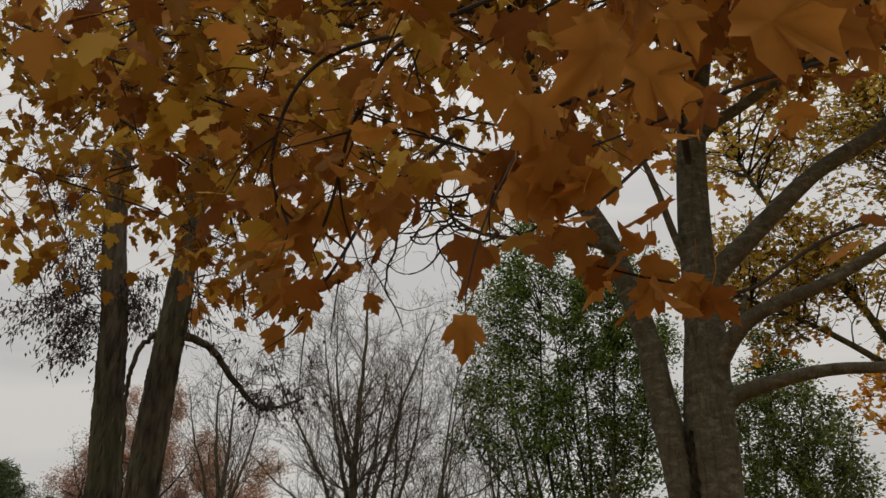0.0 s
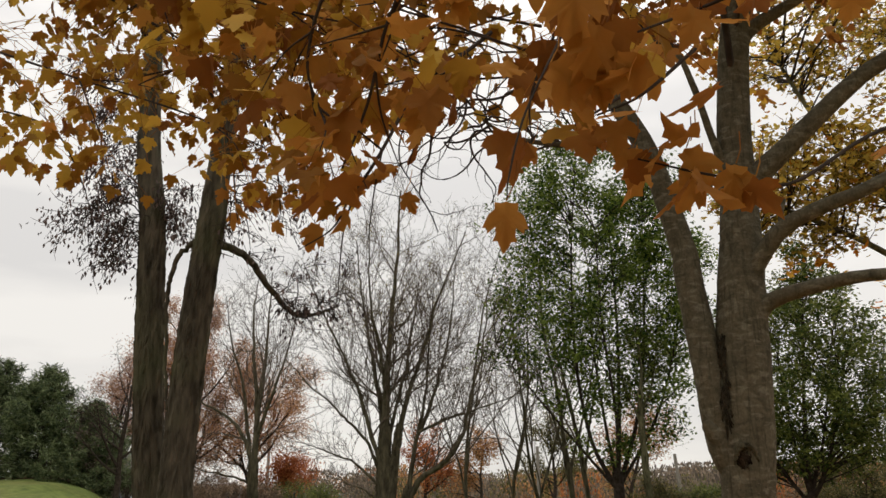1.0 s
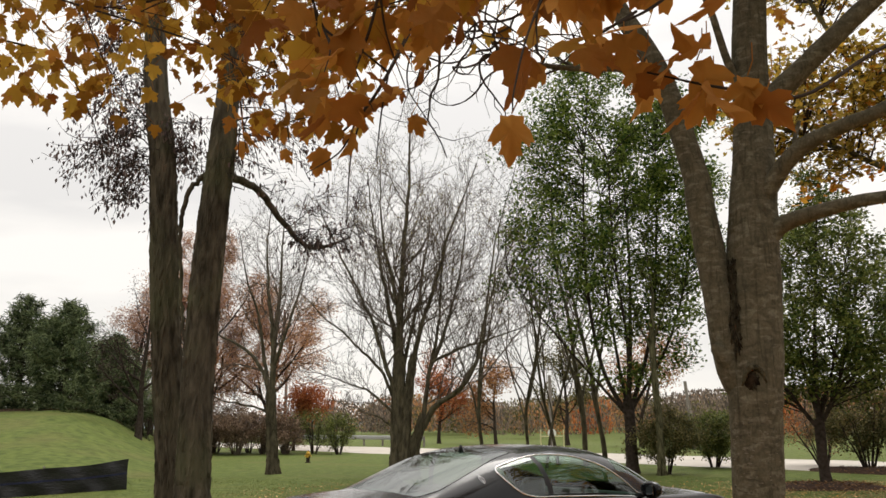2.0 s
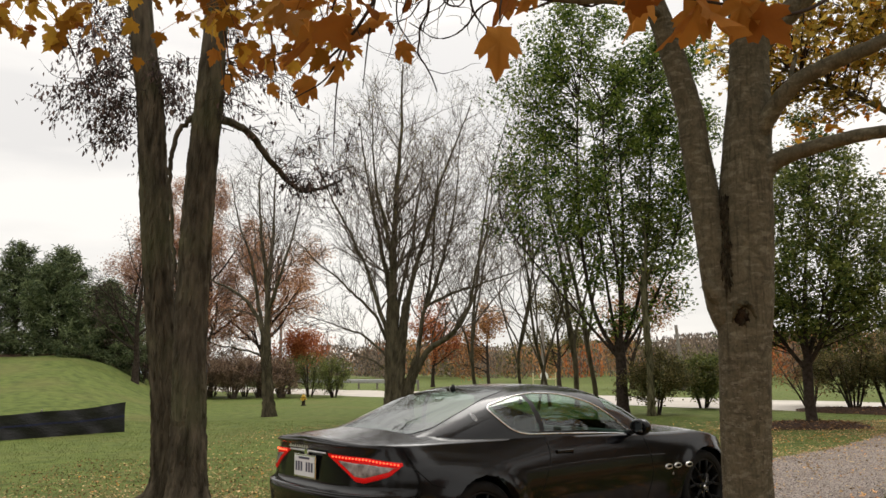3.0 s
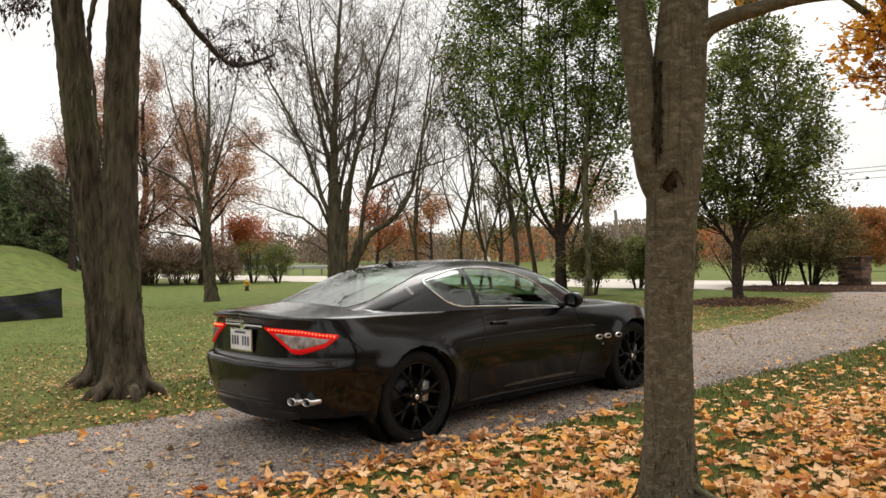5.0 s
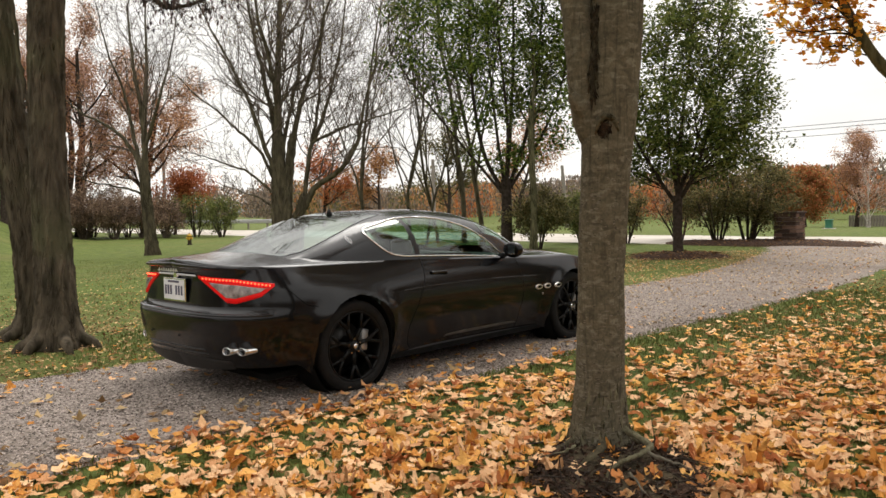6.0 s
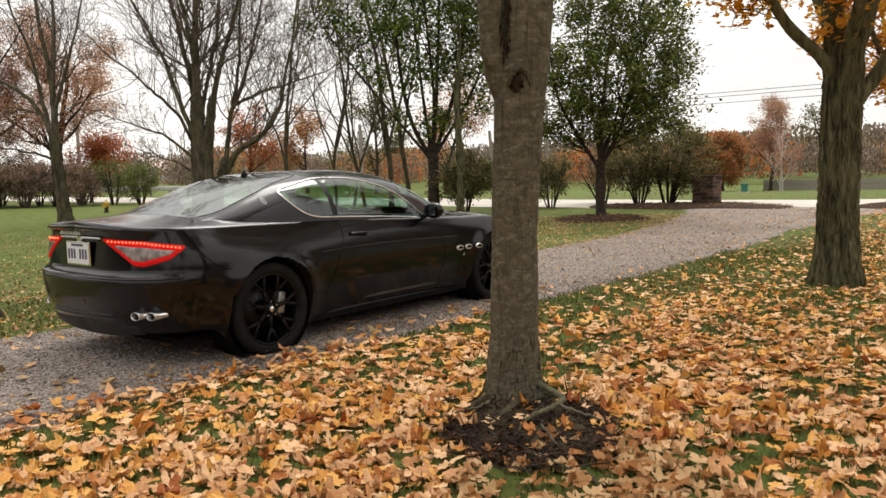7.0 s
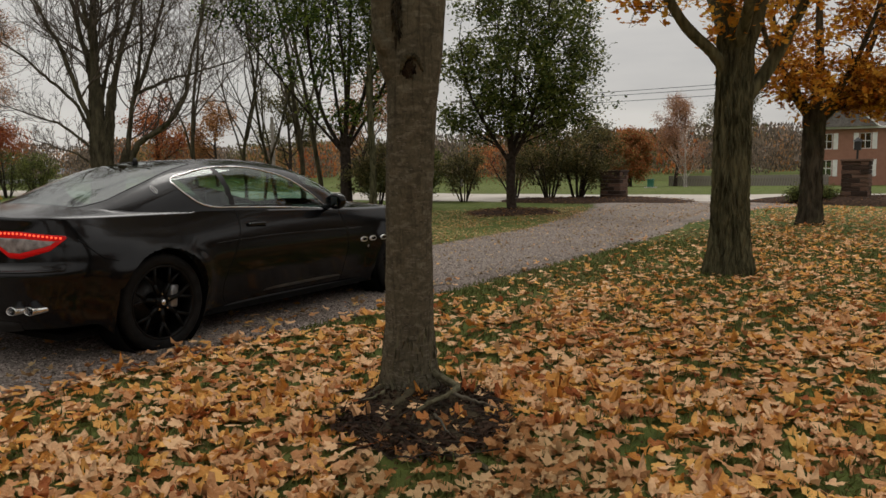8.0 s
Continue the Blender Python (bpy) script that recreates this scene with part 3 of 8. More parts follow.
def crown_tree(name, label, seed, at, stems, targets, bark, leaves, twig_mat, group="", rise=0.6, twigs=4, category="tree", plates=0, droop=0.0):
    """A tree from drawn stems, whose branches fill the given targets: stems are (part name, points, radius, end radius)."""
    rng = np.random.default_rng(seed)
    root = thing(name, label, category, at, 0, group)
    spots = []
    for kind, points, r1, r2 in stems:
        line = smooth_line(points, 6)
        radii = np.linspace(r1, r2, len(line))
        if kind == "trunk":
            radii = radii * (1 + 0.45 * np.exp(-np.maximum(line[:, 2] - line[0, 2] - 0.1, 0) / (r1 * 1.3)))
        t = Tubes()
        t.add(line, radii, 18 if kind == "trunk" else 9, 0.03, rng)
        t.make(kind, bark, root)
        if plates and kind == "trunk":
            bark_plates(rng, line, radii, plates, 0.24, 0.030, 0.020, bark, root)
        if kind != "trunk" or len(stems) == 1:
            spots.append(line[len(line) // 6:])
    lines, fine = [], Tubes()
    reach_out(rng, spots, np.concatenate([t(rng) for t in targets]), rise, lines, twigs, 0.10, droop)
    for pts, radii, level in lines:
        fine.add(pts, radii, 4 if level == 1 else 3)
    tagged(fine.make("twig_mass", twig_mat, root), kind="stuff")
    for mat, count, size, spread, template, tilt, *band in leaves:
        places = along_lines(rng, lines, count, 2, spread)
        if band:
            places = places[(places[:, 2] > band[0]) & (places[:, 2] < band[1])]
            count = len(places)
        v, f = leaf_arrays(template, places, random_turns(rng, count, tilt), size * rng.uniform(0.6, 1.25, count))
        tagged(mesh_part("leaves", v, f, mat, root), kind="stuff")
    return root


def ease(v):
    v = np.clip(v, 0, 1)
    return v * v * (3 - 2 * v)


def height(x, y):
    """The ground's height: nearly flat, with a mound at the near maple and a bank under the pines."""
    x, y = np.asarray(x, float), np.asarray(y, float)
    z = 0.09 * np.exp(-((x - 1.42) ** 2 + (y - 4.35) ** 2) / 0.28)
    z = z + 0.10 * np.exp(-((x + 3.62) ** 2 + (y - 8.57) ** 2) / 0.7)
    z = z - 0.9 * ease((x + y - 48) / 60)
    z = z + 2.5 * ease((-x - 0.44 * y) / 6.2) * ease((y - 17) / 20) * ease((31 - x - y) / 9)
    return z + 0.02 * np.sin(x * 0.9 + 1.3) * np.cos(y * 0.7) * ease((np.hypot(x - 1, y - 7) - 1) / 4)


# ---- ground, driveway, road ----
def make_ground():
    def axis(low, high, fine_low, fine_high):
        fine = np.arange(fine_low, fine_high, 0.25)
        down = fine_low - np.cumsum(0.25 * 1.11 ** np.arange(80))
        up = fine_high + np.cumsum(0.25 * 1.11 ** np.arange(80))
        return np.unique(np.concatenate([[low], down[down > low][::-1], fine, up[up < high], [high]]))
    xs, ys = axis(-900, 900, -6, 9), axis(-900, 900, -1, 16)
    gx, gy = np.meshgrid(xs, ys)
    v = np.column_stack([gx.ravel(), gy.ravel(), height(gx, gy).ravel()])
    nx, ny = len(xs), len(ys)
    i = (np.arange(ny - 1)[:, None] * nx + np.arange(nx - 1)[None, :]).ravel()
    f = np.column_stack([i, i + 1, i + nx + 1, i + nx])
    ob = new("ground", array_mesh("ground", v, f, GRASS, True))
    tagged(ob, "green autumn lawn with worn yellowish patches", "lawn", kind="structure")


LANE_MID = [(-7.5, -0.5), (-4.4, 3.3), (-2.3, 5.6), (0.0, 7.65), (2.4, 10.0), (5.2, 12.7), (8.4, 16.4), (11.6, 20.2), (15.0, 24.0)]


def strip(points, halves, lift, cols, rng, rough):
    line = smooth_line(np.array([(x, y, 0) for x, y in points]), 14)
    half = np.interp(np.linspace(0, 1, len(line)), np.linspace(0, 1, len(halves)), halves)
    tang = np.gradient(line, axis=0)
    tang /= np.linalg.norm(tang, axis=1)[:, None]
    side = np.column_stack([-tang[:, 1], tang[:, 0]])
    u = np.linspace(-1, 1, cols)
    edge = 1 + rough * rng.standard_normal((len(line), 2))
    w = half[:, None] * np.where(u[None, :] < 0, u[None, :] * edge[:, :1], u[None, :] * edge[:, 1:])
    x = line[:, 0][:, None] + w * side[:, 0][:, None]
    y = line[:, 1][:, None] + w * side[:, 1][:, None]
    z = height(x, y) + lift * (1 - 0.9 * np.abs(u[None, :]) ** 8)
    n = len(line)
    i = (np.arange(n - 1)[:, None] * cols + np.arange(cols - 1)[None, :]).ravel()
    return np.column_stack([x.ravel(), y.ravel(), z.ravel()]), np.column_stack([i, i + cols, i + cols + 1, i + 1])


def make_lanes():
    rng = np.random.default_rng(5)
    v, f = strip(LANE_MID, [1.4, 1.4, 1.36, 1.36, 1.34, 1.36, 1.5, 2.2, 4.2], 0.035, 15, rng, 0.035)
    tagged(new("driveway", array_mesh("driveway", v, f[:, ::-1], GRAVEL, True)), "grey gravel driveway strewn with a few orange leaves", "driveway", kind="structure")
    v, f = strip([(-130, 170), (-60, 100), (-20, 60), (0, 40), (13, 27.4), (24, 20.8), (42, 10.5), (95, -20)], [3.5, 3.5], 0.05, 5, rng, 0.0)
    tagged(new("road", array_mesh("road", v, f[:, ::-1], ROAD, True)), "pale concrete road beyond the lawn", "road", kind="structure")


make_ground()
make_lanes()


MAPLE, MAPLE_FAR, SMALL = maple_leaf(0.3), light_maple_leaf(0.3), plain_leaf(0.55)

# ---- the near maple ----
def near_maple():
    rng = np.random.default_rng(11)
    root = thing("maple_tree", "grey-barked maple with forked limbs and orange autumn leaves", "tree", (0, 0, 0))
    t = Tubes()
    axis = smooth_line([(1.41, 4.45, -0.1), (1.41, 4.44, 0.06), (1.40, 4.41, 0.25), (1.40, 4.36, 0.7), (1.40, 4.33, 1.1), (1.42, 4.30, 1.6), (1.45, 4.30, 2.0), (1.50, 4.30, 2.6), (1.55, 4.30, 3.1), (1.58, 4.30, 3.65), (1.66, 4.30, 4.3), (1.84, 4.30, 5.1), (2.0, 4.3, 6.2), (2.05, 4.4, 7.5)], 8)
    z = axis[:, 2]
    r = np.interp(z, [-0.1, 0.06, 0.2, 0.45, 1.0, 1.6, 1.9, 2.3, 2.7, 3.2, 4.3, 5.2, 7.5], [0.25, 0.20, 0.155, 0.132, 0.122, 0.128, 0.142, 0.142, 0.126, 0.100, 0.086, 0.075, 0.03])
    t.add(axis, r, 40, 0.014, rng)
    t.make("trunk", BARK_GREY, root)

    def limb(points, radii, label="", sides=14):
        line = smooth_line(points, 7)
        one = Tubes()
        one.add(line, np.interp(np.linspace(0, 1, len(line)), np.linspace(0, 1, len(radii)), radii), sides, 0.02, rng)
        one.make("limb", BARK_GREY, root, label)
        return line

    lines = []
    lines.append(limb([(1.42, 4.31, 1.65), (1.335, 4.30, 1.86), (1.29, 4.30, 2.26), (1.245, 4.34, 2.78), (1.23, 4.36, 2.98), (1.09, 4.40, 3.59), (0.90, 4.44, 4.02), (0.80, 4.5, 4.35), (0.68, 4.5, 5.1), (0.5, 4.5, 6.4)], [0.07, 0.088, 0.082, 0.074, 0.070, 0.062, 0.055, 0.048, 0.04, 0.02]))
    lines.append(limb([(1.55, 4.3, 3.18), (1.64, 4.29, 3.31), (1.86, 4.2, 3.51), (2.24, 4.1, 3.84), (2.66, 4.0, 4.08), (3.3, 3.9, 4.6), (4.1, 3.9, 5.0)], [0.075, 0.066, 0.056, 0.048, 0.042, 0.03, 0.012]))
    lines.append(limb([(1.52, 4.28, 2.62), (1.575, 4.22, 2.79), (1.71, 4.1, 2.97), (1.90, 4.0, 3.05), (2.08, 3.9, 3.10), (2.5, 3.75, 3.3), (3.2, 3.5, 3.6)], [0.065, 0.05, 0.044, 0.038, 0.034, 0.025, 0.01]))
    lines.append(limb([(1.52, 4.26, 2.48), (1.63, 4.22, 2.60), (1.84, 4.1, 2.65), (2.07, 4.0, 2.67), (2.5, 3.9, 2.66), (3.1, 3.7, 2.75)], [0.06, 0.045, 0.036, 0.032, 0.024, 0.008]))
    lines.append(limb([(1.66, 4.3, 4.2), (1.78, 4.28, 4.32), (1.95, 4.2, 4.39), (2.25, 4.1, 4.55), (2.9, 4.0, 4.8)], [0.05, 0.042, 0.035, 0.028, 0.01], "", 10))
    lines.append(limb([(1.50, 4.28, 3.40), (1.43, 4.24, 3.60), (1.36, 4.2, 3.87), (1.26, 4.2, 4.15), (1.06, 4.2, 4.21), (0.9, 4.2, 4.3)], [0.03, 0.022, 0.02, 0.016, 0.011, 0.004], "", 8))
    lines.append(limb([(1.71, 4.1, 2.96), (1.70, 4.1, 3.02), (1.735, 4.1, 3.13)], [0.016, 0.013, 0.010], "broken grey stub", 8))
    lines.append(limb([(1.11, 4.40, 3.52), (1.0, 4.2, 3.50), (0.80, 4.0, 3.45), (0.55, 3.9, 3.42), (0.30, 3.9, 3.48), (0.14, 3.9, 3.60), (0.02, 3.9, 3.78)], [0.032, 0.028, 0.022, 0.016, 0.012, 0.008, 0.004], "", 8))
    # the arched scar of a lost branch under the fork
    lip = smooth_line([(1.337, 4.178, 1.765), (1.346, 4.165, 1.80), (1.366, 4.158, 1.838), (1.396, 4.155, 1.856), (1.428, 4.158, 1.838), (1.450, 4.165, 1.80), (1.458, 4.178, 1.765)], 7)
    scar = Tubes()
    scar.add(lip + rng.normal(0, 0.003, lip.shape), np.interp(np.linspace(0, 1, len(lip)), [0, 0.2, 0.5, 0.8, 1], [0.004, 0.010, 0.015, 0.010, 0.004]), 8, 0.25, rng)
    scar.make("branch_scar", BARK_FISSURED, root, "rough arched lip of a branch scar")
    bm = bmesh.new()
    bmesh.ops.create_icosphere(bm, subdivisions=4, radius=1.0, matrix=Matrix.Translation((1.398, 4.182, 1.795)) @ Matrix.Diagonal((0.048, 0.024, 0.058, 1)))
    for vert in bm.verts:
        vert.co += Vector(rng.normal(0, 0.0022, 3))
    part("scar_hollow", bm, SCAR, root, "dark hollow of the scar")
    hollow = np.array([(1.398, 4.182, z) for z in np.linspace(1.755, 1.83, 12)])
    bark_plates(rng, hollow, np.full(12, 0.020), 40, 0.05, 0.010, 0.006, SCAR_LIP, root)
    knob = Tubes()
    knob.add([(1.33, 4.28, 1.86), (1.275, 4.25, 1.92), (1.238, 4.235, 1.965), (1.228, 4.232, 1.985)], [0.055, 0.045, 0.030, 0.012], 12, 0.06, rng)
    knob.make("branch_stub", BARK_GREY, root, "short grey stub of a lost twig")
    # rough bark where the limb parts from the trunk
    seam = smooth_line([(1.352, 4.222, 1.92), (1.340, 4.212, 2.02), (1.350, 4.218, 2.14), (1.36, 4.230, 2.26), (1.37, 4.245, 2.42)], 8)
    bark_plates(rng, seam, np.full(len(seam), 0.026), 240, 0.06, 0.011, 0.008, SCAR_LIP, root)
    bm = bmesh.new()
    bmesh.ops.create_icosphere(bm, subdivisions=3, radius=1.0, matrix=Matrix.Translation((1.475, 4.26, 1.63)) @ Matrix.Diagonal((0.065, 0.06, 0.10, 1)))
    part("burl", bm, BARK_GREY, root, "", True)
    bark_plates(rng, axis, r, 620, 0.060, 0.013, 0.006, BARK_BASE, root, 0.06, 0.19, 2.2)
    bark_plates(rng, axis, r, 260, 0.035, 0.014, 0.007, BARK_FISSURED, root, 0.05, 0.10, 1.6)
    bark_plates(rng, axis, r, 2400, 0.007, 0.022, 0.0018, BARK_PALE, root, 0.10, 0.40, 1.3)
    for pts, rad, mat in (([(1.50, 4.33, 0.20), (1.60, 4.16, 0.165), (1.56, 4.06, 0.155), (1.45, 4.0, 0.14), (1.36, 3.95, 0.105), (1.28, 3.86, 0.03)], 0.018, BARK_BASE), ([(1.54, 4.07, 0.155), (1.62, 4.03, 0.13), (1.74, 4.01, 0.09), (1.82, 3.99, 0.04)], 0.011, BARK_PALE),
                          ([(1.26, 3.84, 0.0), (1.352, 3.68, 0.030), (1.45, 3.52, 0.026), (1.55, 3.40, 0.012), (1.64, 3.29, -0.05)], 0.024, BARK_FISSURED), ([(1.43, 3.88, 0.11), (1.45, 3.79, 0.085), (1.47, 3.70, 0.055)], 0.008, BARK_PALE), ([(1.24, 4.26, 0.13), (1.16, 4.22, 0.11), (0.94, 4.20, 0.075)], 0.010, BARK_BASE),
                          ([(1.52, 4.38, 0.14), (1.68, 4.28, 0.10), (1.82, 4.23, 0.05), (1.93, 4.21, -0.02)], 0.024, BARK_FISSURED), ([(1.30, 4.40, 0.15), (1.16, 4.33, 0.09), (1.02, 4.30, 0.02)], 0.022, BARK_FISSURED), ([(1.40, 4.30, 0.15), (1.34, 4.16, 0.125), (1.20, 4.05, 0.07), (1.10, 4.0, 0.0)], 0.026, BARK_FISSURED), ([(1.40, 4.5, 0.1), (1.38, 4.75, 0.04), (1.3, 4.95, -0.05)], 0.03, BARK_FISSURED)):
        rt = Tubes()
        line = smooth_line(pts, 7)
        rt.add(line + rng.normal(0, 0.003, line.shape), np.linspace(rad, rad * 0.4, len(line)), 10, 0.10, rng)
        rt.make("root", mat, root)

    # twigs with hanging leaves, low over the lawn
    twigs, twigs_high, places, sizes, gold_places, gold_sizes, stalks = Tubes(), Tubes(), [], [], [], [], Tubes()

    def twig(points, count, size, spread, gold=0.0, radius=0.006):
        line = smooth_line(points, 8)
        twigs.add(line, np.linspace(radius, radius * 0.35, len(line)), 5)
        for _ in range(count):
            u = rng.uniform(0.05, 1.0) * (len(line) - 1)
            k = min(int(u), len(line) - 2)
            q = line[k] + (line[k + 1] - line[k]) * (u - k)
            p = q + rng.normal(0, spread, 3) - np.array([0, 0, spread * 0.5])
            across, up = p[0] / p[1], (p[2] - 1.5) / p[1]
            if across < 0.12 and up < np.interp(across, [-0.7, -0.5, -0.36, -0.1, 0.05], [0.50, 0.47, 0.42, 0.42, 0.56]):
                continue
            stalks.add([q, (q + p) / 2 + np.array([0, 0, 0.012]), p], [0.0016, 0.0012, 0.001], 3)
            if rng.random() < gold:
                gold_places.append(p)
                gold_sizes.append(size * rng.uniform(0.75, 1.2))
            else:
                places.append(p)
                sizes.append(size * rng.uniform(0.75, 1.2))

    def spray(points, count, size, spread, gold=0.0, side_count=4, side_length=0.35):
        """A twig with side twigs."""
        twig(points, count, size, spread, gold, 0.008)
        line = smooth_line(points, 8)
        for _ in range(side_count):
            k = rng.integers(3, len(line) - 2)
            q = line[k]
            d = line[k + 1] - line[k - 1]
            d = d / np.linalg.norm(d) + rng.normal(0, 0.55, 3) + np.array([0, 0, -0.15])
            d *= side_length / np.linalg.norm(d)
            twig([q, q + d * 0.5 + rng.normal(0, 0.02, 3), q + d + np.array([0, 0, -0.03])], max(2, count // 2), size, spread, gold, 0.004)

    # a low group at the right
    twig([(1.7, 2.3, 2.75), (1.15, 1.75, 2.42), (0.88, 1.6, 2.24), (0.72, 1.56, 2.25), (0.57, 1.55, 2.29)], 7, 0.105, 0.03)
    twig([(1.3, 1.7, 2.9), (0.9, 1.4, 2.62), (0.66, 1.28, 2.46), (0.54, 1.25, 2.40)], 10, 0.10, 0.045)
    twig([(0.42, 1.4, 2.50), (0.34, 1.3, 2.28), (0.308, 1.25, 2.14), (0.303, 1.25, 2.10)], 0, 0.12, 0.004, 0.0, 0.003)
    twig([(0.7, 2.5, 2.95), (0.52, 2.3, 2.75), (0.41, 2.2, 2.62)], 3, 0.105, 0.03)
    # middle sprays
    spray([(1.0, 2.8, 3.3), (0.6, 2.2, 3.0), (0.40, 1.95, 2.80), (0.18, 1.9, 2.86), (-0.1, 1.9, 2.98)], 8, 0.10, 0.06, 0.35, 4, 0.25)
    spray([(0.5, 1.7, 3.2), (0.15, 1.65, 2.98), (0.02, 1.7, 2.78), (-0.05, 1.78, 2.58), (-0.12, 1.82, 2.42)], 10, 0.105, 0.06, 0.25, 5, 0.22)
    spray([(0.3, 1.9, 3.25), (-0.1, 1.8, 3.05), (-0.25, 1.9, 2.8), (-0.2, 2.0, 2.60)], 10, 0.105, 0.07, 0.35, 5, 0.25)
    spray([(0.25, 2.3, 3.1), (0.08, 2.15, 2.85), (0.06, 2.1, 2.68)], 5, 0.105, 0.04)
    spray([(0.0, 2.4, 3.0), (-0.15, 2.3, 2.62), (-0.27, 2.2, 2.42)], 5, 0.105, 0.05)
    spray([(0.6, 1.5, 3.15), (0.2, 1.4, 2.98), (-0.2, 1.45, 3.02), (-0.6, 1.6, 3.05)], 10, 0.11, 0.08, 0.3, 5, 0.25)
    spray([(0.9, 1.6, 3.2), (0.6, 1.45, 2.95), (0.3, 1.5, 2.80)], 7, 0.11, 0.06, 0.2, 4, 0.22)
    spray([(1.4, 1.9, 3.3), (1.1, 1.5, 3.0), (0.95, 1.3, 2.85)], 8, 0.12, 0.06, 0.0, 3, 0.2)
    # left sprays, further off and more golden
    spray([(-2.9, 2.9, 3.9), (-2.29, 2.9, 3.67), (-1.59, 2.9, 3.39), (-1.08, 2.9, 3.19), (-0.72, 2.9, 3.01)], 42, 0.072, 0.12, 0.85, 9, 0.45)
    spray([(-2.4, 3.0, 4.5), (-1.94, 3.1, 4.16), (-1.3, 3.1, 3.73), (-0.81, 3.2, 3.39), (-0.5, 3.2, 3.2)], 50, 0.072, 0.13, 0.85, 9, 0.5)
    spray([(-2.8, 3.2, 3.7), (-2.33, 3.2, 3.48), (-1.89, 3.2, 3.31), (-1.67, 3.2, 2.98)], 16, 0.10, 0.10, 0.85, 4, 0.3)
    spray([(-1.3, 3.3, 3.8), (-1.1, 3.4, 3.33), (-1.01, 3.4, 2.88)], 7, 0.10, 0.08, 0.1, 3, 0.25)
    spray([(-1.0, 3.3, 3.7), (-0.85, 3.4, 3.2), (-0.80, 3.4, 2.9)], 7, 0.10, 0.08, 0.1, 3, 0.2)
    spray([(-2.6, 3.6, 4.9), (-1.8, 3.4, 4.5), (-1.0, 3.3, 4.2), (-0.3, 3.2, 4.0)], 58, 0.075, 0.14, 0.85, 8, 0.5)
    spray([(-1.4, 2.3, 3.7), (-0.9, 2.2, 3.4), (-0.5, 2.2, 3.2), (-0.2, 2.2, 3.1)], 22, 0.11, 0.10, 0.6, 7, 0.35)
    spray([(0.9, 3.2, 4.2), (0.4, 2.9, 4.0), (-0.2, 2.8, 3.8), (-0.8, 2.8, 3.7)], 30, 0.10, 0.13, 0.7, 8, 0.45)
    spray([(1.5, 2.6, 4.0), (1.0, 2.4, 3.7), (0.5, 2.4, 3.5)], 18, 0.10, 0.10, 0.2, 5, 0.35)
    # low twigs close on the right
    twig([(1.5, 1.9, 3.05), (1.15, 1.5, 2.88), (0.98, 1.38, 2.78), (0.82, 1.36, 2.80)], 8, 0.13, 0.06)
    twig([(1.25, 1.8, 3.1), (0.85, 1.45, 2.92), (0.70, 1.32, 2.82), (0.55, 1.3, 2.75)], 9, 0.12, 0.06)
    twig([(0.95, 1.75, 2.95), (0.72, 1.5, 2.72), (0.62, 1.42, 2.62)], 6, 0.11, 0.05)
    spray([(0.9, 1.9, 3.05), (0.6, 1.6, 2.75), (0.45, 1.5, 2.62), (0.38, 1.5, 2.50)], 9, 0.115, 0.05, 0.1, 3, 0.18)
    twig([(0.8, 1.9, 2.75), (0.62, 1.7, 2.52), (0.50, 1.6, 2.42)], 6, 0.11, 0.04)
    # more of the crown overhead
    for k in range(16):
        x, y, z = rng.uniform(-1.6, 0.6), rng.uniform(2.2, 3.9), rng.uniform(3.6, 4.7)
        d = np.array([rng.uniform(-1.0, -0.4), rng.uniform(-0.5, 0.3), rng.uniform(-0.35, 0.1)])
        spray([(x, y, z), tuple(np.array((x, y, z)) + d * 0.5), tuple(np.array((x, y, z)) + d)], 19, 0.082, 0.12, 0.8, 5, 0.4)
    for k in range(7):
        x, y, z = rng.uniform(-0.5, 0.9), rng.uniform(1.2, 1.7), rng.uniform(2.85, 3.3)
        d = np.array([rng.uniform(-0.6, 0.1), rng.uniform(-0.2, 0.3), rng.uniform(-0.15, 0.15)])
        spray([(x, y, z), tuple(np.array((x, y, z)) + d * 0.5), tuple(np.array((x, y, z)) + d)], 9, 0.12, 0.07, 0.0, 3, 0.22)
    tagged(twigs.make("twig_mass", TWIG, root), kind="stuff")
    # curled bare twigs in the gap between the leaves
    bare = []
    for k in range(26):
        base = lines[7][rng.integers(12, len(lines[7]))] if k < 18 else np.array([rng.uniform(-0.2, 0.5), rng.uniform(2.9, 3.6), rng.uniform(3.35, 3.7)])
        grow(rng, base, (rng.normal(-0.6, 0.5), rng.normal(0, 0.4), rng.normal(-0.1, 0.5)), rng.uniform(0.45, 0.9), 0.0075, 1, 2, dict(wander=(0.3, 0.34, 0.36), lift=(0.0, 0.03, 0.05), count=(0, 3), first=(0.3, 0.3), angle=((30, 60), (30, 60)), ratio=(0.5, 0.5), steps=9, end=0.35, thin=0.0025), bare)
    for pts, radii, level in bare:
        twigs_high.add(smooth_line(pts, 2), np.interp(np.linspace(0, 1, 2 * len(pts) - 1), np.linspace(0, 1, len(radii)), radii), 4)
    upper = []
    reach_out(rng, [axis[-30:], lines[0][-14:], lines[1][-12:], lines[4][-10:]], np.concatenate([in_ball(rng, (1.8, 4.0, 6.0), (2.9, 2.7, 1.3), 100), in_ball(rng, (2.6, 2.2, 5.2), (1.6, 1.4, 0.9), 24)]), 0.3, upper, 4)
    for pts, radii, level in upper:
        twigs_high.add(pts, radii, 4)
    # mostly unseen leaves, thickened to shade the trunk and the ground
    high = along_lines(rng, upper, 9000, 2, 0.08)
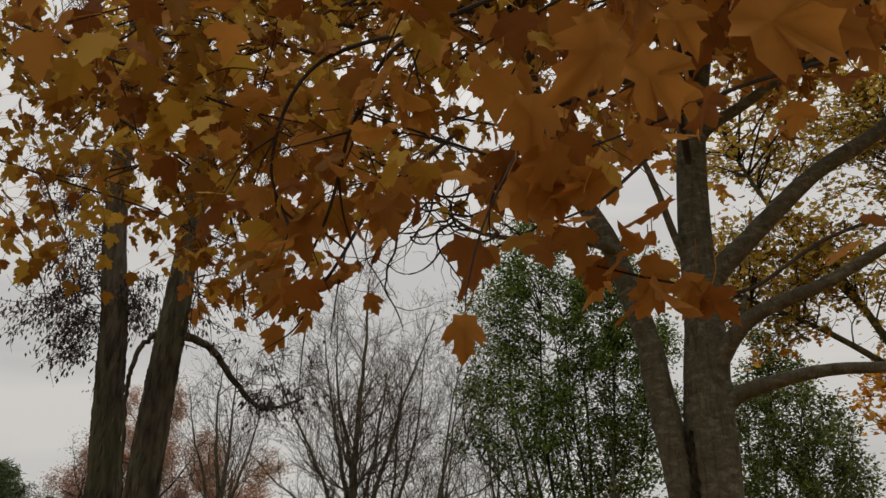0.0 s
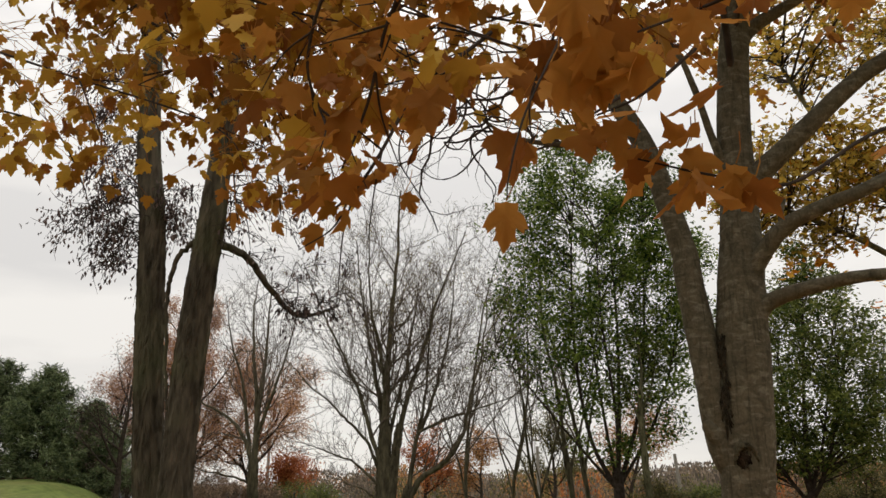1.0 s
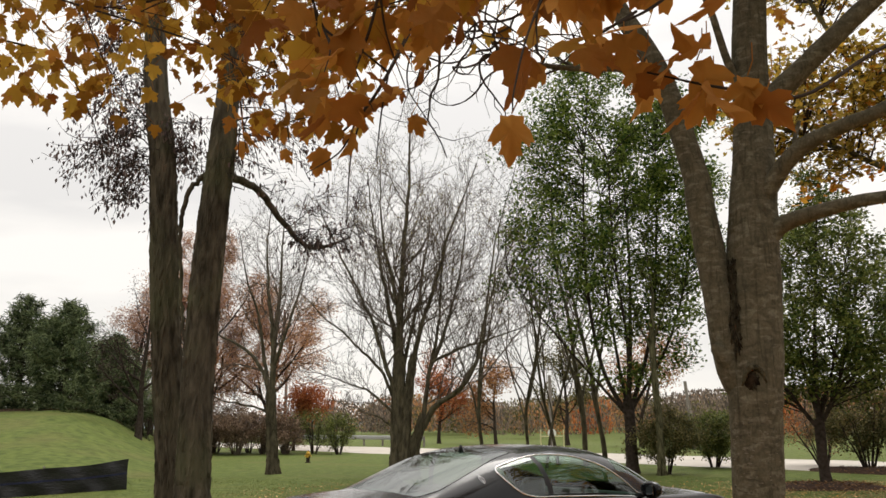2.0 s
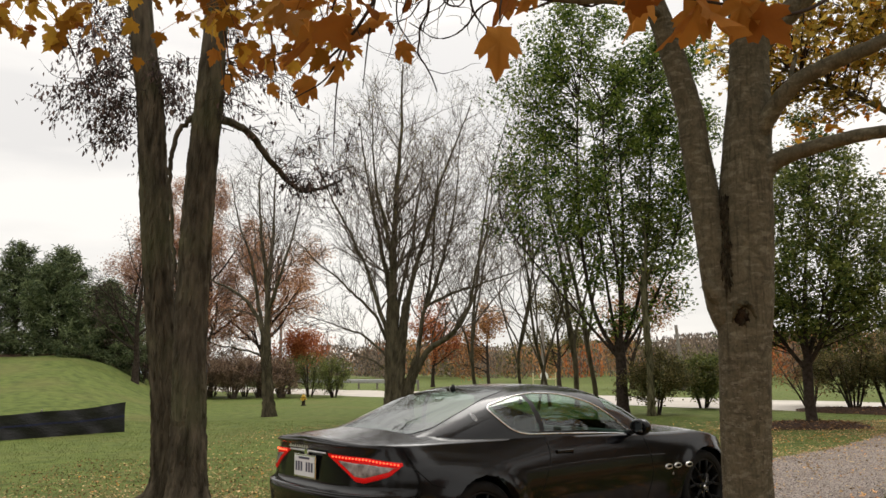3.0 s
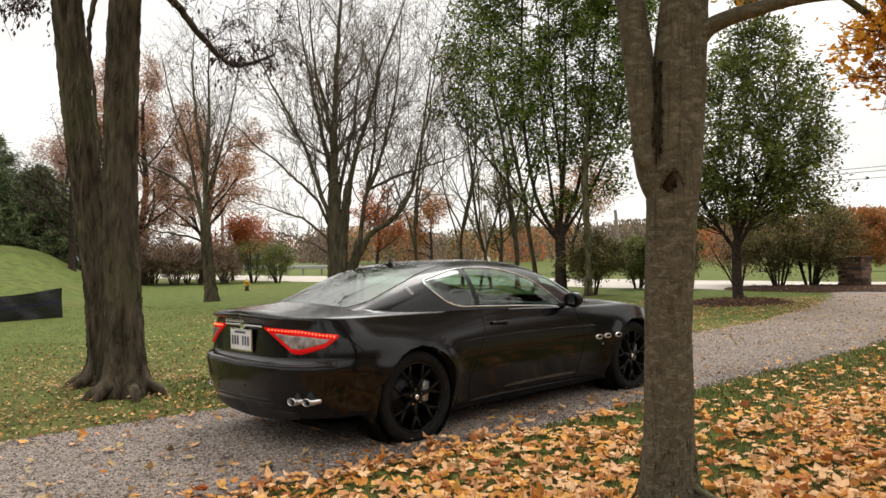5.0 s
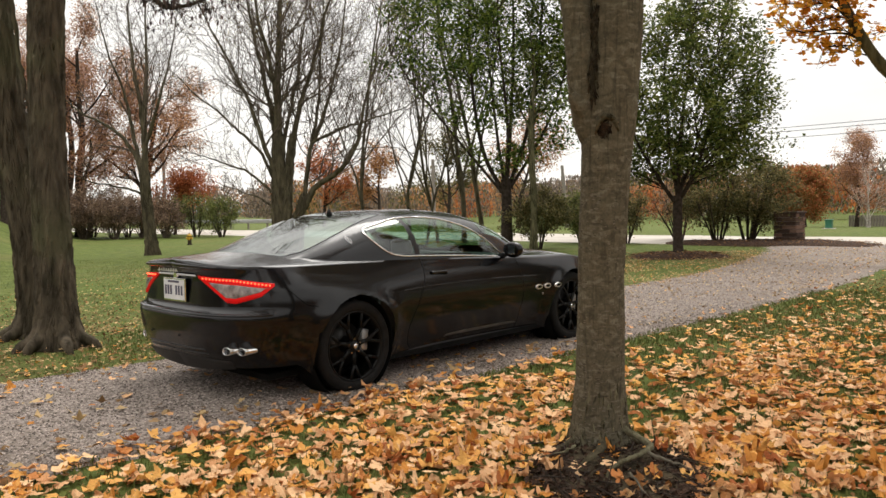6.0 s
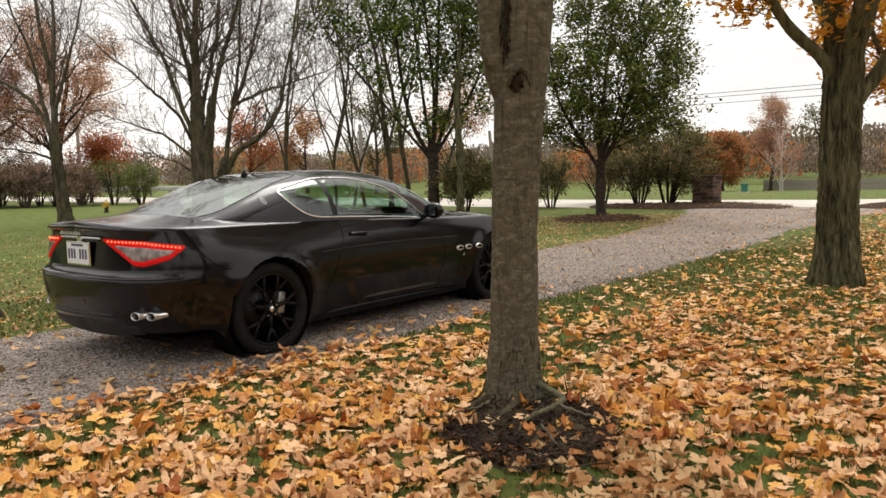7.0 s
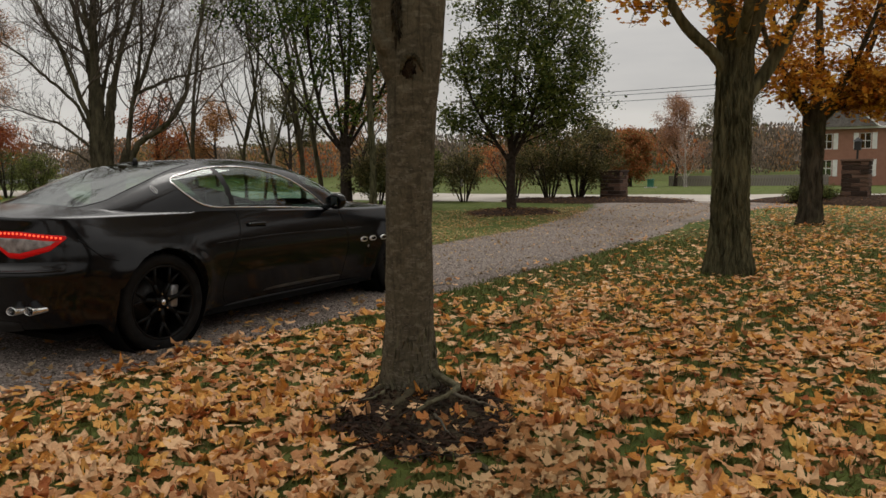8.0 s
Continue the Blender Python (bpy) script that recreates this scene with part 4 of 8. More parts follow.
    places += list(high[:5500])
    sizes += list(rng.uniform(0.08, 0.13, 5500))
    gold_places += list(high[5500:])
    gold_sizes += list(rng.uniform(0.08, 0.12, 3500))
    # the crown's other half over the driveway, unseen, added for reflections and shade
    wide = []
    reach_out(rng, [lines[0][-16:], axis[-24:]], in_ball(rng, (-1.0, 4.6, 7.0), (2.7, 2.3, 1.2), 90), 0.3, wide, 4)
    for pts, radii, level in wide:
        twigs_high.add(pts, radii, 4)
    over = along_lines(rng, wide, 6000, 2, 0.10)
    v, f = leaf_arrays(MAPLE_FAR, over, random_turns(rng, 6000, 0.9), rng.uniform(0.08, 0.13, 6000))
    tagged(mesh_part("leaves", v, f, LEAF_NEAR_GOLD, root), kind="stuff")
    tagged(twigs_high.make("twig_mass", TWIG, root), kind="stuff")
    # single leaves hanging clear of the rest: place, length, sideways lean, tip pitch, heading
    for x, y, z, size, lean, pitch, turn in ((0.302, 1.25, 2.095, 0.095, 0.05, -1.35, 0.1), (0.37, 2.2, 2.64, 0.10, 0.35, -1.2, 0.5), (0.28, 2.2, 2.66, 0.075, -0.6, -1.0, 1.0), (0.06, 2.1, 2.74, 0.125, 0.7, -1.25, -0.2),
                                          (0.57, 1.6, 2.34, 0.10, 0.1, -1.3, 0.0), (0.67, 1.55, 2.31, 0.13, -0.5, -1.3, 0.2), (0.70, 1.6, 2.27, 0.11, 0.6, -1.1, -0.3), (0.68, 1.55, 2.325, 0.115, 1.3, -0.25, 1.2), (0.765, 1.55, 2.27, 0.11, 0.2, -1.4, 0.1), (0.80, 1.55, 2.24, 0.10, 1.1, -0.9, -0.4),
                                          (0.48, 1.25, 2.42, 0.13, 0.3, -1.1, 0.3), (0.53, 1.28, 2.37, 0.12, 0.8, -1.0, -0.2), (0.56, 1.25, 2.34, 0.11, 0.9, -0.9, 0.5), (0.46, 1.3, 2.37, 0.10, -0.3, -1.2, 0.0),
                                          (0.16, 2.0, 2.80, 0.10, -0.3, -1.3, 0.1), (0.35, 2.0, 2.77, 0.10, 0.3, -1.3, -0.2), (0.42, 2.0, 2.77, 0.095, -0.2, -1.3, 0.3), (0.23, 2.0, 2.83, 0.09, 0.4, -1.2, 0.0),
                                          (-0.20, 2.2, 2.46, 0.10, 0.1, -1.4, 1.2), (-0.28, 2.2, 2.41, 0.11, 0.5, -1.2, 0.0), (-0.02, 2.2, 2.50, 0.085, -0.5, -1.2, 0.2), (-1.02, 3.4, 2.92, 0.10, 0.3, -1.3, 0.0), (-0.96, 3.4, 3.07, 0.10, -0.3, -1.3, 0.3), (-0.82, 3.4, 2.98, 0.095, 0.2, -1.3, 0.1), (-0.75, 3.4, 3.0, 0.09, 0.5, -1.2, 0.0), (-0.83, 3.4, 2.87, 0.09, -0.4, -1.2, 0.0),
                                          (0.52, 0.80, 2.25, 0.125, -1.00, -1.20, 0.3), (0.65, 0.80, 2.31, 0.175, -1.15, -1.35, -0.1), (0.60, 0.90, 2.41, 0.100, -0.60, -1.30, 0.0), (0.56, 1.00, 2.45, 0.165, 0.75, -1.25, 0.2), (0.39, 1.30, 2.38, 0.145, -0.90, -1.10, 0.2), (0.44, 1.20, 2.49, 0.150, 0.20, -1.30, -0.2), (0.53, 1.10, 2.58, 0.150, -0.40, -1.20, 0.3)):
        tv, tf = maple_leaf(0.75, True)
        tv = tv * np.array([0.78, 1.0, 1.0]) + np.abs(tv[:, :1]) * np.array([[0, 0.25, -0.50]])
        turned = pose(x, y, z, 0, 0, math.degrees(turn)) @ pose(0, 0, 0, math.degrees(pitch), 0, 0) @ pose(0, 0, 0, 0, 0, math.degrees(lean))
        vv = np.array([turned @ Vector(p * size * 0.92) for p in tv])
        mesh_part("leaf", vv, tf, LEAF_NEAR, root, "", True)
        stalks.add([(x, y, z), (x + 0.015, y + 0.01, z + 0.035), (x + 0.02, y + 0.02, z + 0.08)], [0.0016, 0.0014, 0.0014], 3)
    tagged(stalks.make("stalk_mass", LEAF_NEAR, root), kind="stuff")
    for mat, pl, sz in ((LEAF_NEAR, places, sizes), (LEAF_NEAR_GOLD, gold_places, gold_sizes)):
        n = len(pl)
        yaw = rng.uniform(0, 2 * np.pi, n)
        # blades hang: the tip points down and outward
        drop = rng.normal(-1.0, 0.45, n)
        lean = rng.normal(0, 0.5, n)
        cy, sy, cd, sd, cl, sl = np.cos(yaw), np.sin(yaw), np.cos(drop), np.sin(drop), np.cos(lean), np.sin(lean)
        o, one = np.zeros(n), np.ones(n)
        rz = np.stack([cy, -sy, o, sy, cy, o, o, o, one], -1).reshape(n, 3, 3)
        rx = np.stack([one, o, o, o, cd, -sd, o, sd, cd], -1).reshape(n, 3, 3)
        ry = np.stack([cl, o, sl, o, one, o, -sl, o, cl], -1).reshape(n, 3, 3)
        blade, ribs = maple_leaf(0.35, True)
        blade = blade * np.array([0.92, 1.0, 1.0]) - np.abs(blade[:, :1]) * np.array([[0, 0.05, 0.30]])
        v, f = leaf_arrays((blade, ribs), np.array(pl), rz @ rx @ ry, np.array(sz), rng.uniform(-1.2, 1.2, n))
        tagged(mesh_part("leaves", v, f, mat, root, "", True), kind="stuff")


near_maple()

MAPLE_SPEC = dict(wander=(0.06, 0.10, 0.14, 0.16), lift=(0.02, 0.05, 0.03, 0.0), count=(9, 7, 6), first=(0.30, 0.2, 0.15), angle=((35, 60), (30, 60), (30, 65)), ratio=(0.55, 0.5, 0.5), cone=0.45, end=0.3)
BARE_SPEC = dict(wander=(0.04, 0.07, 0.10, 0.12), lift=(0.02, 0.05, 0.05, 0.03), count=(9, 8, 6, 4), first=(0.22, 0.2, 0.15, 0.1), angle=((25, 50), (25, 50), (25, 55)), ratio=(0.5, 0.5, 0.45), cone=0.55, end=0.15, thin=0.007)

# ---- the twin-trunked tree beside the driveway ----
def twin_tree():
    rng = np.random.default_rng(21)
    root = thing("twin_trunk_tree", "two furrowed brown trunks from one base with sparse dry leaves", "tree")

    def stem(points, radii):
        one = Tubes()
        line = smooth_line(points, 10)
        one.add(line, np.interp(np.linspace(0, 1, len(line)), np.linspace(0, 1, len(radii)), radii), 36, 0.03, rng, 0.10)
        one.make("trunk", BARK_DARK, root)
        bark_plates(rng, line, np.interp(np.linspace(0, 1, len(line)), np.linspace(0, 1, len(radii)), radii), 2600, 0.17, 0.044, 0.014, BARK_DARK, root, 0.0, 0.75)

    stem([(-3.88, 8.90, -0.1), (-3.88, 8.88, 0.12), (-3.87, 8.85, 0.4), (-3.89, 8.78, 1.2), (-3.98, 8.74, 2.2), (-4.06, 8.7, 3.2), (-4.13, 8.7, 4.0), (-4.20, 8.7, 4.85), (-4.38, 8.7, 6.05), (-4.5, 8.7, 8.0), (-4.7, 8.7, 10.5)], [0.30, 0.235, 0.185, 0.158, 0.158, 0.158, 0.152, 0.148, 0.14, 0.10, 0.04])
    stem([(-3.36, 8.27, -0.1), (-3.37, 8.27, 0.12), (-3.38, 8.28, 0.4), (-3.41, 8.33, 1.2), (-3.44, 8.38, 2.2), (-3.42, 8.4, 3.12), (-3.37, 8.4, 4.0), (-3.31, 8.4, 4.75), (-3.26, 8.4, 5.6), (-3.1, 8.4, 8.0), (-2.9, 8.4, 10.5)], [0.33, 0.255, 0.200, 0.172, 0.168, 0.166, 0.158, 0.15, 0.13, 0.10, 0.04])
    for cx, cy, w, reach in ((-3.88, 8.88, 3.3, 0.55), (-3.88, 8.88, 4.2, 0.5), (-3.88, 8.88, 2.3, 0.55), (-3.37, 8.27, -1.9, 0.45), (-3.37, 8.27, -0.9, 0.5), (-3.37, 8.27, -0.1, 0.5), (-3.37, 8.27, 4.0, 0.5)):
        c, s = math.cos(w), math.sin(w)
        one = Tubes()
        line = smooth_line([(cx + 0.10 * c, cy + 0.10 * s, 0.40), (cx + 0.22 * c, cy + 0.22 * s, 0.17), (cx + 0.38 * c, cy + 0.38 * s, 0.085), (cx + reach * 0.9 * c, cy + reach * 0.9 * s, -0.02)], 6)
        one.add(line, np.linspace(0.09, 0.03, len(line)), 12, 0.05, rng)
        one.make("root", BARK_DARK, root)
    lines = []

    def limb(points, r1, r2):
        one = Tubes()
        line = smooth_line(points, 8)
        line[3:-3] += rng.normal(0, 0.007, (len(line) - 6, 3))
        one.add(line, np.linspace(r1, r2, len(line)), 9, 0.05, rng)
        one.make("limb", BARK_DARK, root)
        lines.append((line, np.linspace(r1, r2, len(line)), 1))

    limb([(-3.35, 8.42, 4.42), (-3.22, 8.6, 4.50), (-3.05, 9.0, 4.44), (-2.84, 9.4, 4.10), (-2.63, 9.7, 3.88), (-2.4, 9.8, 3.9), (-2.11, 9.9, 4.03)], 0.06, 0.015)
    limb([(-3.38, 8.42, 4.50), (-3.53, 8.5, 4.53), (-3.72, 8.5, 4.36), (-3.80, 8.5, 4.05), (-3.81, 8.5, 3.64), (-3.74, 8.5, 3.0), (-3.68, 8.5, 2.55)], 0.036, 0.018)
    fine = []
    left_stem = np.column_stack([np.interp(np.linspace(3.6, 9, 30), [3.2, 6.05, 8, 10.5], [-4.06, -4.38, -4.5, -4.7]), np.full(30, 8.7), np.linspace(3.6, 9, 30)])
    right_stem = np.column_stack([np.interp(np.linspace(3.6, 9, 30), [3.1, 5.6, 8, 10.5], [-3.42, -3.26, -3.1, -2.9]), np.full(30, 8.4), np.linspace(3.6, 9, 30)])
    for stem_line, centre, radii, count in ((left_stem, (-4.85, 8.6, 4.95), (0.62, 0.5, 0.75), 26), (left_stem, (-4.75, 8.7, 6.6), (1.0, 0.8, 1.0), 20), (left_stem, (-3.8, 8.6, 5.2), (0.35, 0.4, 0.7), 9),
                                            (right_stem, (-2.8, 8.6, 5.0), (0.7, 0.5, 0.9), 20), (right_stem, (-2.7, 8.6, 7.0), (1.1, 0.8, 1.1), 14), (lines[0][0][14:], (-2.4, 9.6, 4.1), (0.75, 0.4, 0.7), 20)):
        reach_out(rng, [stem_line], in_ball(rng, centre, radii, count), -0.35, fine, 5, 0.22, 0.7, 0.0055)
    t = Tubes()
    for pts, radii, level in fine:
        wavy = smooth_line(pts + rng.normal(0, 0.05, pts.shape) * (np.arange(len(pts)) > 0)[:, None], 2)
        t.add(wavy, np.interp(np.linspace(0, 1, len(wavy)), np.linspace(0, 1, len(radii)), radii), 5 if level < 2 else 3)
    tagged(t.make("twig_mass", TWIG, root), kind="stuff")
    # unseen bare top, added so the car has branches to reflect
    top, tall = [], Tubes()
    for k in range(16):
        z = rng.uniform(6.5, 10.0)
        w = k * 2.4
        x = -4.5 if k % 2 else -3.05
        grow(rng, (x, 8.6, z), (math.cos(w), math.sin(w), rng.uniform(0.4, 1.0)), rng.uniform(2.5, 4.0), 0.05, 0, 2, dict(BARE_SPEC, count=(8, 6), wander=(0.1, 0.14, 0.18)), top)
    for pts, radii, level in top:
        tall.add(pts, radii, 5 if level == 0 else 3)
    tagged(tall.make("twig_mass", TWIG, root), kind="stuff")
    hung = [l for l in fine if l[0][-1][0] < -3.5]
    for some, n in ((hung, 2600), (fine, 2000)):
        v, f = leaf_arrays(plain_leaf(0.45), along_lines(rng, some, n, 2, 0.05), upright(rng, n, 0.5), -rng.uniform(0.035, 0.085, n))
        tagged(mesh_part("leaves", v, f, LEAF_DUSK, root), kind="stuff")


twin_tree()

# ---- maples and other trees over the lawn ----
broad = crown_tree("maple_tree", "broad maple with furrowed bark and orange leaves", 31, (5.88, 8.37, 0.09),
           [("trunk", [(0, 0, -0.15), (0.0, 0, 0.1), (0.0, 0, 1.2), (0.02, 0, 2.2), (0.02, 0, 2.85)], 0.215, 0.20), ("limb", [(-0.05, 0, 2.35), (-0.3, -0.02, 2.62), (-0.75, -0.05, 3.0), (-1.2, -0.1, 3.7), (-1.6, -0.1, 4.6), (-2.0, -0.1, 5.6)], 0.085, 0.03), ("limb", [(0.0, 0, 2.6), (-0.12, 0.05, 3.3), (-0.35, 0.1, 4.4), (-0.6, 0.1, 6.0), (-0.7, 0.1, 7.8)], 0.13, 0.03),
            ("limb", [(0.05, 0, 2.5), (0.28, 0.0, 3.0), (0.5, 0.05, 3.8), (0.7, 0.1, 5.2), (0.8, 0.1, 7.5)], 0.12, 0.03), ("limb", [(0.06, 0, 1.95), (0.42, -0.1, 2.45), (0.75, -0.2, 3.1), (1.3, -0.3, 4.2), (2.0, -0.4, 5.4)], 0.10, 0.03), ("limb", [(-1.2, -0.1, 3.7), (-2.0, -0.2, 4.25), (-2.8, -0.3, 4.65), (-3.7, -0.35, 5.0)], 0.045, 0.012), ("limb", [(-1.6, -0.1, 4.6), (-2.3, -0.2, 5.6), (-2.8, -0.2, 6.8), (-3.0, -0.2, 8.0)], 0.04, 0.01), ("limb", [(0, -0.06, 2.6), (-0.2, -0.7, 3.4), (-0.5, -1.3, 4.4), (-0.8, -1.7, 5.8)], 0.08, 0.025), ("limb", [(0, 0.06, 2.6), (0.1, 0.8, 3.6), (0.0, 1.5, 5.0), (0.1, 1.8, 6.4)], 0.08, 0.025)],
           [lambda g: in_ball(g, (0.5, 0.0, 5.9), (2.5, 2.4, 3.0), 130), lambda g: in_ball(g, (-0.2, -0.2, 6.6), (1.9, 2.0, 2.3), 90), lambda g: in_ball(g, (0.4, -0.2, 3.3), (1.0, 0.9, 0.7), 16), lambda g: in_ball(g, (-1.1, -0.1, 3.55), (0.7, 0.8, 0.5), 26), lambda g: in_ball(g, (-2.7, -0.25, 4.95), (1.2, 0.8, 0.85), 90), lambda g: in_ball(g, (-2.0, -0.2, 7.2), (1.7, 1.8, 0.9), 48)],
           BARK_MOSS, [(LEAF_TREE, 19000, 0.085, 0.07, MAPLE_FAR, 0.9, 0.0, 4.2), (LEAF_OCHRE, 17000, 0.072, 0.07, MAPLE_FAR, 0.9, 4.15, 99.0), (LEAF_GOLD, 5000, 0.075, 0.07, MAPLE_FAR, 0.9, 4.6, 99.0)], TWIG, plates=2600, rise=0.35, twigs=7)
broad.scale = (0.93, 0.93, 0.93)
crown_tree("maple_tree", "dark-trunked maple with orange leaves near the pillar", 32, (11.25, 13.95, 0),
           [("trunk", [(0, 0, -0.15), (0, 0, 0.1), (0.0, 0, 1.0), (0.02, 0, 1.8), (0.03, 0, 2.4)], 0.20, 0.19), ("limb", [(0, 0, 2.1), (0.1, 0, 3.0), (0.05, 0, 4.4), (0.1, 0, 6.6)], 0.13, 0.03), ("limb", [(0.05, 0, 2.0), (0.5, 0, 2.4), (0.95, -0.1, 3.1), (1.5, -0.1, 4.4), (1.8, -0.1, 5.6)], 0.10, 0.03), ("limb", [(0.05, 0, 2.1), (0.7, 0.1, 2.35), (1.6, 0.2, 2.5), (2.6, 0.2, 2.9)], 0.05, 0.02), ("limb", [(-0.05, 0, 2.1), (-0.45, 0, 2.7), (-1.0, 0.1, 3.6), (-1.5, 0.1, 5.0)], 0.10, 0.03), ("limb", [(0, -0.1, 2.1), (0.1, -0.9, 3.0), (0.1, -1.6, 4.2)], 0.08, 0.03), ("limb", [(0, 0.1, 2.1), (0.0, 0.9, 3.0), (0.1, 1.5, 4.4)], 0.08, 0.03)],
           [lambda g: in_ball(g, (0.0, 0.0, 4.9), (3.0, 2.5, 2.7), 150), lambda g: in_ball(g, (0.5, -0.6, 2.8), (2.4, 1.2, 0.55), 64), lambda g: in_ball(g, (1.3, -0.6, 2.5), (1.0, 0.7, 0.35), 46)],
           BARK_DARK, [(LEAF_TREE, 11000, 0.10, 0.10, MAPLE_FAR, 0.9), (LEAF_NEAR, 7500, 0.10, 0.10, MAPLE_FAR, 0.9)], TWIG, plates=700, rise=0.25, twigs=5)

crown_tree("pear_tree", "tall green pear tree with a dark slender trunk", 41, (3.1, 26.1, 0),
           [("trunk", [(0, 0, -0.15), (0, 0, 0.1), (0.02, 0, 1.2), (0.0, 0, 2.3)], 0.19, 0.17), ("limb", [(-0.05, 0, 1.8), (-0.75, 0, 3.3), (-1.1, 0.1, 6), (-1.05, 0.1, 9.5), (-0.7, 0, 13.2)], 0.079, 0.015), ("limb", [(0, 0, 2.0), (0.2, 0.2, 4), (0.35, 0.2, 7), (0.3, 0.2, 11)], 0.086, 0.02), ("limb", [(0.05, 0, 1.9), (0.75, -0.1, 4), (1.2, -0.1, 7), (1.45, -0.2, 11.3)], 0.079, 0.015),
            ("limb", [(0.08, 0, 1.9), (1.4, 0.3, 4), (2.2, 0.4, 6.3), (2.6, 0.3, 8.6)], 0.058, 0.015), ("limb", [(-0.08, 0, 1.8), (-1.5, -0.3, 3.5), (-2.7, -0.4, 5.0), (-3.7, -0.3, 6.4)], 0.050, 0.015), ("limb", [(0, -0.1, 1.9), (0, -0.8, 4), (-0.3, -1.3, 7), (-0.3, -1.2, 10)], 0.065, 0.015), ("limb", [(0, 0.1, 1.9), (-0.2, 0.9, 4), (-0.4, 1.5, 7), (-0.4, 1.2, 9.5)], 0.065, 0.015)],
           [lambda g: in_spindle(g, (-0.95, 0), [3.6, 4.6, 6, 8, 10, 12, 13.4, 14.4], [0.5, 1.5, 2.4, 2.6, 2.6, 2.3, 1.5, 0.3], 190), lambda g: in_spindle(g, (1.65, 0), [3.0, 4.2, 6.5, 8.5, 10.5, 12.2, 13.2], [0.7, 1.3, 1.8, 2.1, 2.1, 1.7, 0.5], 180), lambda g: in_ball(g, (-3.3, -0.2, 6.2), (1.0, 0.7, 0.7), 6), lambda g: in_ball(g, (0.3, -0.2, 2.9), (1.7, 0.8, 0.4), 12)],
           TWIG, [(LEAF_PEAR, 43000, 0.15, 0.18, SMALL, 1.0)], TWIG, "pear trees", 0.5, 5)
crown_tree("pear_tree", "rounded green pear tree in a mulch ring", 42, (6.95, 20.2, 0),
           [("trunk", [(0, 0, -0.15), (0, 0, 0.1), (-0.02, 0, 0.8), (0, 0, 1.6)], 0.125, 0.115), ("limb", [(0, 0, 1.3), (-0.6, 0, 2.2), (-1.1, 0.1, 3.2), (-1.35, 0.1, 4.6)], 0.054, 0.015), ("limb", [(0, 0, 1.4), (0.05, 0, 3), (0.3, 0, 5), (0.6, 0, 7.4)], 0.061, 0.012), ("limb", [(0, 0, 1.4), (0.6, 0, 2.3), (1.5, 0.1, 3.1), (2.1, 0.1, 4.6)], 0.047, 0.012), ("limb", [(0, 0, 1.45), (-0.2, 0.1, 3), (-0.3, 0.2, 5.2)], 0.047, 0.012),
            ("limb", [(0, 0, 1.4), (0.4, -0.6, 2.6), (0.7, -1.1, 4.2)], 0.043, 0.012), ("limb", [(0, 0, 1.4), (0.3, 0.7, 2.6), (0.6, 1.2, 4.4)], 0.043, 0.012), ("limb", [(0, 0, 1.5), (0.5, 0, 3.0), (1.1, 0, 5.6)], 0.043, 0.012)],
           [lambda g: in_spindle(g, (0.42, 0), [1.9, 2.6, 3.5, 4.7, 5.4, 6.1, 6.9, 7.9], [1.0, 2.05, 2.3, 2.15, 1.9, 1.5, 0.95, 0.15], 270), lambda g: in_ball(g, (-1.4, 0, 2.5), (0.6, 0.6, 0.3), 8)],
           TWIG, [(LEAF_PEAR_OLIVE, 28500, 0.115, 0.12, SMALL, 1.0)], TWIG, "pear trees", 0.5, 5)



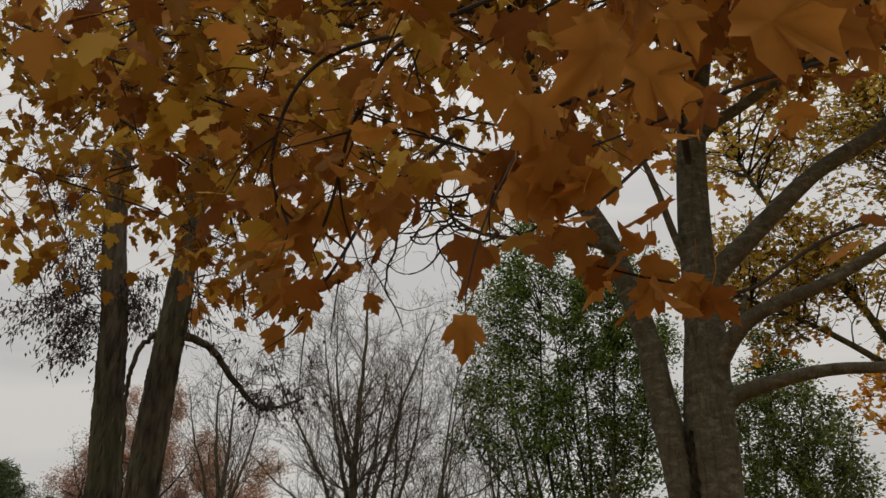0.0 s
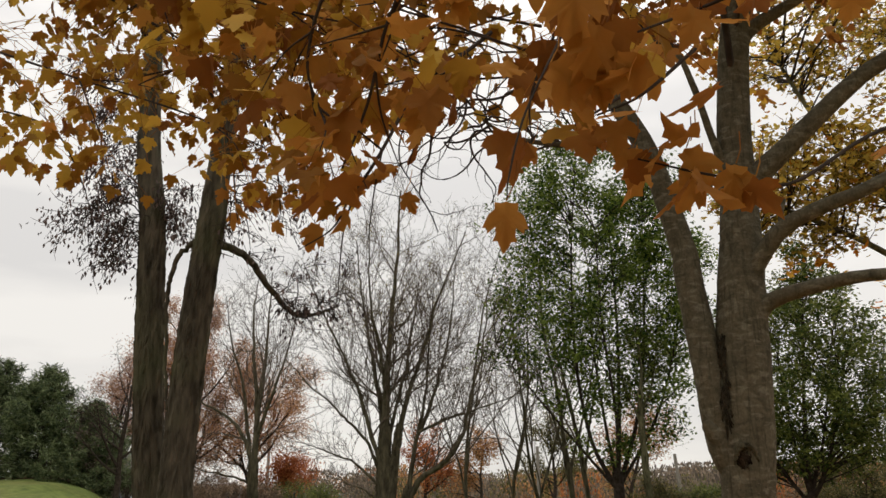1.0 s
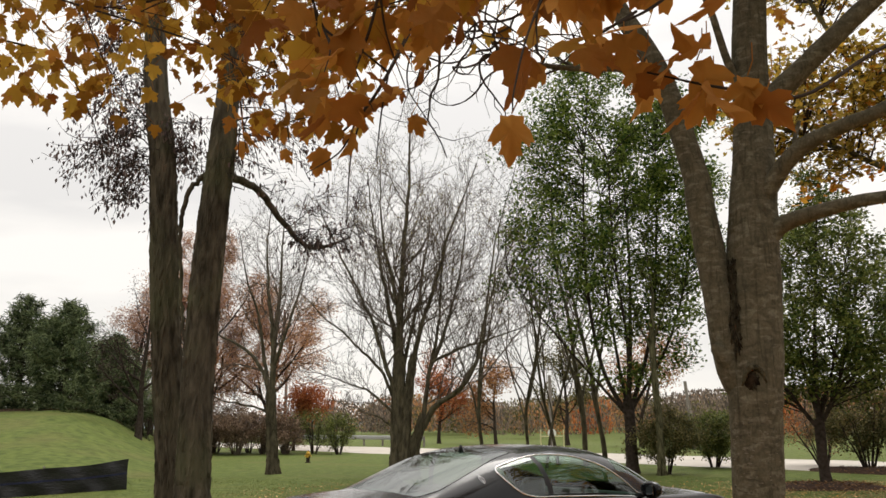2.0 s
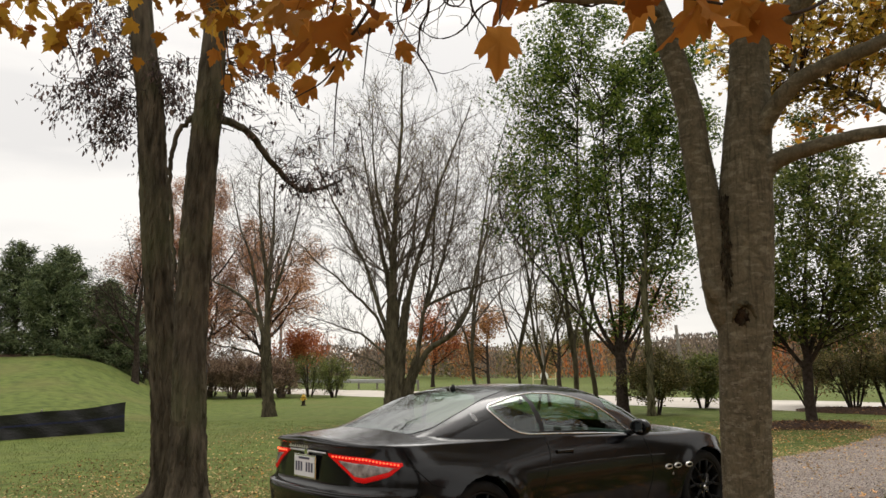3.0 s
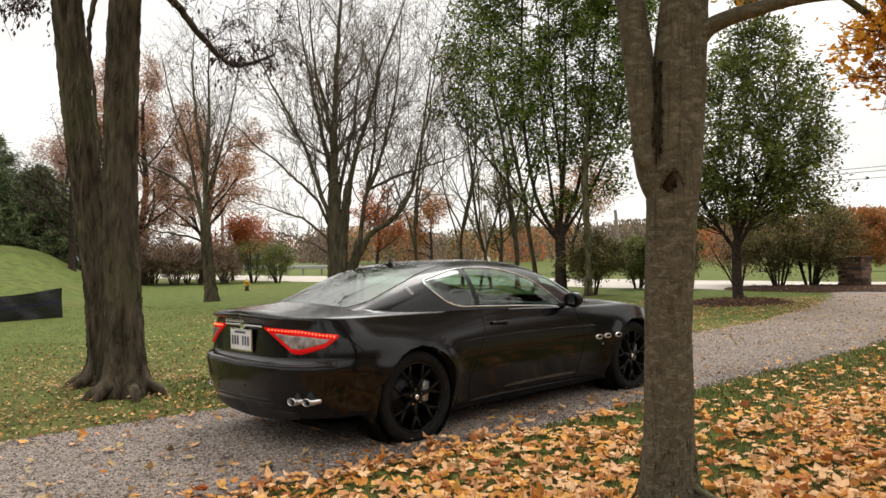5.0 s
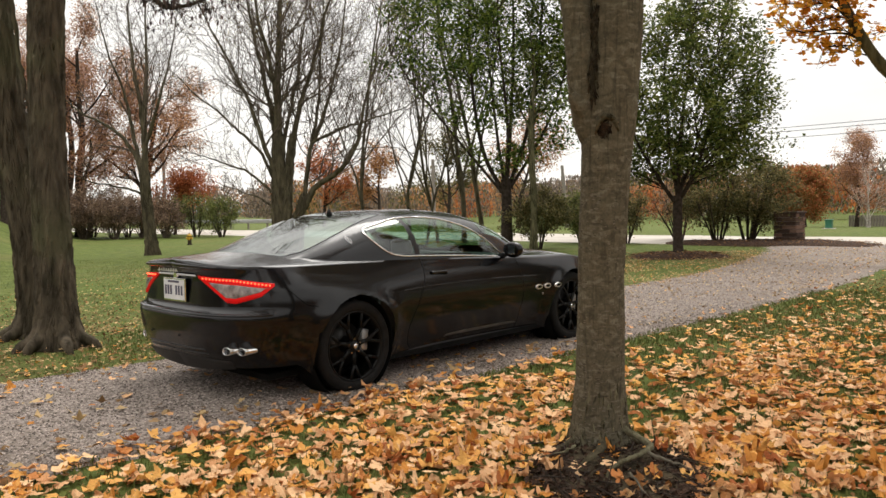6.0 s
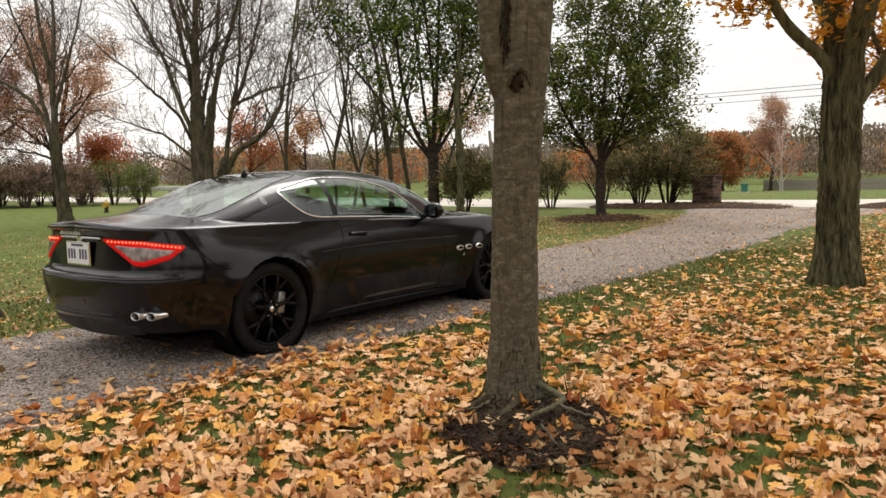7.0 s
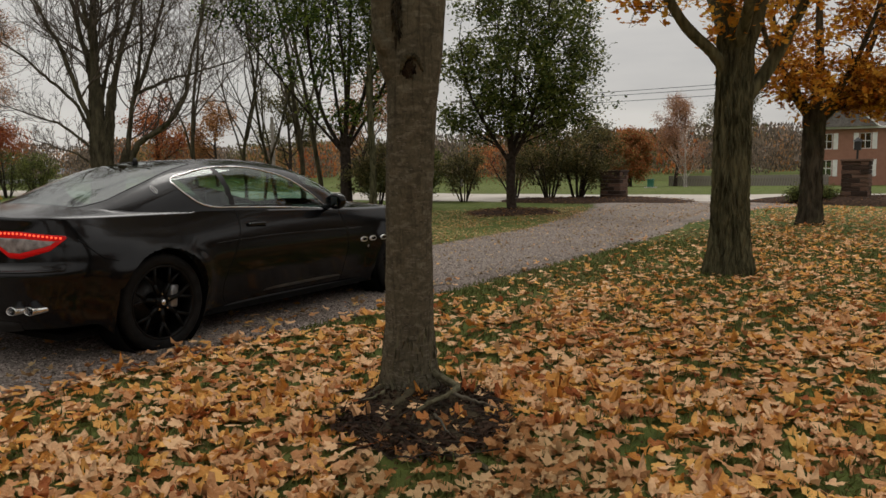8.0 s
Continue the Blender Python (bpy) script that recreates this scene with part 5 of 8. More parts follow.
def drawn_tree(name, label, seed, at, stems, spec, bark, twig_mat, leaves=(), side=11, group=""):
    """A bare tree from drawn stems (part name, points, radius, end radius), each with side branches that fork twice more."""
    rng = np.random.default_rng(seed)
    root = thing(name, label, "tree", at, 0, group)
    lines, fine = [], Tubes()
    for kind, points, r1, r2 in stems:
        line = smooth_line(points, 8)
        size = np.linalg.norm(np.diff(line, axis=0), axis=1).sum()
        if kind == "limb":
            line[2:] += np.cumsum(rng.normal(0, 0.016, (len(line) - 2, 3)), axis=0)
        radii = np.linspace(r1, r2, len(line))
        if kind == "trunk":
            radii = radii * (1 + 0.35 * np.exp(-np.maximum(line[:, 2], 0) / 0.35))
        t = Tubes()
        t.add(line, radii, 16 if kind == "trunk" else 9, 0.04, rng)
        t.make(kind, bark, root)
        if kind == "trunk":
            bark_plates(rng, line, radii, 500, 0.30, 0.05, 0.03, bark, root)
            continue
        count = int(side * size ** 0.75)
        for i in range(count):
            u = 0.16 + 0.84 * (i + rng.random()) / count
            k = min(int(u * (len(line) - 1)), len(line) - 2)
            along = line[k + 1] - line[k]
            along /= np.linalg.norm(along)
            out = rng.normal(0, 1, 3) + np.array([0, 0, 0.2])
            out -= along * (out @ along)
            out /= np.linalg.norm(out)
            w = radians(rng.uniform(28, 62))
            reach = min(2.9, 0.40 * size) * (1.15 - 0.6 * u) * rng.uniform(0.6, 1.25)
            grow(rng, line[k], along * math.cos(w) + out * math.sin(w), reach, max(0.35 * radii[k], 0.009) * rng.uniform(0.7, 1.1), 1, 3, spec, lines)
    for pts, radii, level in lines:
        if level == 1:
            pts, radii = smooth_line(pts, 2), np.interp(np.linspace(0, 1, 2 * len(pts) - 1), np.linspace(0, 1, len(radii)), radii)
        fine.add(pts, radii, 4 if level == 1 else 3)
    tagged(fine.make("twig_mass", twig_mat, root), kind="stuff")
    for mat, count, size, low in leaves:
        places = along_lines(rng, lines, count, 2, 0.06)
        places = places[places[:, 2] > low + rng.normal(0, 1.0, count)]
        v, f = leaf_arrays(SMALL, places, random_turns(rng, len(places), 1.0), size * rng.uniform(0.6, 1.25, len(places)))
        tagged(mesh_part("leaves", v, f, mat, root), kind="stuff")
    return root


DRAWN_SPEC = dict(wander=(0.1, 0.13, 0.15, 0.17), lift=(0.0, 0.045, 0.05, 0.03), count=(0, 5, 3), first=(0.2, 0.22, 0.2), angle=((25, 50), (25, 52), (25, 55)), ratio=(0.5, 0.55, 0.55), cone=0.45, end=0.3, thin=0.0065, steps=3.2)
drawn_tree("bare_tree", "many-stemmed bare tree with fine twigs", 51, (-3.3, 23.5, 0),
           [("trunk", [(-0.66, 0, -0.15), (-0.66, 0, 0.1), (-0.65, 0, 1.2), (-0.62, 0, 2.6), (-0.60, 0.05, 3.6)], 0.23, 0.17), ("trunk", [(-0.22, 0.05, -0.15), (-0.22, 0.05, 0.1), (-0.16, 0.05, 0.9), (0.12, 0.05, 1.8)], 0.21, 0.12), ("trunk", [(-0.42, -0.08, -0.15), (-0.42, -0.08, 0.1), (-0.40, -0.08, 1.4), (-0.30, -0.05, 2.6), (-0.18, 0.05, 3.6)], 0.18, 0.10),
            ("limb", [(-0.60, 0.05, 3.4), (-0.58, 0.05, 4.8), (-0.50, 0.1, 6.6), (-0.35, 0.2, 9.0), (-0.30, 0.2, 11.4)], 0.14, 0.02), ("limb", [(-0.64, 0.05, 2.6), (-0.85, 0.2, 4.2), (-1.15, 0.3, 5.6), (-1.5, 0.4, 7.4), (-1.8, 0.5, 9.8)], 0.10, 0.015),
            ("limb", [(-0.66, -0.05, 2.3), (-1.15, -0.2, 3.8), (-1.6, -0.3, 5.1), (-2.3, -0.4, 6.7), (-3.1, -0.4, 8.6)], 0.075, 0.012), ("limb", [(-0.22, 0.03, 3.3), (0.02, 0.1, 4.4), (0.5, 0.3, 6.0), (1.05, 0.3, 7.8), (1.8, 0.4, 9.8)], 0.09, 0.015),
            ("limb", [(0.12, 0.05, 1.5), (0.55, -0.1, 2.05), (1.25, -0.3, 2.5), (1.8, -0.3, 3.3), (2.05, -0.3, 4.4), (2.4, -0.3, 5.8), (2.6, -0.3, 7.4)], 0.10, 0.012), ("limb", [(0.12, 0.05, 1.5), (0.3, 0.15, 3.2), (0.55, 0.3, 5.4), (0.75, 0.5, 8.4)], 0.08, 0.012), ("limb", [(0.35, 0.1, 3.4), (1.1, 0.2, 3.75), (2.0, 0.3, 4.0), (3.0, 0.4, 4.3), (3.8, 0.5, 4.7)], 0.045, 0.01),
            ("limb", [(-0.72, 0.1, 2.2), (-1.3, 0.2, 3.4), (-2.1, 0.3, 4.2), (-2.9, 0.3, 4.9), (-3.7, 0.3, 5.8)], 0.055, 0.01), ("limb", [(-0.74, -0.1, 1.9), (-1.5, -0.2, 2.5), (-2.3, -0.3, 2.75), (-3.4, -0.3, 3.1)], 0.045, 0.008), ("limb", [(-0.76, 0, 1.5), (-1.3, 0, 1.8), (-1.8, 0.1, 1.92), (-2.8, 0.1, 2.3)], 0.036, 0.007),
            ("limb", [(-0.60, 0.1, 2.9), (-0.4, 0.9, 4.4), (-0.1, 1.5, 6.4), (0.2, 1.9, 8.8)], 0.07, 0.012), ("limb", [(-0.58, 0.0, 4.4), (-0.75, -0.5, 5.8), (-0.95, -0.9, 7.4), (-1.0, -1.2, 9.6)], 0.075, 0.012), ("limb", [(0.3, 0.15, 3.2), (0.95, 0.1, 4.8), (1.4, 0.1, 6.4), (1.55, 0.2, 8.8)], 0.06, 0.01)],
           DRAWN_SPEC, BARK_OLIVE, TWIG_PALE, [(LEAF_OLIVE, 9000, 0.055, 6.2)], 8)
drawn_tree("bare_tree", "leaning bare tree with a forked dark crown", 52, (-8.75, 26.4, 0),
           [("trunk", [(0, 0, -0.15), (0, 0, 0.1), (-0.1, 0, 1.3), (-0.18, 0, 2.75)], 0.20, 0.15),
            ("limb", [(-0.18, 0, 2.6), (-0.65, 0.05, 3.6), (-1.3, 0.1, 4.3), (-2.1, 0.1, 4.8), (-3.1, 0.2, 5.5)], 0.085, 0.012), ("limb", [(-0.15, 0, 2.6), (-0.12, 0.05, 4.6), (-0.05, 0.1, 6.6), (-0.15, 0.2, 9.6)], 0.12, 0.015),
            ("limb", [(-0.14, 0.02, 4.2), (-0.4, 0.2, 6.0), (-0.6, 0.4, 7.8), (-0.5, 0.4, 9.4)], 0.08, 0.012), ("limb", [(-0.2, 0, 2.0), (-0.9, -0.1, 2.3), (-1.7, -0.1, 2.45), (-2.5, -0.1, 2.8)], 0.045, 0.008), ("limb", [(-0.1, 0, 3.6), (0.35, -0.2, 4.8), (0.8, -0.3, 6.2), (1.2, -0.4, 8.0)], 0.07, 0.01),
            ("limb", [(-0.35, 0.1, 3.1), (-0.8, 0.4, 5.0), (-1.4, 0.6, 6.8), (-1.8, 0.7, 8.6)], 0.07, 0.01)],
           DRAWN_SPEC, BARK_OLIVE, TWIG_PALE, [(LEAF_DUSK, 900, 0.06, 2.0)], 5)
drawn_tree("slender_tree", "slim straight tree with a mossy green trunk before the shrub", 53, (3.84, 24.9, 0),
           [("trunk", [(0, 0, -0.1), (0, 0, 0.1), (0.02, 0, 1.6), (-0.03, 0, 3.2), (0.0, 0, 4.6)], 0.105, 0.075), ("limb", [(0, 0, 4.5), (0.05, 0, 5.6), (0.0, 0.1, 7.2)], 0.07, 0.015), ("limb", [(0, 0, 3.6), (-0.35, 0.1, 4.5), (-0.6, 0.1, 5.8)], 0.04, 0.01), ("limb", [(0, 0, 4.0), (0.35, 0.1, 4.9), (0.7, 0.1, 6.0)], 0.04, 0.01)],
           DRAWN_SPEC, BARK_MOSS, TWIG, [(LEAF_PEAR_OLIVE, 2600, 0.09, 3.2)], 4)
for k, (x, y, h, r, lean) in enumerate([(-1.9, 30.0, 12.0, 0.12, 0.02), (-0.3, 33.0, 10.5, 0.12, 0.05), (0.9, 31.5, 11.0, 0.11, -0.10), (0.4, 29.0, 9.0, 0.09, 0.14), (1.9, 30.5, 12.5, 0.17, 0.01), (2.5, 29.0, 12.0, 0.15, 0.03)]):
    tree("bare_tree", "slender bare tree before the road", 60 + k, (x, y, 0), [((lean, 0, 1), h, r * 0.62, (0, 0, 0)), ((lean - 0.25, 0.1, 1), h * 0.6, r * 0.34, (0, 0, 1.6)), ((lean + 0.2, 0.1, 1), h * 0.7, r * 0.34, (0, 0, 2.4))], 3, dict(BARE_SPEC, count=(8, 6, 4), wander=(0.06, 0.12, 0.16, 0.18)), BARK_OLIVE, [(LEAF_OLIVE, 600, 0.07, 3, 0.05, SMALL, 1.0)], group="bare trees before the road", twig_mat=TWIG_PALE)


# ---- the black coupe on the driveway ----
PAINT = material("black_car_paint", (0.0025, 0.0025, 0.003), (0.004, 0.004, 0.005), 0.25, 3.0, coat=1.0, spec=0.05)
PAINT.node_tree.nodes["Principled BSDF"].inputs["Coat IOR"].default_value = 1.37
PAINT.node_tree.nodes["Principled BSDF"].inputs["Coat Roughness"].default_value = 0.12
TRIM = material("black_plastic_trim", (0.008, 0.008, 0.009), (0.016, 0.016, 0.017), 0.5, 20.0, spec=0.35)
RUBBER = material("tyre_rubber", (0.007, 0.007, 0.007), (0.014, 0.014, 0.014), 0.75, 20.0, 0.2, 80.0, spec=0.15)
RIM_BLACK = material("satin_black_rim", (0.004, 0.004, 0.004), (0.008, 0.008, 0.008), 0.32, 9.0, spec=0.14)
CHROME = material("polished_chrome", (0.72, 0.72, 0.73), (0.80, 0.80, 0.80), 0.12, 9.0, metal=1.0)
BRIGHT_TRIM = material("bright_satin_trim", (0.72, 0.72, 0.73), (0.82, 0.82, 0.82), 0.38, 9.0, metal=0.8)
MIRROR_DARK = material("dark_mirror_glass", (0.16, 0.17, 0.18), (0.20, 0.21, 0.22), 0.03, 9.0, metal=1.0)
STEEL_DARK = material("brake_steel", (0.025, 0.024, 0.023), (0.06, 0.058, 0.055), 0.5, 20.0, metal=0.9)
# near-black for seams and exhaust soot; elsewhere shade in openings put into colour
DARK_HOLE = material("soot_and_gap_shade", (0.004, 0.004, 0.004), (0.008, 0.008, 0.008), 0.9, 9.0, spec=0.1)
LAMP_GLOW = glow_material("lit_red_lamp", (0.62, 0.008, 0.008), 0.12)
LAMP_LED = glow_material("lit_led", (1.0, 0.10, 0.04), 3.0)
LAMP_CLEAR = material("smoky_clear_lens", (0.11, 0.09, 0.085), (0.34, 0.30, 0.285), 0.12, 18.0, coat=0.8)
PLATE_WHITE = material("plate_white", (0.62, 0.62, 0.64), (0.72, 0.72, 0.74), 0.4, 9.0)
PLATE_INK = material("plate_ink", (0.05, 0.05, 0.09), (0.08, 0.08, 0.12), 0.5, 9.0)
SEAT_LEATHER = material("dark_leather", (0.05, 0.045, 0.04), (0.09, 0.08, 0.07), 0.5, 9.0)
GLASS_SIDE = glass_material("side_window_glass", (0.48, 0.64, 0.56), 0.0, 0.08)
GLASS_REAR = glass_material("rear_window_glass", (0.38, 0.50, 0.46), 0.0, 0.17)


def keyed(pairs):
    xs, ys = [p[0] for p in pairs], [p[1] for p in pairs]
    return lambda v: np.interp(v, xs, ys)


def softly(fn, reach):
    return lambda v: sum(fn(np.asarray(v, float) + reach * k) for k in (-1, -0.5, 0, 0.5, 1)) / 5


CAR_WIDE = softly(keyed([(-1.05, 0.935), (-0.6, 0.945), (0, 0.957), (0.6, 0.932), (1.2, 0.915), (2.0, 0.915), (2.6, 0.935), (2.95, 0.95), (3.4, 0.93), (3.85, 0.90)]), 0.15)
CAR_TUCK = softly(keyed([(0.10, 0.80), (0.18, 0.845), (0.30, 0.905), (0.48, 0.967), (0.62, 1.0), (0.74, 0.99), (0.84, 0.972), (0.93, 0.935), (1.0, 0.885), (1.06, 0.84)]), 0.03)
CAR_SHOULDER = softly(keyed([(-1.05, 1.005), (-0.6, 1.0), (0, 0.99), (0.6, 0.975), (1.2, 0.955), (1.85, 0.925), (2.4, 0.895), (2.95, 0.89), (3.3, 0.82), (3.6, 0.72), (3.85, 0.62)]), 0.15)
CAR_CROWN = softly(keyed([(-1.05, 1.035), (-0.8, 1.05), (-0.3, 1.085), (0.2, 1.06), (2.3, 0.99), (2.9, 0.945), (3.4, 0.83), (3.7, 0.73), (3.85, 0.64)]), 0.1)
CAR_REAR = softly(keyed([(0.10, -0.78), (0.20, -0.88), (0.30, -0.945), (0.40, -1.0), (0.52, -1.03), (0.64, -1.04), (0.675, -1.03), (0.70, -0.975), (0.80, -0.965), (0.92, -0.955), (0.96, -0.965), (1.005, -1.0), (1.05, -1.0)]), 0.014)
CAR_FRONT = softly(keyed([(0.10, 3.70), (0.25, 3.82), (0.45, 3.86), (0.62, 3.84), (0.8, 3.72), (1.05, 3.55)]), 0.05)
REAR_BEND, FRONT_BEND, REAR_N, FRONT_N = -0.33, 2.95, 3.0, 2.3
AXLE_R, AXLE_F, WHEEL_R, WHEEL_Z = 0.0, 2.942, 0.354, 0.352
CAR_SILL = 0.17


def car_outline(a, z):
    """A point of the right half of the body at height z; a runs from 0 (rear middle) over 1 to 2 (side) to 3 (front middle)."""
    a, z = np.broadcast_arrays(np.asarray(a, float), np.asarray(z, float))
    xr, xf = CAR_REAR(z), CAR_FRONT(z)
    rear = np.clip(a, 0, 1) * np.pi / 2
    front = np.clip(a - 2, 0, 1) * np.pi / 2
    x = np.where(a < 1, REAR_BEND + (xr - REAR_BEND) * np.cos(rear) ** (2 / REAR_N),
                 np.where(a > 2, FRONT_BEND + (xf - FRONT_BEND) * np.sin(front) ** (2 / FRONT_N), REAR_BEND + (FRONT_BEND - REAR_BEND) * (a - 1)))
    f = np.where(a < 1, np.sin(rear) ** (2 / REAR_N), np.where(a > 2, np.abs(np.cos(front)) ** (2 / FRONT_N), 1.0))
    return x, -f * car_half(x, z)


def car_half(x, z):
    """Half the body's width along its flanks, with the swell round the wheels and the hollow of the doors."""
    w = CAR_WIDE(x) * CAR_TUCK(z)
    for axle in (AXLE_R, AXLE_F):
        r = np.hypot(x - axle, z - WHEEL_Z)
        w = w + 0.040 * np.exp(-((r - 0.40) / 0.09) ** 2) * (z < 0.85) * ease((0.86 - z) / 0.3)
    w = w - ease((z - 0.74) / 0.26) * (0.055 * np.exp(-((x - 0.05) / 0.65) ** 2) + 0.035 * np.exp(-((x - 2.8) / 0.5) ** 2))
    return w - 0.014 * np.exp(-((z - 0.36) / 0.13) ** 2) * ease((x - 0.45) / 0.3) * ease((2.5 - x) / 0.3)


def car_side(x, z):
    """Y of the right flank at (x, z)."""
    x, z = np.asarray(x, float), np.asarray(z, float)
    f = np.ones(np.broadcast(x, z).shape)
    d = np.clip((REAR_BEND - x) / (REAR_BEND - CAR_REAR(z)), 0, 1)
    e = np.clip((x - FRONT_BEND) / (CAR_FRONT(z) - FRONT_BEND), 0, 1)
    f = f * (1 - d ** REAR_N) ** (1 / REAR_N) * (1 - e ** FRONT_N) ** (1 / FRONT_N)
    return -f * car_half(x, z)


CAB_BASE = softly(keyed([(-0.5, 0.60), (0, 0.75), (0.5, 0.81), (1.2, 0.83), (2.0, 0.81), (2.6, 0.70)]), 0.15)
CAB_TOP = softly(keyed([(-0.6, 1.01), (-0.45, 1.07), (-0.1, 1.205), (0.3, 1.325), (0.7, 1.38), (1.15, 1.392), (1.6, 1.36), (1.9, 1.275), (2.2, 1.15), (2.55, 0.97), (2.7, 0.9)]), 0.12)
CAB_LOW = softly(keyed([(-0.5, 1.0), (0.2, 0.985), (1.2, 0.945), (2.0, 0.905), (2.7, 0.88)]), 0.15)


CAB_BOXY = softly(keyed([(-0.6, 2.0), (0.0, 2.7), (0.5, 4.0), (1.9, 4.0), (2.6, 2.6)]), 0.15)


def cab_point(x, phi):
    power = 2 / CAB_BOXY(x)
    hh = np.abs(np.sin(phi)) ** power
    yy = np.sign(np.cos(phi)) * np.abs(np.cos(phi)) ** power
    return -CAB_BASE(x) * yy * (1 - 0.13 * hh), CAB_LOW(x) + (CAB_TOP(x) - CAB_LOW(x)) * hh


def cab_side(x, z):
    h = np.clip((z - CAB_LOW(x)) / (CAB_TOP(x) - CAB_LOW(x)), 0, 0.999)
    return -CAB_BASE(x) * (1 - h ** CAB_BOXY(x)) ** (1 / CAB_BOXY(x)) * (1 - 0.13 * h)


def inside(px, pz, poly):
    """Which points lie inside a closed outline."""
    hit = np.zeros(px.shape, bool)
    for (x1, z1), (x2, z2) in zip(poly, np.roll(poly, -1, axis=0)):
        cross = ((z1 > pz) != (z2 > pz)) & (px < (x2 - x1) * (pz - z1) / (z2 - z1 + 1e-12) + x1)
        hit ^= cross
    return hit


def kept(v, f):
    used, back = np.unique(f, return_inverse=True)
    return v[used], back.reshape(f.shape)


def mirrored(v, f):
    return v * np.array([1, -1, 1]), f[:, ::-1]


def build_car():
    car = thing("sports_car", "glossy black two-door coupe with lit red tail lamps on the gravel", "car", CAR_AT, CAR_TURN)

    # lower body: flanks, nose and tail in level slices, then the deck
    a = np.concatenate([np.linspace(0, 1, 60)[:-1], np.linspace(1, 2, 150)[:-1], np.linspace(2, 3, 50)])
    levels = 46
    k = np.linspace(0, 1, levels)[:, None]
    x0, _ = car_outline(a, np.full(len(a), 0.6))
    top = CAR_SHOULDER(x0)[None, :]
    sill = (CAR_SILL + 0.115 * ease((-0.34 - x0) / 0.22))[None, :]
    z = sill + (top - sill) * k
    x, y = car_outline(np.broadcast_to(a, z.shape), z)
    rings = 14
    u = np.linspace(0, 1, rings + 1)[1:, None]
    xt, yt, zt = x[-1][None, :], y[-1][None, :], z[-1][None, :]
    ycap = yt * (1 - u)
    zcap = zt + (CAR_CROWN(xt) - zt) * (1 - (1 - u) ** 2.4)
    xcap = np.broadcast_to(xt, ycap.shape)
    # a small kick of the boot lid
    zcap = zcap + 0.012 * np.exp(-((xcap + 0.96) / 0.07) ** 2)
    X, Y, Z = np.vstack([x, xcap]), np.vstack([y, ycap]), np.vstack([z, zcap])
    v = np.column_stack([X.ravel(), Y.ravel(), Z.ravel()])
    rows, cols = X.shape
    i = (np.arange(rows - 1)[:, None] * cols + np.arange(cols - 1)[None, :]).ravel()
    f = np.column_stack([i, i + 1, i + cols + 1, i + cols])
    mid = v[f].mean(axis=1)
    ok = np.ones(len(f), bool)
    for axle in (AXLE_R, AXLE_F):
        ok &= ~((np.hypot(mid[:, 0] - axle, mid[:, 2] - WHEEL_Z) < 0.392) & (mid[:, 1] < -0.5) & (mid[:, 2] < 0.8))
    ok &= ~((mid[:, 0] > -0.36) & (mid[:, 0] < 2.42) & (np.abs(mid[:, 1]) < CAB_BASE(mid[:, 0]) - 0.02) & (mid[:, 2] > 0.85))
    f = f[ok]
    # draw the cut edges onto the arch circle
    for axle in (AXLE_R, AXLE_F):
        r = np.hypot(v[:, 0] - axle, v[:, 2] - WHEEL_Z)
        near = (r < 0.425) & (v[:, 1] < -0.5) & (v[:, 2] < 0.8)
        grown = np.where(r < 0.393, 0.393, r)
        v[near, 0] = axle + (v[near, 0] - axle) * (grown / r)[near]
        v[near, 2] = WHEEL_Z + (v[near, 2] - WHEEL_Z) * (grown / r)[near]
    v, f = kept(v, f)
    vm, fm = mirrored(v, f)
    body = mesh_part("body", np.vstack([v, vm]), np.vstack([f, fm + len(v)]), PAINT, car, "", True)

    # cabin shell, split into roof, side windows, rear window and windscreen
    xs = np.linspace(-0.52, 2.62, 230)
    phis = np.concatenate([np.linspace(0, 0.35, 26)[:-1] ** 1, np.linspace(0.35, np.pi / 2, 50)])
    phis = np.concatenate([phis, np.pi - phis[::-1][1:]])
    gx, gp = np.meshgrid(xs, phis, indexing="ij")
    gy, gz = cab_point(gx, gp)
    v = np.column_stack([gx.ravel(), gy.ravel(), gz.ravel()])
    n1, n2 = gx.shape
    i = (np.arange(n1 - 1)[:, None] * n2 + np.arange(n2 - 1)[None, :]).ravel()
    f = np.column_stack([i, i + n2, i + n2 + 1, i + 1])
    c = v[f].mean(axis=1)
    rear_half = keyed([(-0.44, 0.46), (-0.38, 0.53), (-0.2, 0.575), (0.2, 0.56), (0.62, 0.50)])
    side_outline = smooth_line([(x, 0, z) for x, z in SIDE_WINDOW + SIDE_WINDOW[:1]], 6)[:-1][:, [0, 2]]
    in_side = inside(c[:, 0], c[:, 2], side_outline) & (np.abs(c[:, 1]) > 0.42)
    pillar = in_side & (np.abs(c[:, 0] - (0.79 - 0.16 * (c[:, 2] - 1.0))) < 0.028)
    in_rear = (c[:, 0] > -0.44) & (c[:, 0] < 0.62) & (np.abs(c[:, 1]) < rear_half(c[:, 0])) & ~in_side
    in_front = (c[:, 0] > 1.70) & (c[:, 0] < 2.52) & (np.abs(c[:, 1]) < CAB_BASE(c[:, 0]) * 0.90) & ~in_side
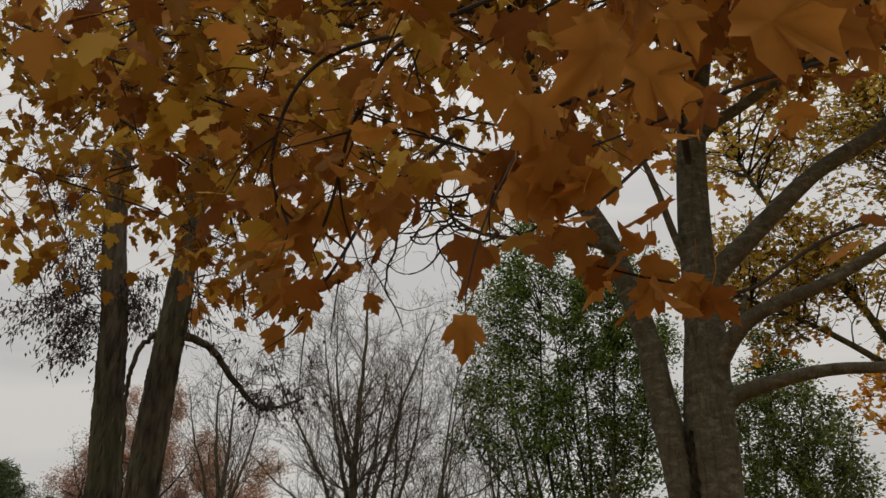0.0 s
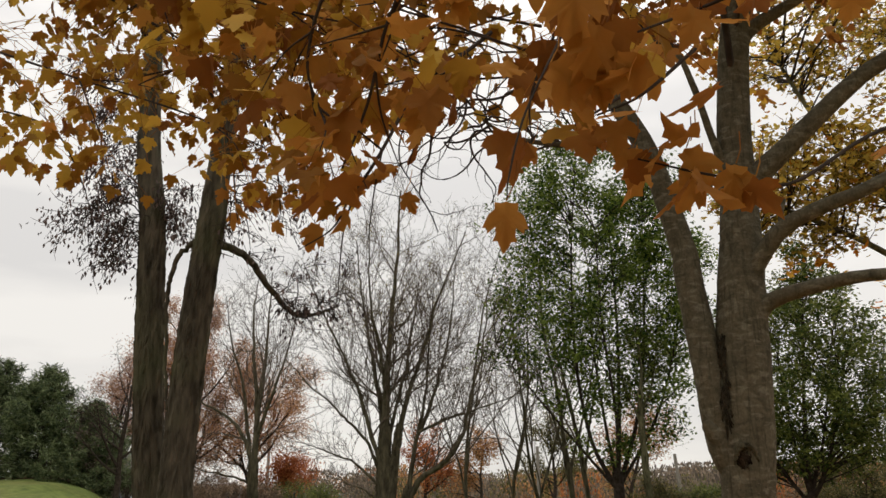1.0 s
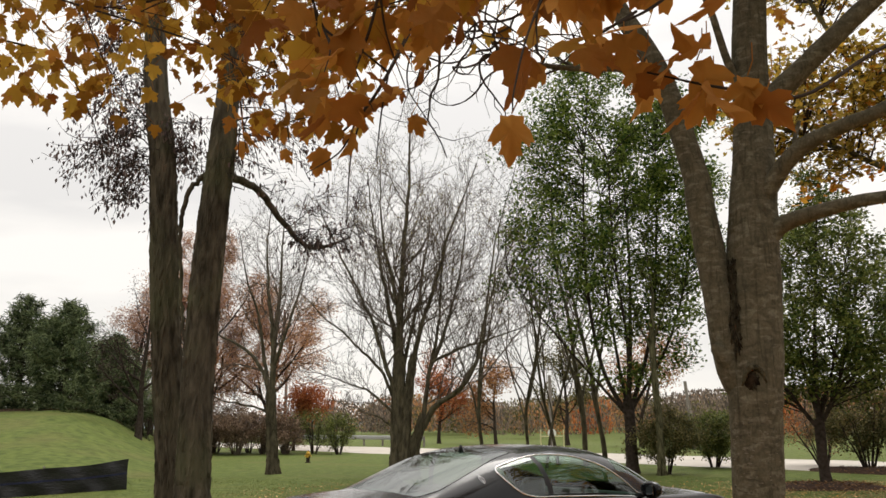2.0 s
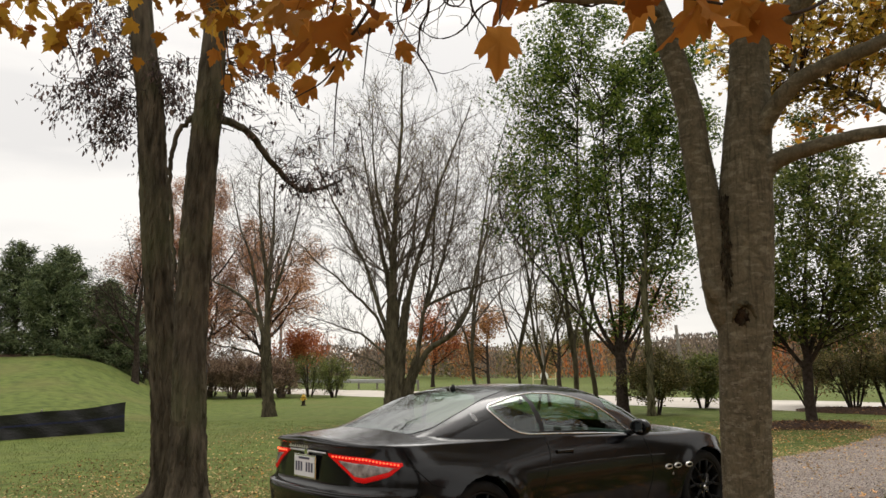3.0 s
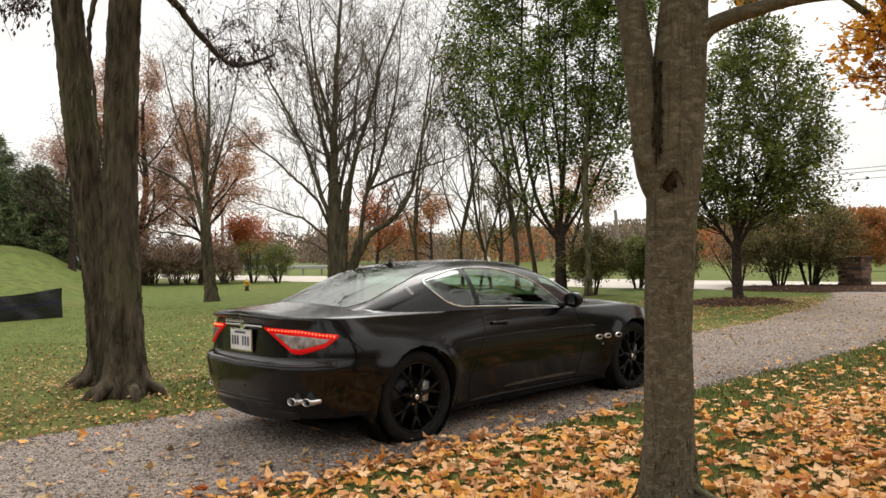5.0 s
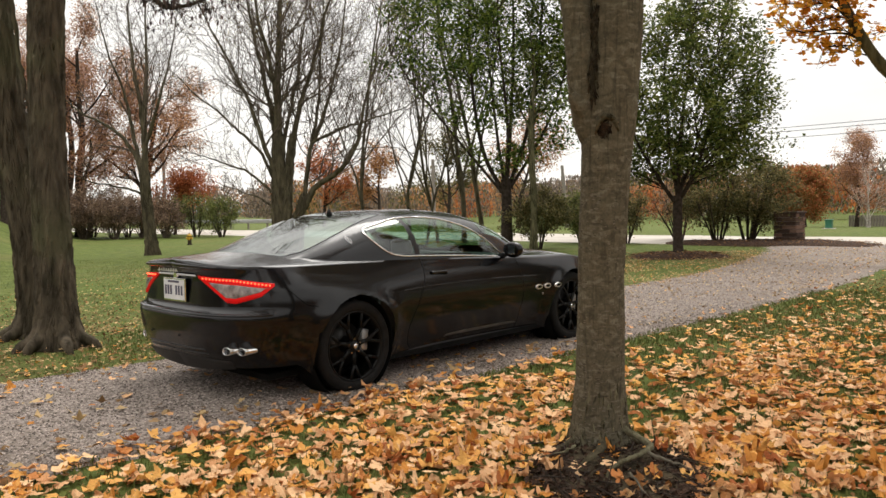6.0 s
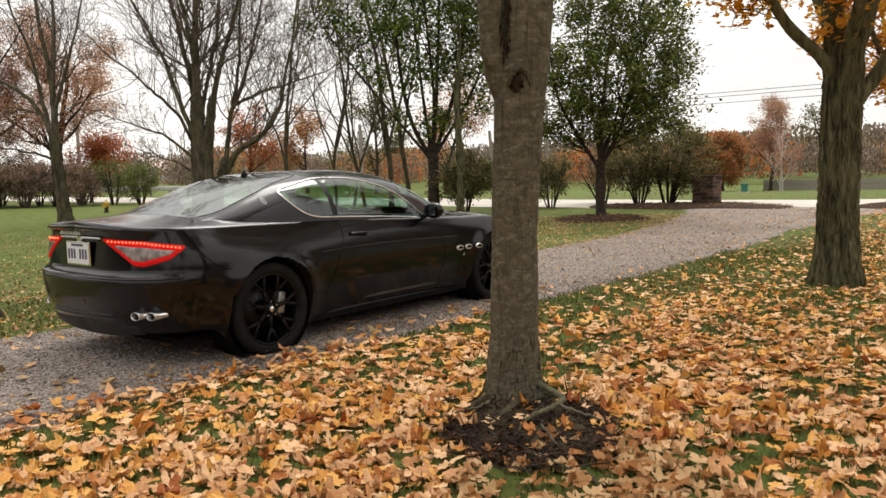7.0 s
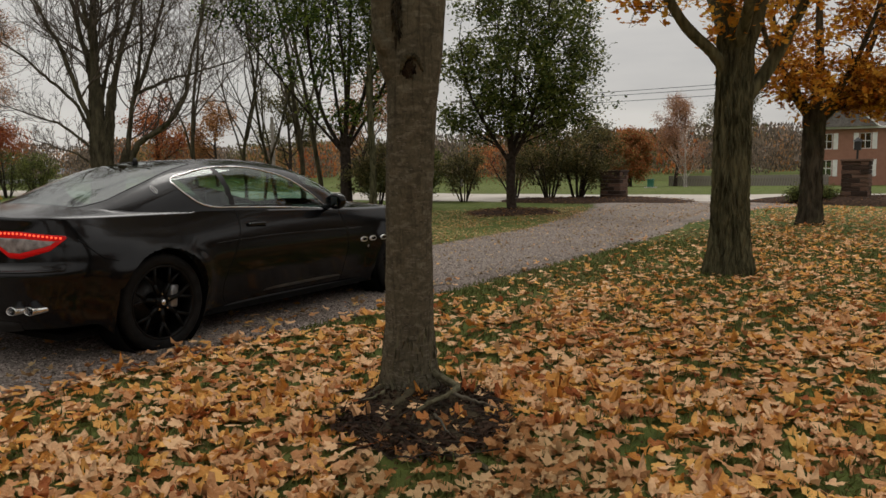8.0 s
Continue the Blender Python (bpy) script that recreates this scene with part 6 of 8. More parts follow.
    for name, pick, mat, label in (("roof", ~in_side & ~in_rear & ~in_front, PAINT, ""), ("window_pillar", pillar & (c[:, 1] < 0), TRIM, "black window pillar"), ("window_pillar", pillar & (c[:, 1] > 0), TRIM, "black window pillar"),
                                   ("quarter_window", in_side & ~pillar & (c[:, 0] < 0.80) & (c[:, 1] < 0), GLASS_SIDE, ""), ("door_window", in_side & ~pillar & (c[:, 0] > 0.74) & (c[:, 1] < 0), GLASS_SIDE, ""),
                                   ("quarter_window", in_side & ~pillar & (c[:, 0] < 0.80) & (c[:, 1] > 0), GLASS_SIDE, ""), ("door_window", in_side & ~pillar & (c[:, 0] > 0.74) & (c[:, 1] > 0), GLASS_SIDE, ""),
                                   ("rear_window", in_rear, GLASS_REAR, "sloping rear window glass"), ("windscreen", in_front, GLASS_SIDE, "")):
        vv, ff = kept(v, f[pick])
        mesh_part(name, vv, ff, mat, car, label, True)

    def line_on(name, pts, radius, mat, lift=0.002, cabin=False, both=True, steps=8, label="", parent=None):
        """A thin bead laid along the right flank through (x, z) points, and its mirror."""
        line = smooth_line([(px, 0, pz) for px, pz in pts], steps)
        line[:, 1] = (cab_side(line[:, 0], line[:, 2]) if cabin else car_side(line[:, 0], line[:, 2])) - lift
        for sign in (1, -1) if both else (1,):
            t = Tubes()
            t.add(line * np.array([1, sign, 1]), np.full(len(line), radius), 6)
            t.make(name, mat, parent or car, label)

    line_on("window_trim", SIDE_WINDOW + SIDE_WINDOW[:1], 0.0075, CHROME, 0.003, True, True, 6, "chrome window surround")
    t = Tubes()
    loop = [(-0.44, s) for s in np.linspace(-0.46, 0.46, 15)] + [(q, float(rear_half(q))) for q in np.linspace(-0.42, 0.61, 18)] + [(0.62, s) for s in np.linspace(0.50, -0.50, 13)] + [(q, -float(rear_half(q))) for q in np.linspace(0.61, -0.42, 18)]
    pts = []
    for px, py in loop + loop[:1]:
        b = CAB_BASE(px)
        h = np.linspace(0.02, 1, 300)
        yy = b * (1 - np.minimum(h, 0.9999) ** CAB_BOXY(px)) ** (1 / CAB_BOXY(px)) * (1 - 0.13 * h)
        hh = np.interp(-abs(py), -yy, h)
        pts.append((px, py, CAB_LOW(px) + (CAB_TOP(px) - CAB_LOW(px)) * hh - 0.001))
    t.add(pts, np.full(len(pts), 0.0045), 5)
    t.make("rear_window_seal", TRIM, car, "black rubber seal")

    # seams, handles, sill
    line_on("door_seam", [(0.79, 0.975), (0.76, 0.80), (0.66, 0.60), (0.60, 0.40), (0.66, 0.24), (0.9, 0.20), (1.6, 0.19), (2.05, 0.20), (2.12, 0.4), (2.10, 0.7), (2.03, 0.905)], 0.0035, DARK_HOLE, -0.001)
    line_on("bumper_seam", [(-0.62, 0.86), (-0.56, 0.80), (-0.48, 0.73), (-0.38, 0.70)], 0.0035, DARK_HOLE, -0.001)
    line_on("sill_strip", [(0.48, 0.185), (0.8, 0.215), (1.5, 0.215), (2.2, 0.205), (2.45, 0.20)], 0.016, TRIM, -0.006)
    line_on("flank_crease", [(0.5, 0.735), (0.9, 0.745), (1.6, 0.74), (2.3, 0.72)], 0.006, PAINT, -0.003)
    for sign in (1, -1):
        ysurf = float(car_side(0.95, 0.845))
        bm = bmesh.new()
        box(bm, (0.19, 0.02, 0.024), (0.95, sign * (ysurf - 0.012), 0.85), (0, 0, 0), 0.008)
        part("door_handle", bm, PAINT, car, "glossy black door handle", True)
        # a flat near-black plate painted as the shade behind the handle
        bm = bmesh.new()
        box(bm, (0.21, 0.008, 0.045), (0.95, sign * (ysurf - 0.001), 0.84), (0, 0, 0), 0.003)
        part("recess_shade", bm, DARK_HOLE, car)
        for vx in (2.34, 2.47, 2.60):
            ys = float(car_side(vx, 0.605))
            bm = bmesh.new()
            m = Matrix.Translation((vx, sign * (ys - 0.006), 0.605)) @ pose(0, 0, 0, 90, 0, 0) @ Matrix.Diagonal((0.054, 0.026, 1, 1))
            bmesh.ops.create_cone(bm, cap_ends=True, segments=24, radius1=1, radius2=0.9, depth=0.012, matrix=m)
            vent = part("fender_vent", bm, BRIGHT_TRIM, car, "chrome-rimmed oval fender vent")
            bm = bmesh.new()
            m = Matrix.Translation((vx, sign * (ys - 0.0085), 0.605)) @ pose(0, 0, 0, 90, 0, 0) @ Matrix.Diagonal((0.038, 0.013, 1, 1))
            bmesh.ops.create_cone(bm, cap_ends=True, segments=20, radius1=1, radius2=1, depth=0.012, matrix=m)
            part("vent_mesh", bm, DARK_HOLE, vent)
        ys = float(car_side(2.42, 0.53))
        bm = bmesh.new()
        bmesh.ops.create_uvsphere(bm, u_segments=16, v_segments=8, radius=0.014, matrix=Matrix.Translation((2.42, sign * ys, 0.53)) @ Matrix.Diagonal((1, 0.5, 1, 1)))
        part("side_repeater", bm, LAMP_CLEAR, car, "small clear side lamp", True)
        # door mirror
        bm = bmesh.new()
        bmesh.ops.create_uvsphere(bm, u_segments=20, v_segments=12, radius=1, matrix=pose(1.86, sign * -0.985, 0.995, 0, 0, sign * -12) @ Matrix.Diagonal((0.075, 0.115, 0.075, 1)))
        for vert in bm.verts:
            if vert.co.x < 1.815:
                vert.co.x = 1.815
        mirror = part("door_mirror", bm, PAINT, car, "glossy black door mirror", True)
        bm = bmesh.new()
        rod(bm, (1.90, sign * -0.80, 0.93), (1.87, sign * -0.95, 0.965), 0.028, 0.022)
        part("mirror_stalk", bm, TRIM, mirror, "", True)
        bm = bmesh.new()
        box(bm, (0.004, 0.13, 0.085), (1.812, sign * -0.985, 0.995), (0, 0, sign * -12), 0.001)
        part("mirror_glass", bm, MIRROR_DARK, mirror, "mirror glass")
        # emblem on the rear pillar: a plain ring with a bar
        ey, ez = float(cab_side(0.15, 1.155)), 1.155
        t = Tubes()
        ang = np.linspace(0, 2 * np.pi, 21)
        ring_x, ring_z = 0.15 + 0.016 * np.cos(ang), ez + 0.026 * np.sin(ang)
        t.add(np.column_stack([ring_x, sign * (cab_side(ring_x, ring_z) - 0.002), ring_z]), np.full(21, 0.0013), 5)
        bar_z = np.linspace(ez - 0.03, ez + 0.03, 5)
        t.add(np.column_stack([np.full(5, 0.15), sign * (cab_side(np.full(5, 0.15), bar_z) - 0.002), bar_z]), np.full(5, 0.0018), 5)
        t.make("emblem", BRIGHT_TRIM, car, "small oval chrome emblem")

    # tail: lamps, chrome bar, plate, bumper ledge, exhausts, diffuser
    def tail_point(av, zv, lift):
        px, py = car_outline(av, zv)
        e = 1e-3
        qx, qy = car_outline(av + e, zv)
        tx, ty = qx - px, qy - py
        n = np.hypot(tx, ty) + 1e-12
        return px + lift * ty / n, py - lift * tx / n

    def patch(low, high, a0, a1, nu, nv, lift, thick):
        uu, vv = np.meshgrid(np.linspace(0, 1, nu), np.linspace(0, 1, nv), indexing="ij")
        av = a0 + (a1 - a0) * uu
        zv = low(uu) + (high(uu) - low(uu)) * vv
        edge = np.minimum(np.minimum(uu, 1 - uu) * nu, np.minimum(vv, 1 - vv) * nv)
        px, py = tail_point(av, zv, lift + thick * np.clip(edge, 0, 1))
        vtx = np.column_stack([px.ravel(), py.ravel(), zv.ravel()])
        j = (np.arange(nu - 1)[:, None] * nv + np.arange(nv - 1)[None, :]).ravel()
        return vtx, np.column_stack([j, j + 1, j + nv + 1, j + nv])

    lamp_high = keyed([(0, 0.938), (0.5, 0.927), (1, 0.886)])
    lamp_low = keyed([(0, 0.930), (0.36, 0.752), (0.48, 0.746), (0.8, 0.795), (1, 0.872)])
    A0, A1 = 0.115, 0.735
    for sign in (1, -1):
        vtx, fcs = patch(lamp_low, lamp_high, A0, A1, 50, 14, -0.004, 0.014)
        if sign < 0:
            vtx, fcs = mirrored(vtx, fcs)
        lamp = mesh_part("tail_lamp", vtx, fcs, LAMP_GLOW, car, "lit red tail lamp with a clear lower lens", True)
        clear_high = lambda q: lamp_high(0.14 + 0.78 * q) - 0.040
        clear_low = lambda q: np.minimum(lamp_low(0.14 + 0.78 * q) + 0.034, clear_high(q) - 0.002)
        vtx, fcs = patch(clear_low, clear_high, A0 + 0.14 * (A1 - A0), A0 + 0.92 * (A1 - A0), 40, 10, 0.006, 0.007)
        if sign < 0:
            vtx, fcs = mirrored(vtx, fcs)
        mesh_part("clear_lens", vtx, fcs, LAMP_CLEAR, lamp, "smoky clear lens", True)
        for q in np.linspace(0.08, 0.93, 20):
            av, zv = A0 + q * (A1 - A0), float(lamp_high(q)) - 0.017
            px, py = tail_point(np.float64(av), np.float64(zv), 0.011)
            bm = bmesh.new()
            bmesh.ops.create_icosphere(bm, subdivisions=1, radius=0.0075, matrix=Matrix.Translation((float(px), sign * float(py), zv)))
            part("led", bm, LAMP_LED, lamp)
    vtx, fcs = patch(keyed([(0, 0.930), (1, 0.930)]), keyed([(0, 0.948), (1, 0.944)]), 0.0, 0.112, 12, 4, 0.010, 0.012)
    vm, fm = mirrored(vtx, fcs)
    mesh_part("chrome_bar", np.vstack([vtx, vm]), np.vstack([fcs, fm + len(vtx)]), BRIGHT_TRIM, car, "chrome bar over the plate", True)
    # plain chrome strokes where the maker's script stands
    rng = np.random.default_rng(7)
    script = part("script_badge", box(bmesh.new(), (0.004, 0.30, 0.006), (-0.985, 0.10, 0.963), (0, 0, 0), 0.001), BRIGHT_TRIM, car, "chrome script strokes")
    for q in range(8):
        part("stroke", box(bmesh.new(), (0.005, 0.014, 0.020 + 0.008 * rng.random()), (-0.986, -0.03 + 0.036 * q, 0.968), (20, 0, 0), 0.001), BRIGHT_TRIM, script)
    bm = bmesh.new()
    bmesh.ops.create_cone(bm, cap_ends=True, segments=20, radius1=0.03, radius2=0.024, depth=0.012, matrix=pose(-0.972, 0, 0.925, 0, -90, 0))
    part("lid_emblem", bm, CHROME, car, "round chrome emblem")
    plate = part("number_plate", box(bmesh.new(), (0.012, 0.325, 0.172), (-0.983, 0.0, 0.825), (0, 0, 0), 0.004), CHROME, car, "white plate in a chrome frame")
    part("plate_face", box(bmesh.new(), (0.004, 0.300, 0.148), (-0.990, 0.0, 0.825), (0, 0, 0), 0.001), PLATE_WHITE, plate)
    for q in range(7):
        if q != 3:
            part("plate_bar", box(bmesh.new(), (0.002, 0.024, 0.070), (-0.993, 0.117 - 0.039 * q, 0.822)), PLATE_INK, plate)
    part("plate_band", box(bmesh.new(), (0.002, 0.16, 0.016), (-0.993, 0.0, 0.885)), PLATE_INK, plate)
    vtx, fcs = patch(keyed([(0, 0.664), (1, 0.664)]), keyed([(0, 0.684), (1, 0.680)]), 0.0, 0.72, 40, 4, 0.002, 0.006)
    vm, fm = mirrored(vtx, fcs)
    mesh_part("bumper_ledge", np.vstack([vtx, vm]), np.vstack([fcs, fm + len(vtx)]), PAINT, car, "", True)
    for zz, a_end in ((0.415, 0.20), (0.385, 0.22)):
        vtx, fcs = patch(keyed([(0, zz - 0.006), (1, zz - 0.006)]), keyed([(0, zz + 0.006), (1, zz + 0.006)]), 0.0, a_end, 14, 4, 0.001, 0.007)
        vm, fm = mirrored(vtx, fcs)
        mesh_part("bumper_groove", np.vstack([vtx, vm]), np.vstack([fcs, fm + len(vtx)]), TRIM, car, "", True)
    vtx, fcs = patch(keyed([(0, 0.235), (1, 0.275)]), keyed([(0, 0.355), (1, 0.335)]), 0.0, 0.40, 24, 6, 0.002, 0.008)
    vm, fm = mirrored(vtx, fcs)
    mesh_part("diffuser", np.vstack([vtx, vm]), np.vstack([fcs, fm + len(vtx)]), TRIM, car, "matt black rear diffuser", True)
    vtx, fcs = patch(keyed([(0, 0.992), (1, 0.985)]), keyed([(0, 1.030), (1, 1.006)]), 0.0, 0.34, 30, 6, 0.004, 0.012)
    vm, fm = mirrored(vtx, fcs)
    mesh_part("boot_spoiler", np.vstack([vtx, vm]), np.vstack([fcs, fm + len(vtx)]), PAINT, car, "black lip on the boot lid", True)
    for yy in (-0.640, -0.742, 0.640, 0.742):
        rng_turn = 8 if yy < 0 else -8
        ex = (-0.885 if abs(yy) < 0.7 else -0.83) + (0.05 if yy > 0 else 0)
        bm = bmesh.new()
        m = pose(ex, yy, 0.425, 0, -90, rng_turn) @ Matrix.Diagonal((0.8, 1.25, 1, 1))
        outer, inner = 0.036, 0.031
        ang = [2 * math.pi * q / 28 for q in range(28)]
        loops = [[bm.verts.new(m @ Vector((r * math.cos(w), r * math.sin(w), d))) for w in ang] for r, d in ((outer, -0.12), (outer, 0.075), (outer - 0.003, 0.08), (inner, 0.075), (inner, -0.05))]
        for l1, l2 in zip(loops, loops[1:]):
            for q in range(28):
                bm.faces.new((l1[q], l1[(q + 1) % 28], l2[(q + 1) % 28], l2[q]))
        tip = part("exhaust_tip", bm, CHROME, car, "oval chrome exhaust tip", True)
        bm = bmesh.new()
        bmesh.ops.create_circle(bm, cap_ends=True, segments=24, radius=0.032, matrix=m @ Matrix.Translation((0, 0, -0.01)))
        part("exhaust_bore", bm, DARK_HOLE, tip)
    for yy in (-0.12, 0.3):
        bm = bmesh.new()
        bmesh.ops.create_cone(bm, cap_ends=True, segments=12, radius1=0.010, radius2=0.008, depth=0.006, matrix=pose(float(CAR_REAR(0.50)) - 0.001, yy, 0.5, 0, -90, 0))
        part("parking_sensor", bm, TRIM, car)
    # roof fin
    bm = bmesh.new()
    bmesh.ops.create_cone(bm, cap_ends=True, segments=12, radius1=1, radius2=0.35, depth=1, matrix=Matrix.Translation((0.50, 0, 1.375)) @ Matrix.Diagonal((0.035, 0.009, 0.05, 1)))
    part("roof_fin", bm, TRIM, car, "small black roof aerial", True)
    # headlamps
    for sign in (1, -1):
        bm = bmesh.new()
        bmesh.ops.create_uvsphere(bm, u_segments=20, v_segments=12, radius=1, matrix=pose(3.50, sign * -0.60, 0.70, 0, 18, sign * 25) @ Matrix.Diagonal((0.17, 0.10, 0.05, 1)))
        part("headlamp", bm, LAMP_CLEAR, car, "clear headlamp", True)

    # wheels
    def lathe(profile, sides=48):
        bm = bmesh.new()
        loops = []
        for r, d in profile:
            loops.append([bm.verts.new((r * math.cos(2 * math.pi * q / sides), d, r * math.sin(2 * math.pi * q / sides))) for q in range(sides)])
        for l1, l2 in zip(loops, loops[1:]):
            for q in range(sides):
                bm.faces.new((l1[q], l2[q], l2[(q + 1) % sides], l1[(q + 1) % sides]))
        return bm

    for axle, steer in ((AXLE_R, 0), (AXLE_F, 0)):
        for sign in (1, -1):
            wheel = new("wheel")
            hang(wheel, car)
            wheel.matrix_basis = pose(axle, sign * -0.785, WHEEL_Z, 0, 0, (0 if sign > 0 else 180) + steer)
            tagged(wheel, "black multi-spoke alloy wheel")
            tyre = lathe([(0.262, 0.10), (0.27, -0.115), (0.29, -0.128), (0.325, -0.130), (0.345, -0.118), (0.353, -0.09), (0.354, -0.03), (0.349, -0.028), (0.349, -0.02), (0.354, -0.018), (0.354, 0.03), (0.353, 0.09), (0.34, 0.12), (0.262, 0.12)])
            part("tyre", tyre, RUBBER, wheel, "low-profile black tyre", True)
            rim = lathe([(0.272, -0.112), (0.268, -0.120), (0.256, -0.116), (0.250, -0.09), (0.240, 0.09), (0.262, 0.10)])
            rim_ob = part("rim", rim, RIM_BLACK, wheel, "", True)
            part("brake_disc", lathe([(0.0, 0.02), (0.17, 0.02), (0.17, 0.045), (0.0, 0.045)], 36), STEEL_DARK, wheel, "", True)
            bm = bmesh.new()
            box(bm, (0.07, 0.07, 0.17), (0.155, -0.01, 0.02), (0, 8, 0), 0.015)
            part("brake_caliper", bm, METAL_GREY, wheel, "silver brake caliper", True)
            for q in range(7):
                w = 2 * math.pi * q / 7 + 0.2
                bm = bmesh.new()
                rod(bm, (0.045 * math.cos(w), -0.085, 0.045 * math.sin(w)), (0.15 * math.cos(w), -0.095, 0.15 * math.sin(w)), 0.022, 0.016, 8)
                for side in (-0.19, 0.19):
                    rod(bm, (0.14 * math.cos(w), -0.094, 0.14 * math.sin(w)), (0.256 * math.cos(w + side), -0.108, 0.256 * math.sin(w + side)), 0.015, 0.012, 8)
                part("spoke", bm, RIM_BLACK, rim_ob, "", True)
            part("hub_cap", lathe([(0.0, -0.118), (0.024, -0.116), (0.031, -0.105), (0.05, -0.10), (0.06, -0.08), (0.07, 0.0)], 24), RIM_BLACK, rim_ob, "", True)
            part("hub_emblem", lathe([(0.0, -0.1225), (0.022, -0.1215), (0.023, -0.117)], 20), CHROME, rim_ob, "silver centre cap", True)
            for q in range(5):
                w = 2 * math.pi * q / 5 + 0.35
                bm = bmesh.new()
                rod(bm, (0.057 * math.cos(w), -0.085, 0.057 * math.sin(w)), (0.057 * math.cos(w), -0.106, 0.057 * math.sin(w)), 0.0085, 0.007, 8)
                part("wheel_nut", bm, CHROME, rim_ob)
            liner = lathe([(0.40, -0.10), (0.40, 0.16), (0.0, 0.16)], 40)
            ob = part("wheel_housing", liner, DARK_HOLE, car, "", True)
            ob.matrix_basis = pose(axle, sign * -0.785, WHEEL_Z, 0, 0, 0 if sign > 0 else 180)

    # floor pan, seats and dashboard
    # near-black floor: the shade under the car is put into its colour
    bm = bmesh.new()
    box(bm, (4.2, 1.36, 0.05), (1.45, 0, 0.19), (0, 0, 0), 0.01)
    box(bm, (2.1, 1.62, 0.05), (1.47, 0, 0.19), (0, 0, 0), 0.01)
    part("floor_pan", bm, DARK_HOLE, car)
    bm = bmesh.new()
    box(bm, (0.62, 1.25, 0.04), (-0.08, 0, 0.985), (0, 0, 0), 0.015)
    box(bm, (0.05, 1.30, 0.45), (0.20, 0, 0.76), (0, -14, 0), 0.015)
    part("parcel_shelf", bm, TRIM, car, "dark parcel shelf")
    for sign in (1, -1):
        bm = bmesh.new()
        box(bm, (1.75, 0.05, 0.62), (1.25, sign * 0.79, 0.58), (0, 0, 0), 0.02)
        part("door_card", bm, SEAT_LEATHER, car, "dark door lining", True)
    for sx, sy in ((1.30, -0.38), (1.30, 0.38), (0.50, -0.34), (0.50, 0.34)):
        bm = bmesh.new()
        front = sx > 1
        box(bm, (0.50, 0.48, 0.16), (sx + 0.1, sy, 0.46), (0, -8, 0), 0.05)
        box(bm, (0.14, 0.48, 0.52 if front else 0.42), (sx - 0.20, sy, 0.74 if front else 0.68), (0, -18, 0), 0.05)
        if front:
            box(bm, (0.08, 0.22, 0.13), (sx - 0.29, sy, 1.05), (0, -12, 0), 0.035)
        part("seat", bm, SEAT_LEATHER, car, "dark leather seat", True)
    bm = bmesh.new()
    box(bm, (0.42, 1.45, 0.22), (2.05, 0, 0.82), (0, 10, 0), 0.06)
    part("dashboard", bm, TRIM, car, "", True)


CAR_TURN = 45.9
CAR_AT = (-0.074 - 0.925 * math.sin(radians(CAR_TURN)), 6.09 + 0.925 * math.cos(radians(CAR_TURN)), 0.012)
SIDE_WINDOW = [(0.3, 1.205), (0.354, 1.13), (0.462, 1.045), (0.606, 1.005), (0.85, 0.992), (1.3, 0.968), (1.7, 0.942), (1.93, 0.925), (1.86, 0.985), (1.72, 1.09), (1.5, 1.21), (1.22, 1.29), (0.95, 1.318), (0.678, 1.308), (0.462, 1.268), (0.336, 1.238)]
build_car()


# ---- far trees, shrubs and woods ----
def shrub(name, label, seed, at, size, bark, leaf, count, leaf_size, stems=9, group="shrubs"):
    rng = np.random.default_rng(seed)
    made = []
    for k in range(stems):
        w, out = 2.4 * k + rng.uniform(-0.4, 0.4), size * rng.uniform(0.08, 0.48)
        tall = size * rng.uniform(0.7, 0.98) * (1 - 0.25 * out / size)
        c, s = math.cos(w), math.sin(w)
        made.append(("stem", [(0.10 * c, 0.10 * s, -0.08), (0.12 * c + out * 0.25 * c, 0.12 * s + out * 0.25 * s, tall * 0.3), (out * 0.7 * c, out * 0.7 * s, tall * 0.65), (out * c, out * s, tall)], 0.012 * size + 0.006, 0.005))
    z = float(height(at[0], at[1]))
    wide, lean = rng.uniform(0.46, 0.56), rng.normal(0, 0.08, 2) * size
    return crown_tree(name, label, seed, (at[0], at[1], z), made, [lambda g: in_ball(g, (lean[0], lean[1], size * 0.62), (wide * size, wide * size, 0.40 * size), int(22 + 16 * size)), lambda g: in_ball(g, (-lean[0] * 2, lean[1], size * 0.35), (0.42 * size, 0.42 * size, 0.22 * size), 10)],
                      bark, [(leaf, count, leaf_size, 0.07 * size ** 0.5, SMALL, 1.0)], bark, group, 0.4, 4, "shrub")


shrub("shrub", "dense olive-green rounded shrub", 101, (4.05, 25.5), 2.0, TWIG, LEAF_SHRUB, 9000, 0.09)
shrub("shrub", "low yellow-green shrub near the road", 102, (6.2, 29.0), 1.9, TWIG, LEAF_GREEN, 7500, 0.10)
shrub("shrub", "thin russet shrub with bare stems", 103, (9.7, 28.6), 2.2, TWIG, LEAF_BROWN, 2600, 0.08)
shrub("shrub", "leggy olive shrub beside the brick pillar", 104, (10.3, 26.4), 2.6, TWIG, LEAF_SHRUB, 8500, 0.09)
shrub("shrub", "tall olive shrub with bare lower stems", 105, (11.3, 26.3), 3.0, TWIG, LEAF_SHRUB, 12000, 0.09, 12)
shrub("shrub", "small olive shrub before the road", 106, (7.4, 27.3), 1.8, TWIG, LEAF_SHRUB, 4600, 0.09)
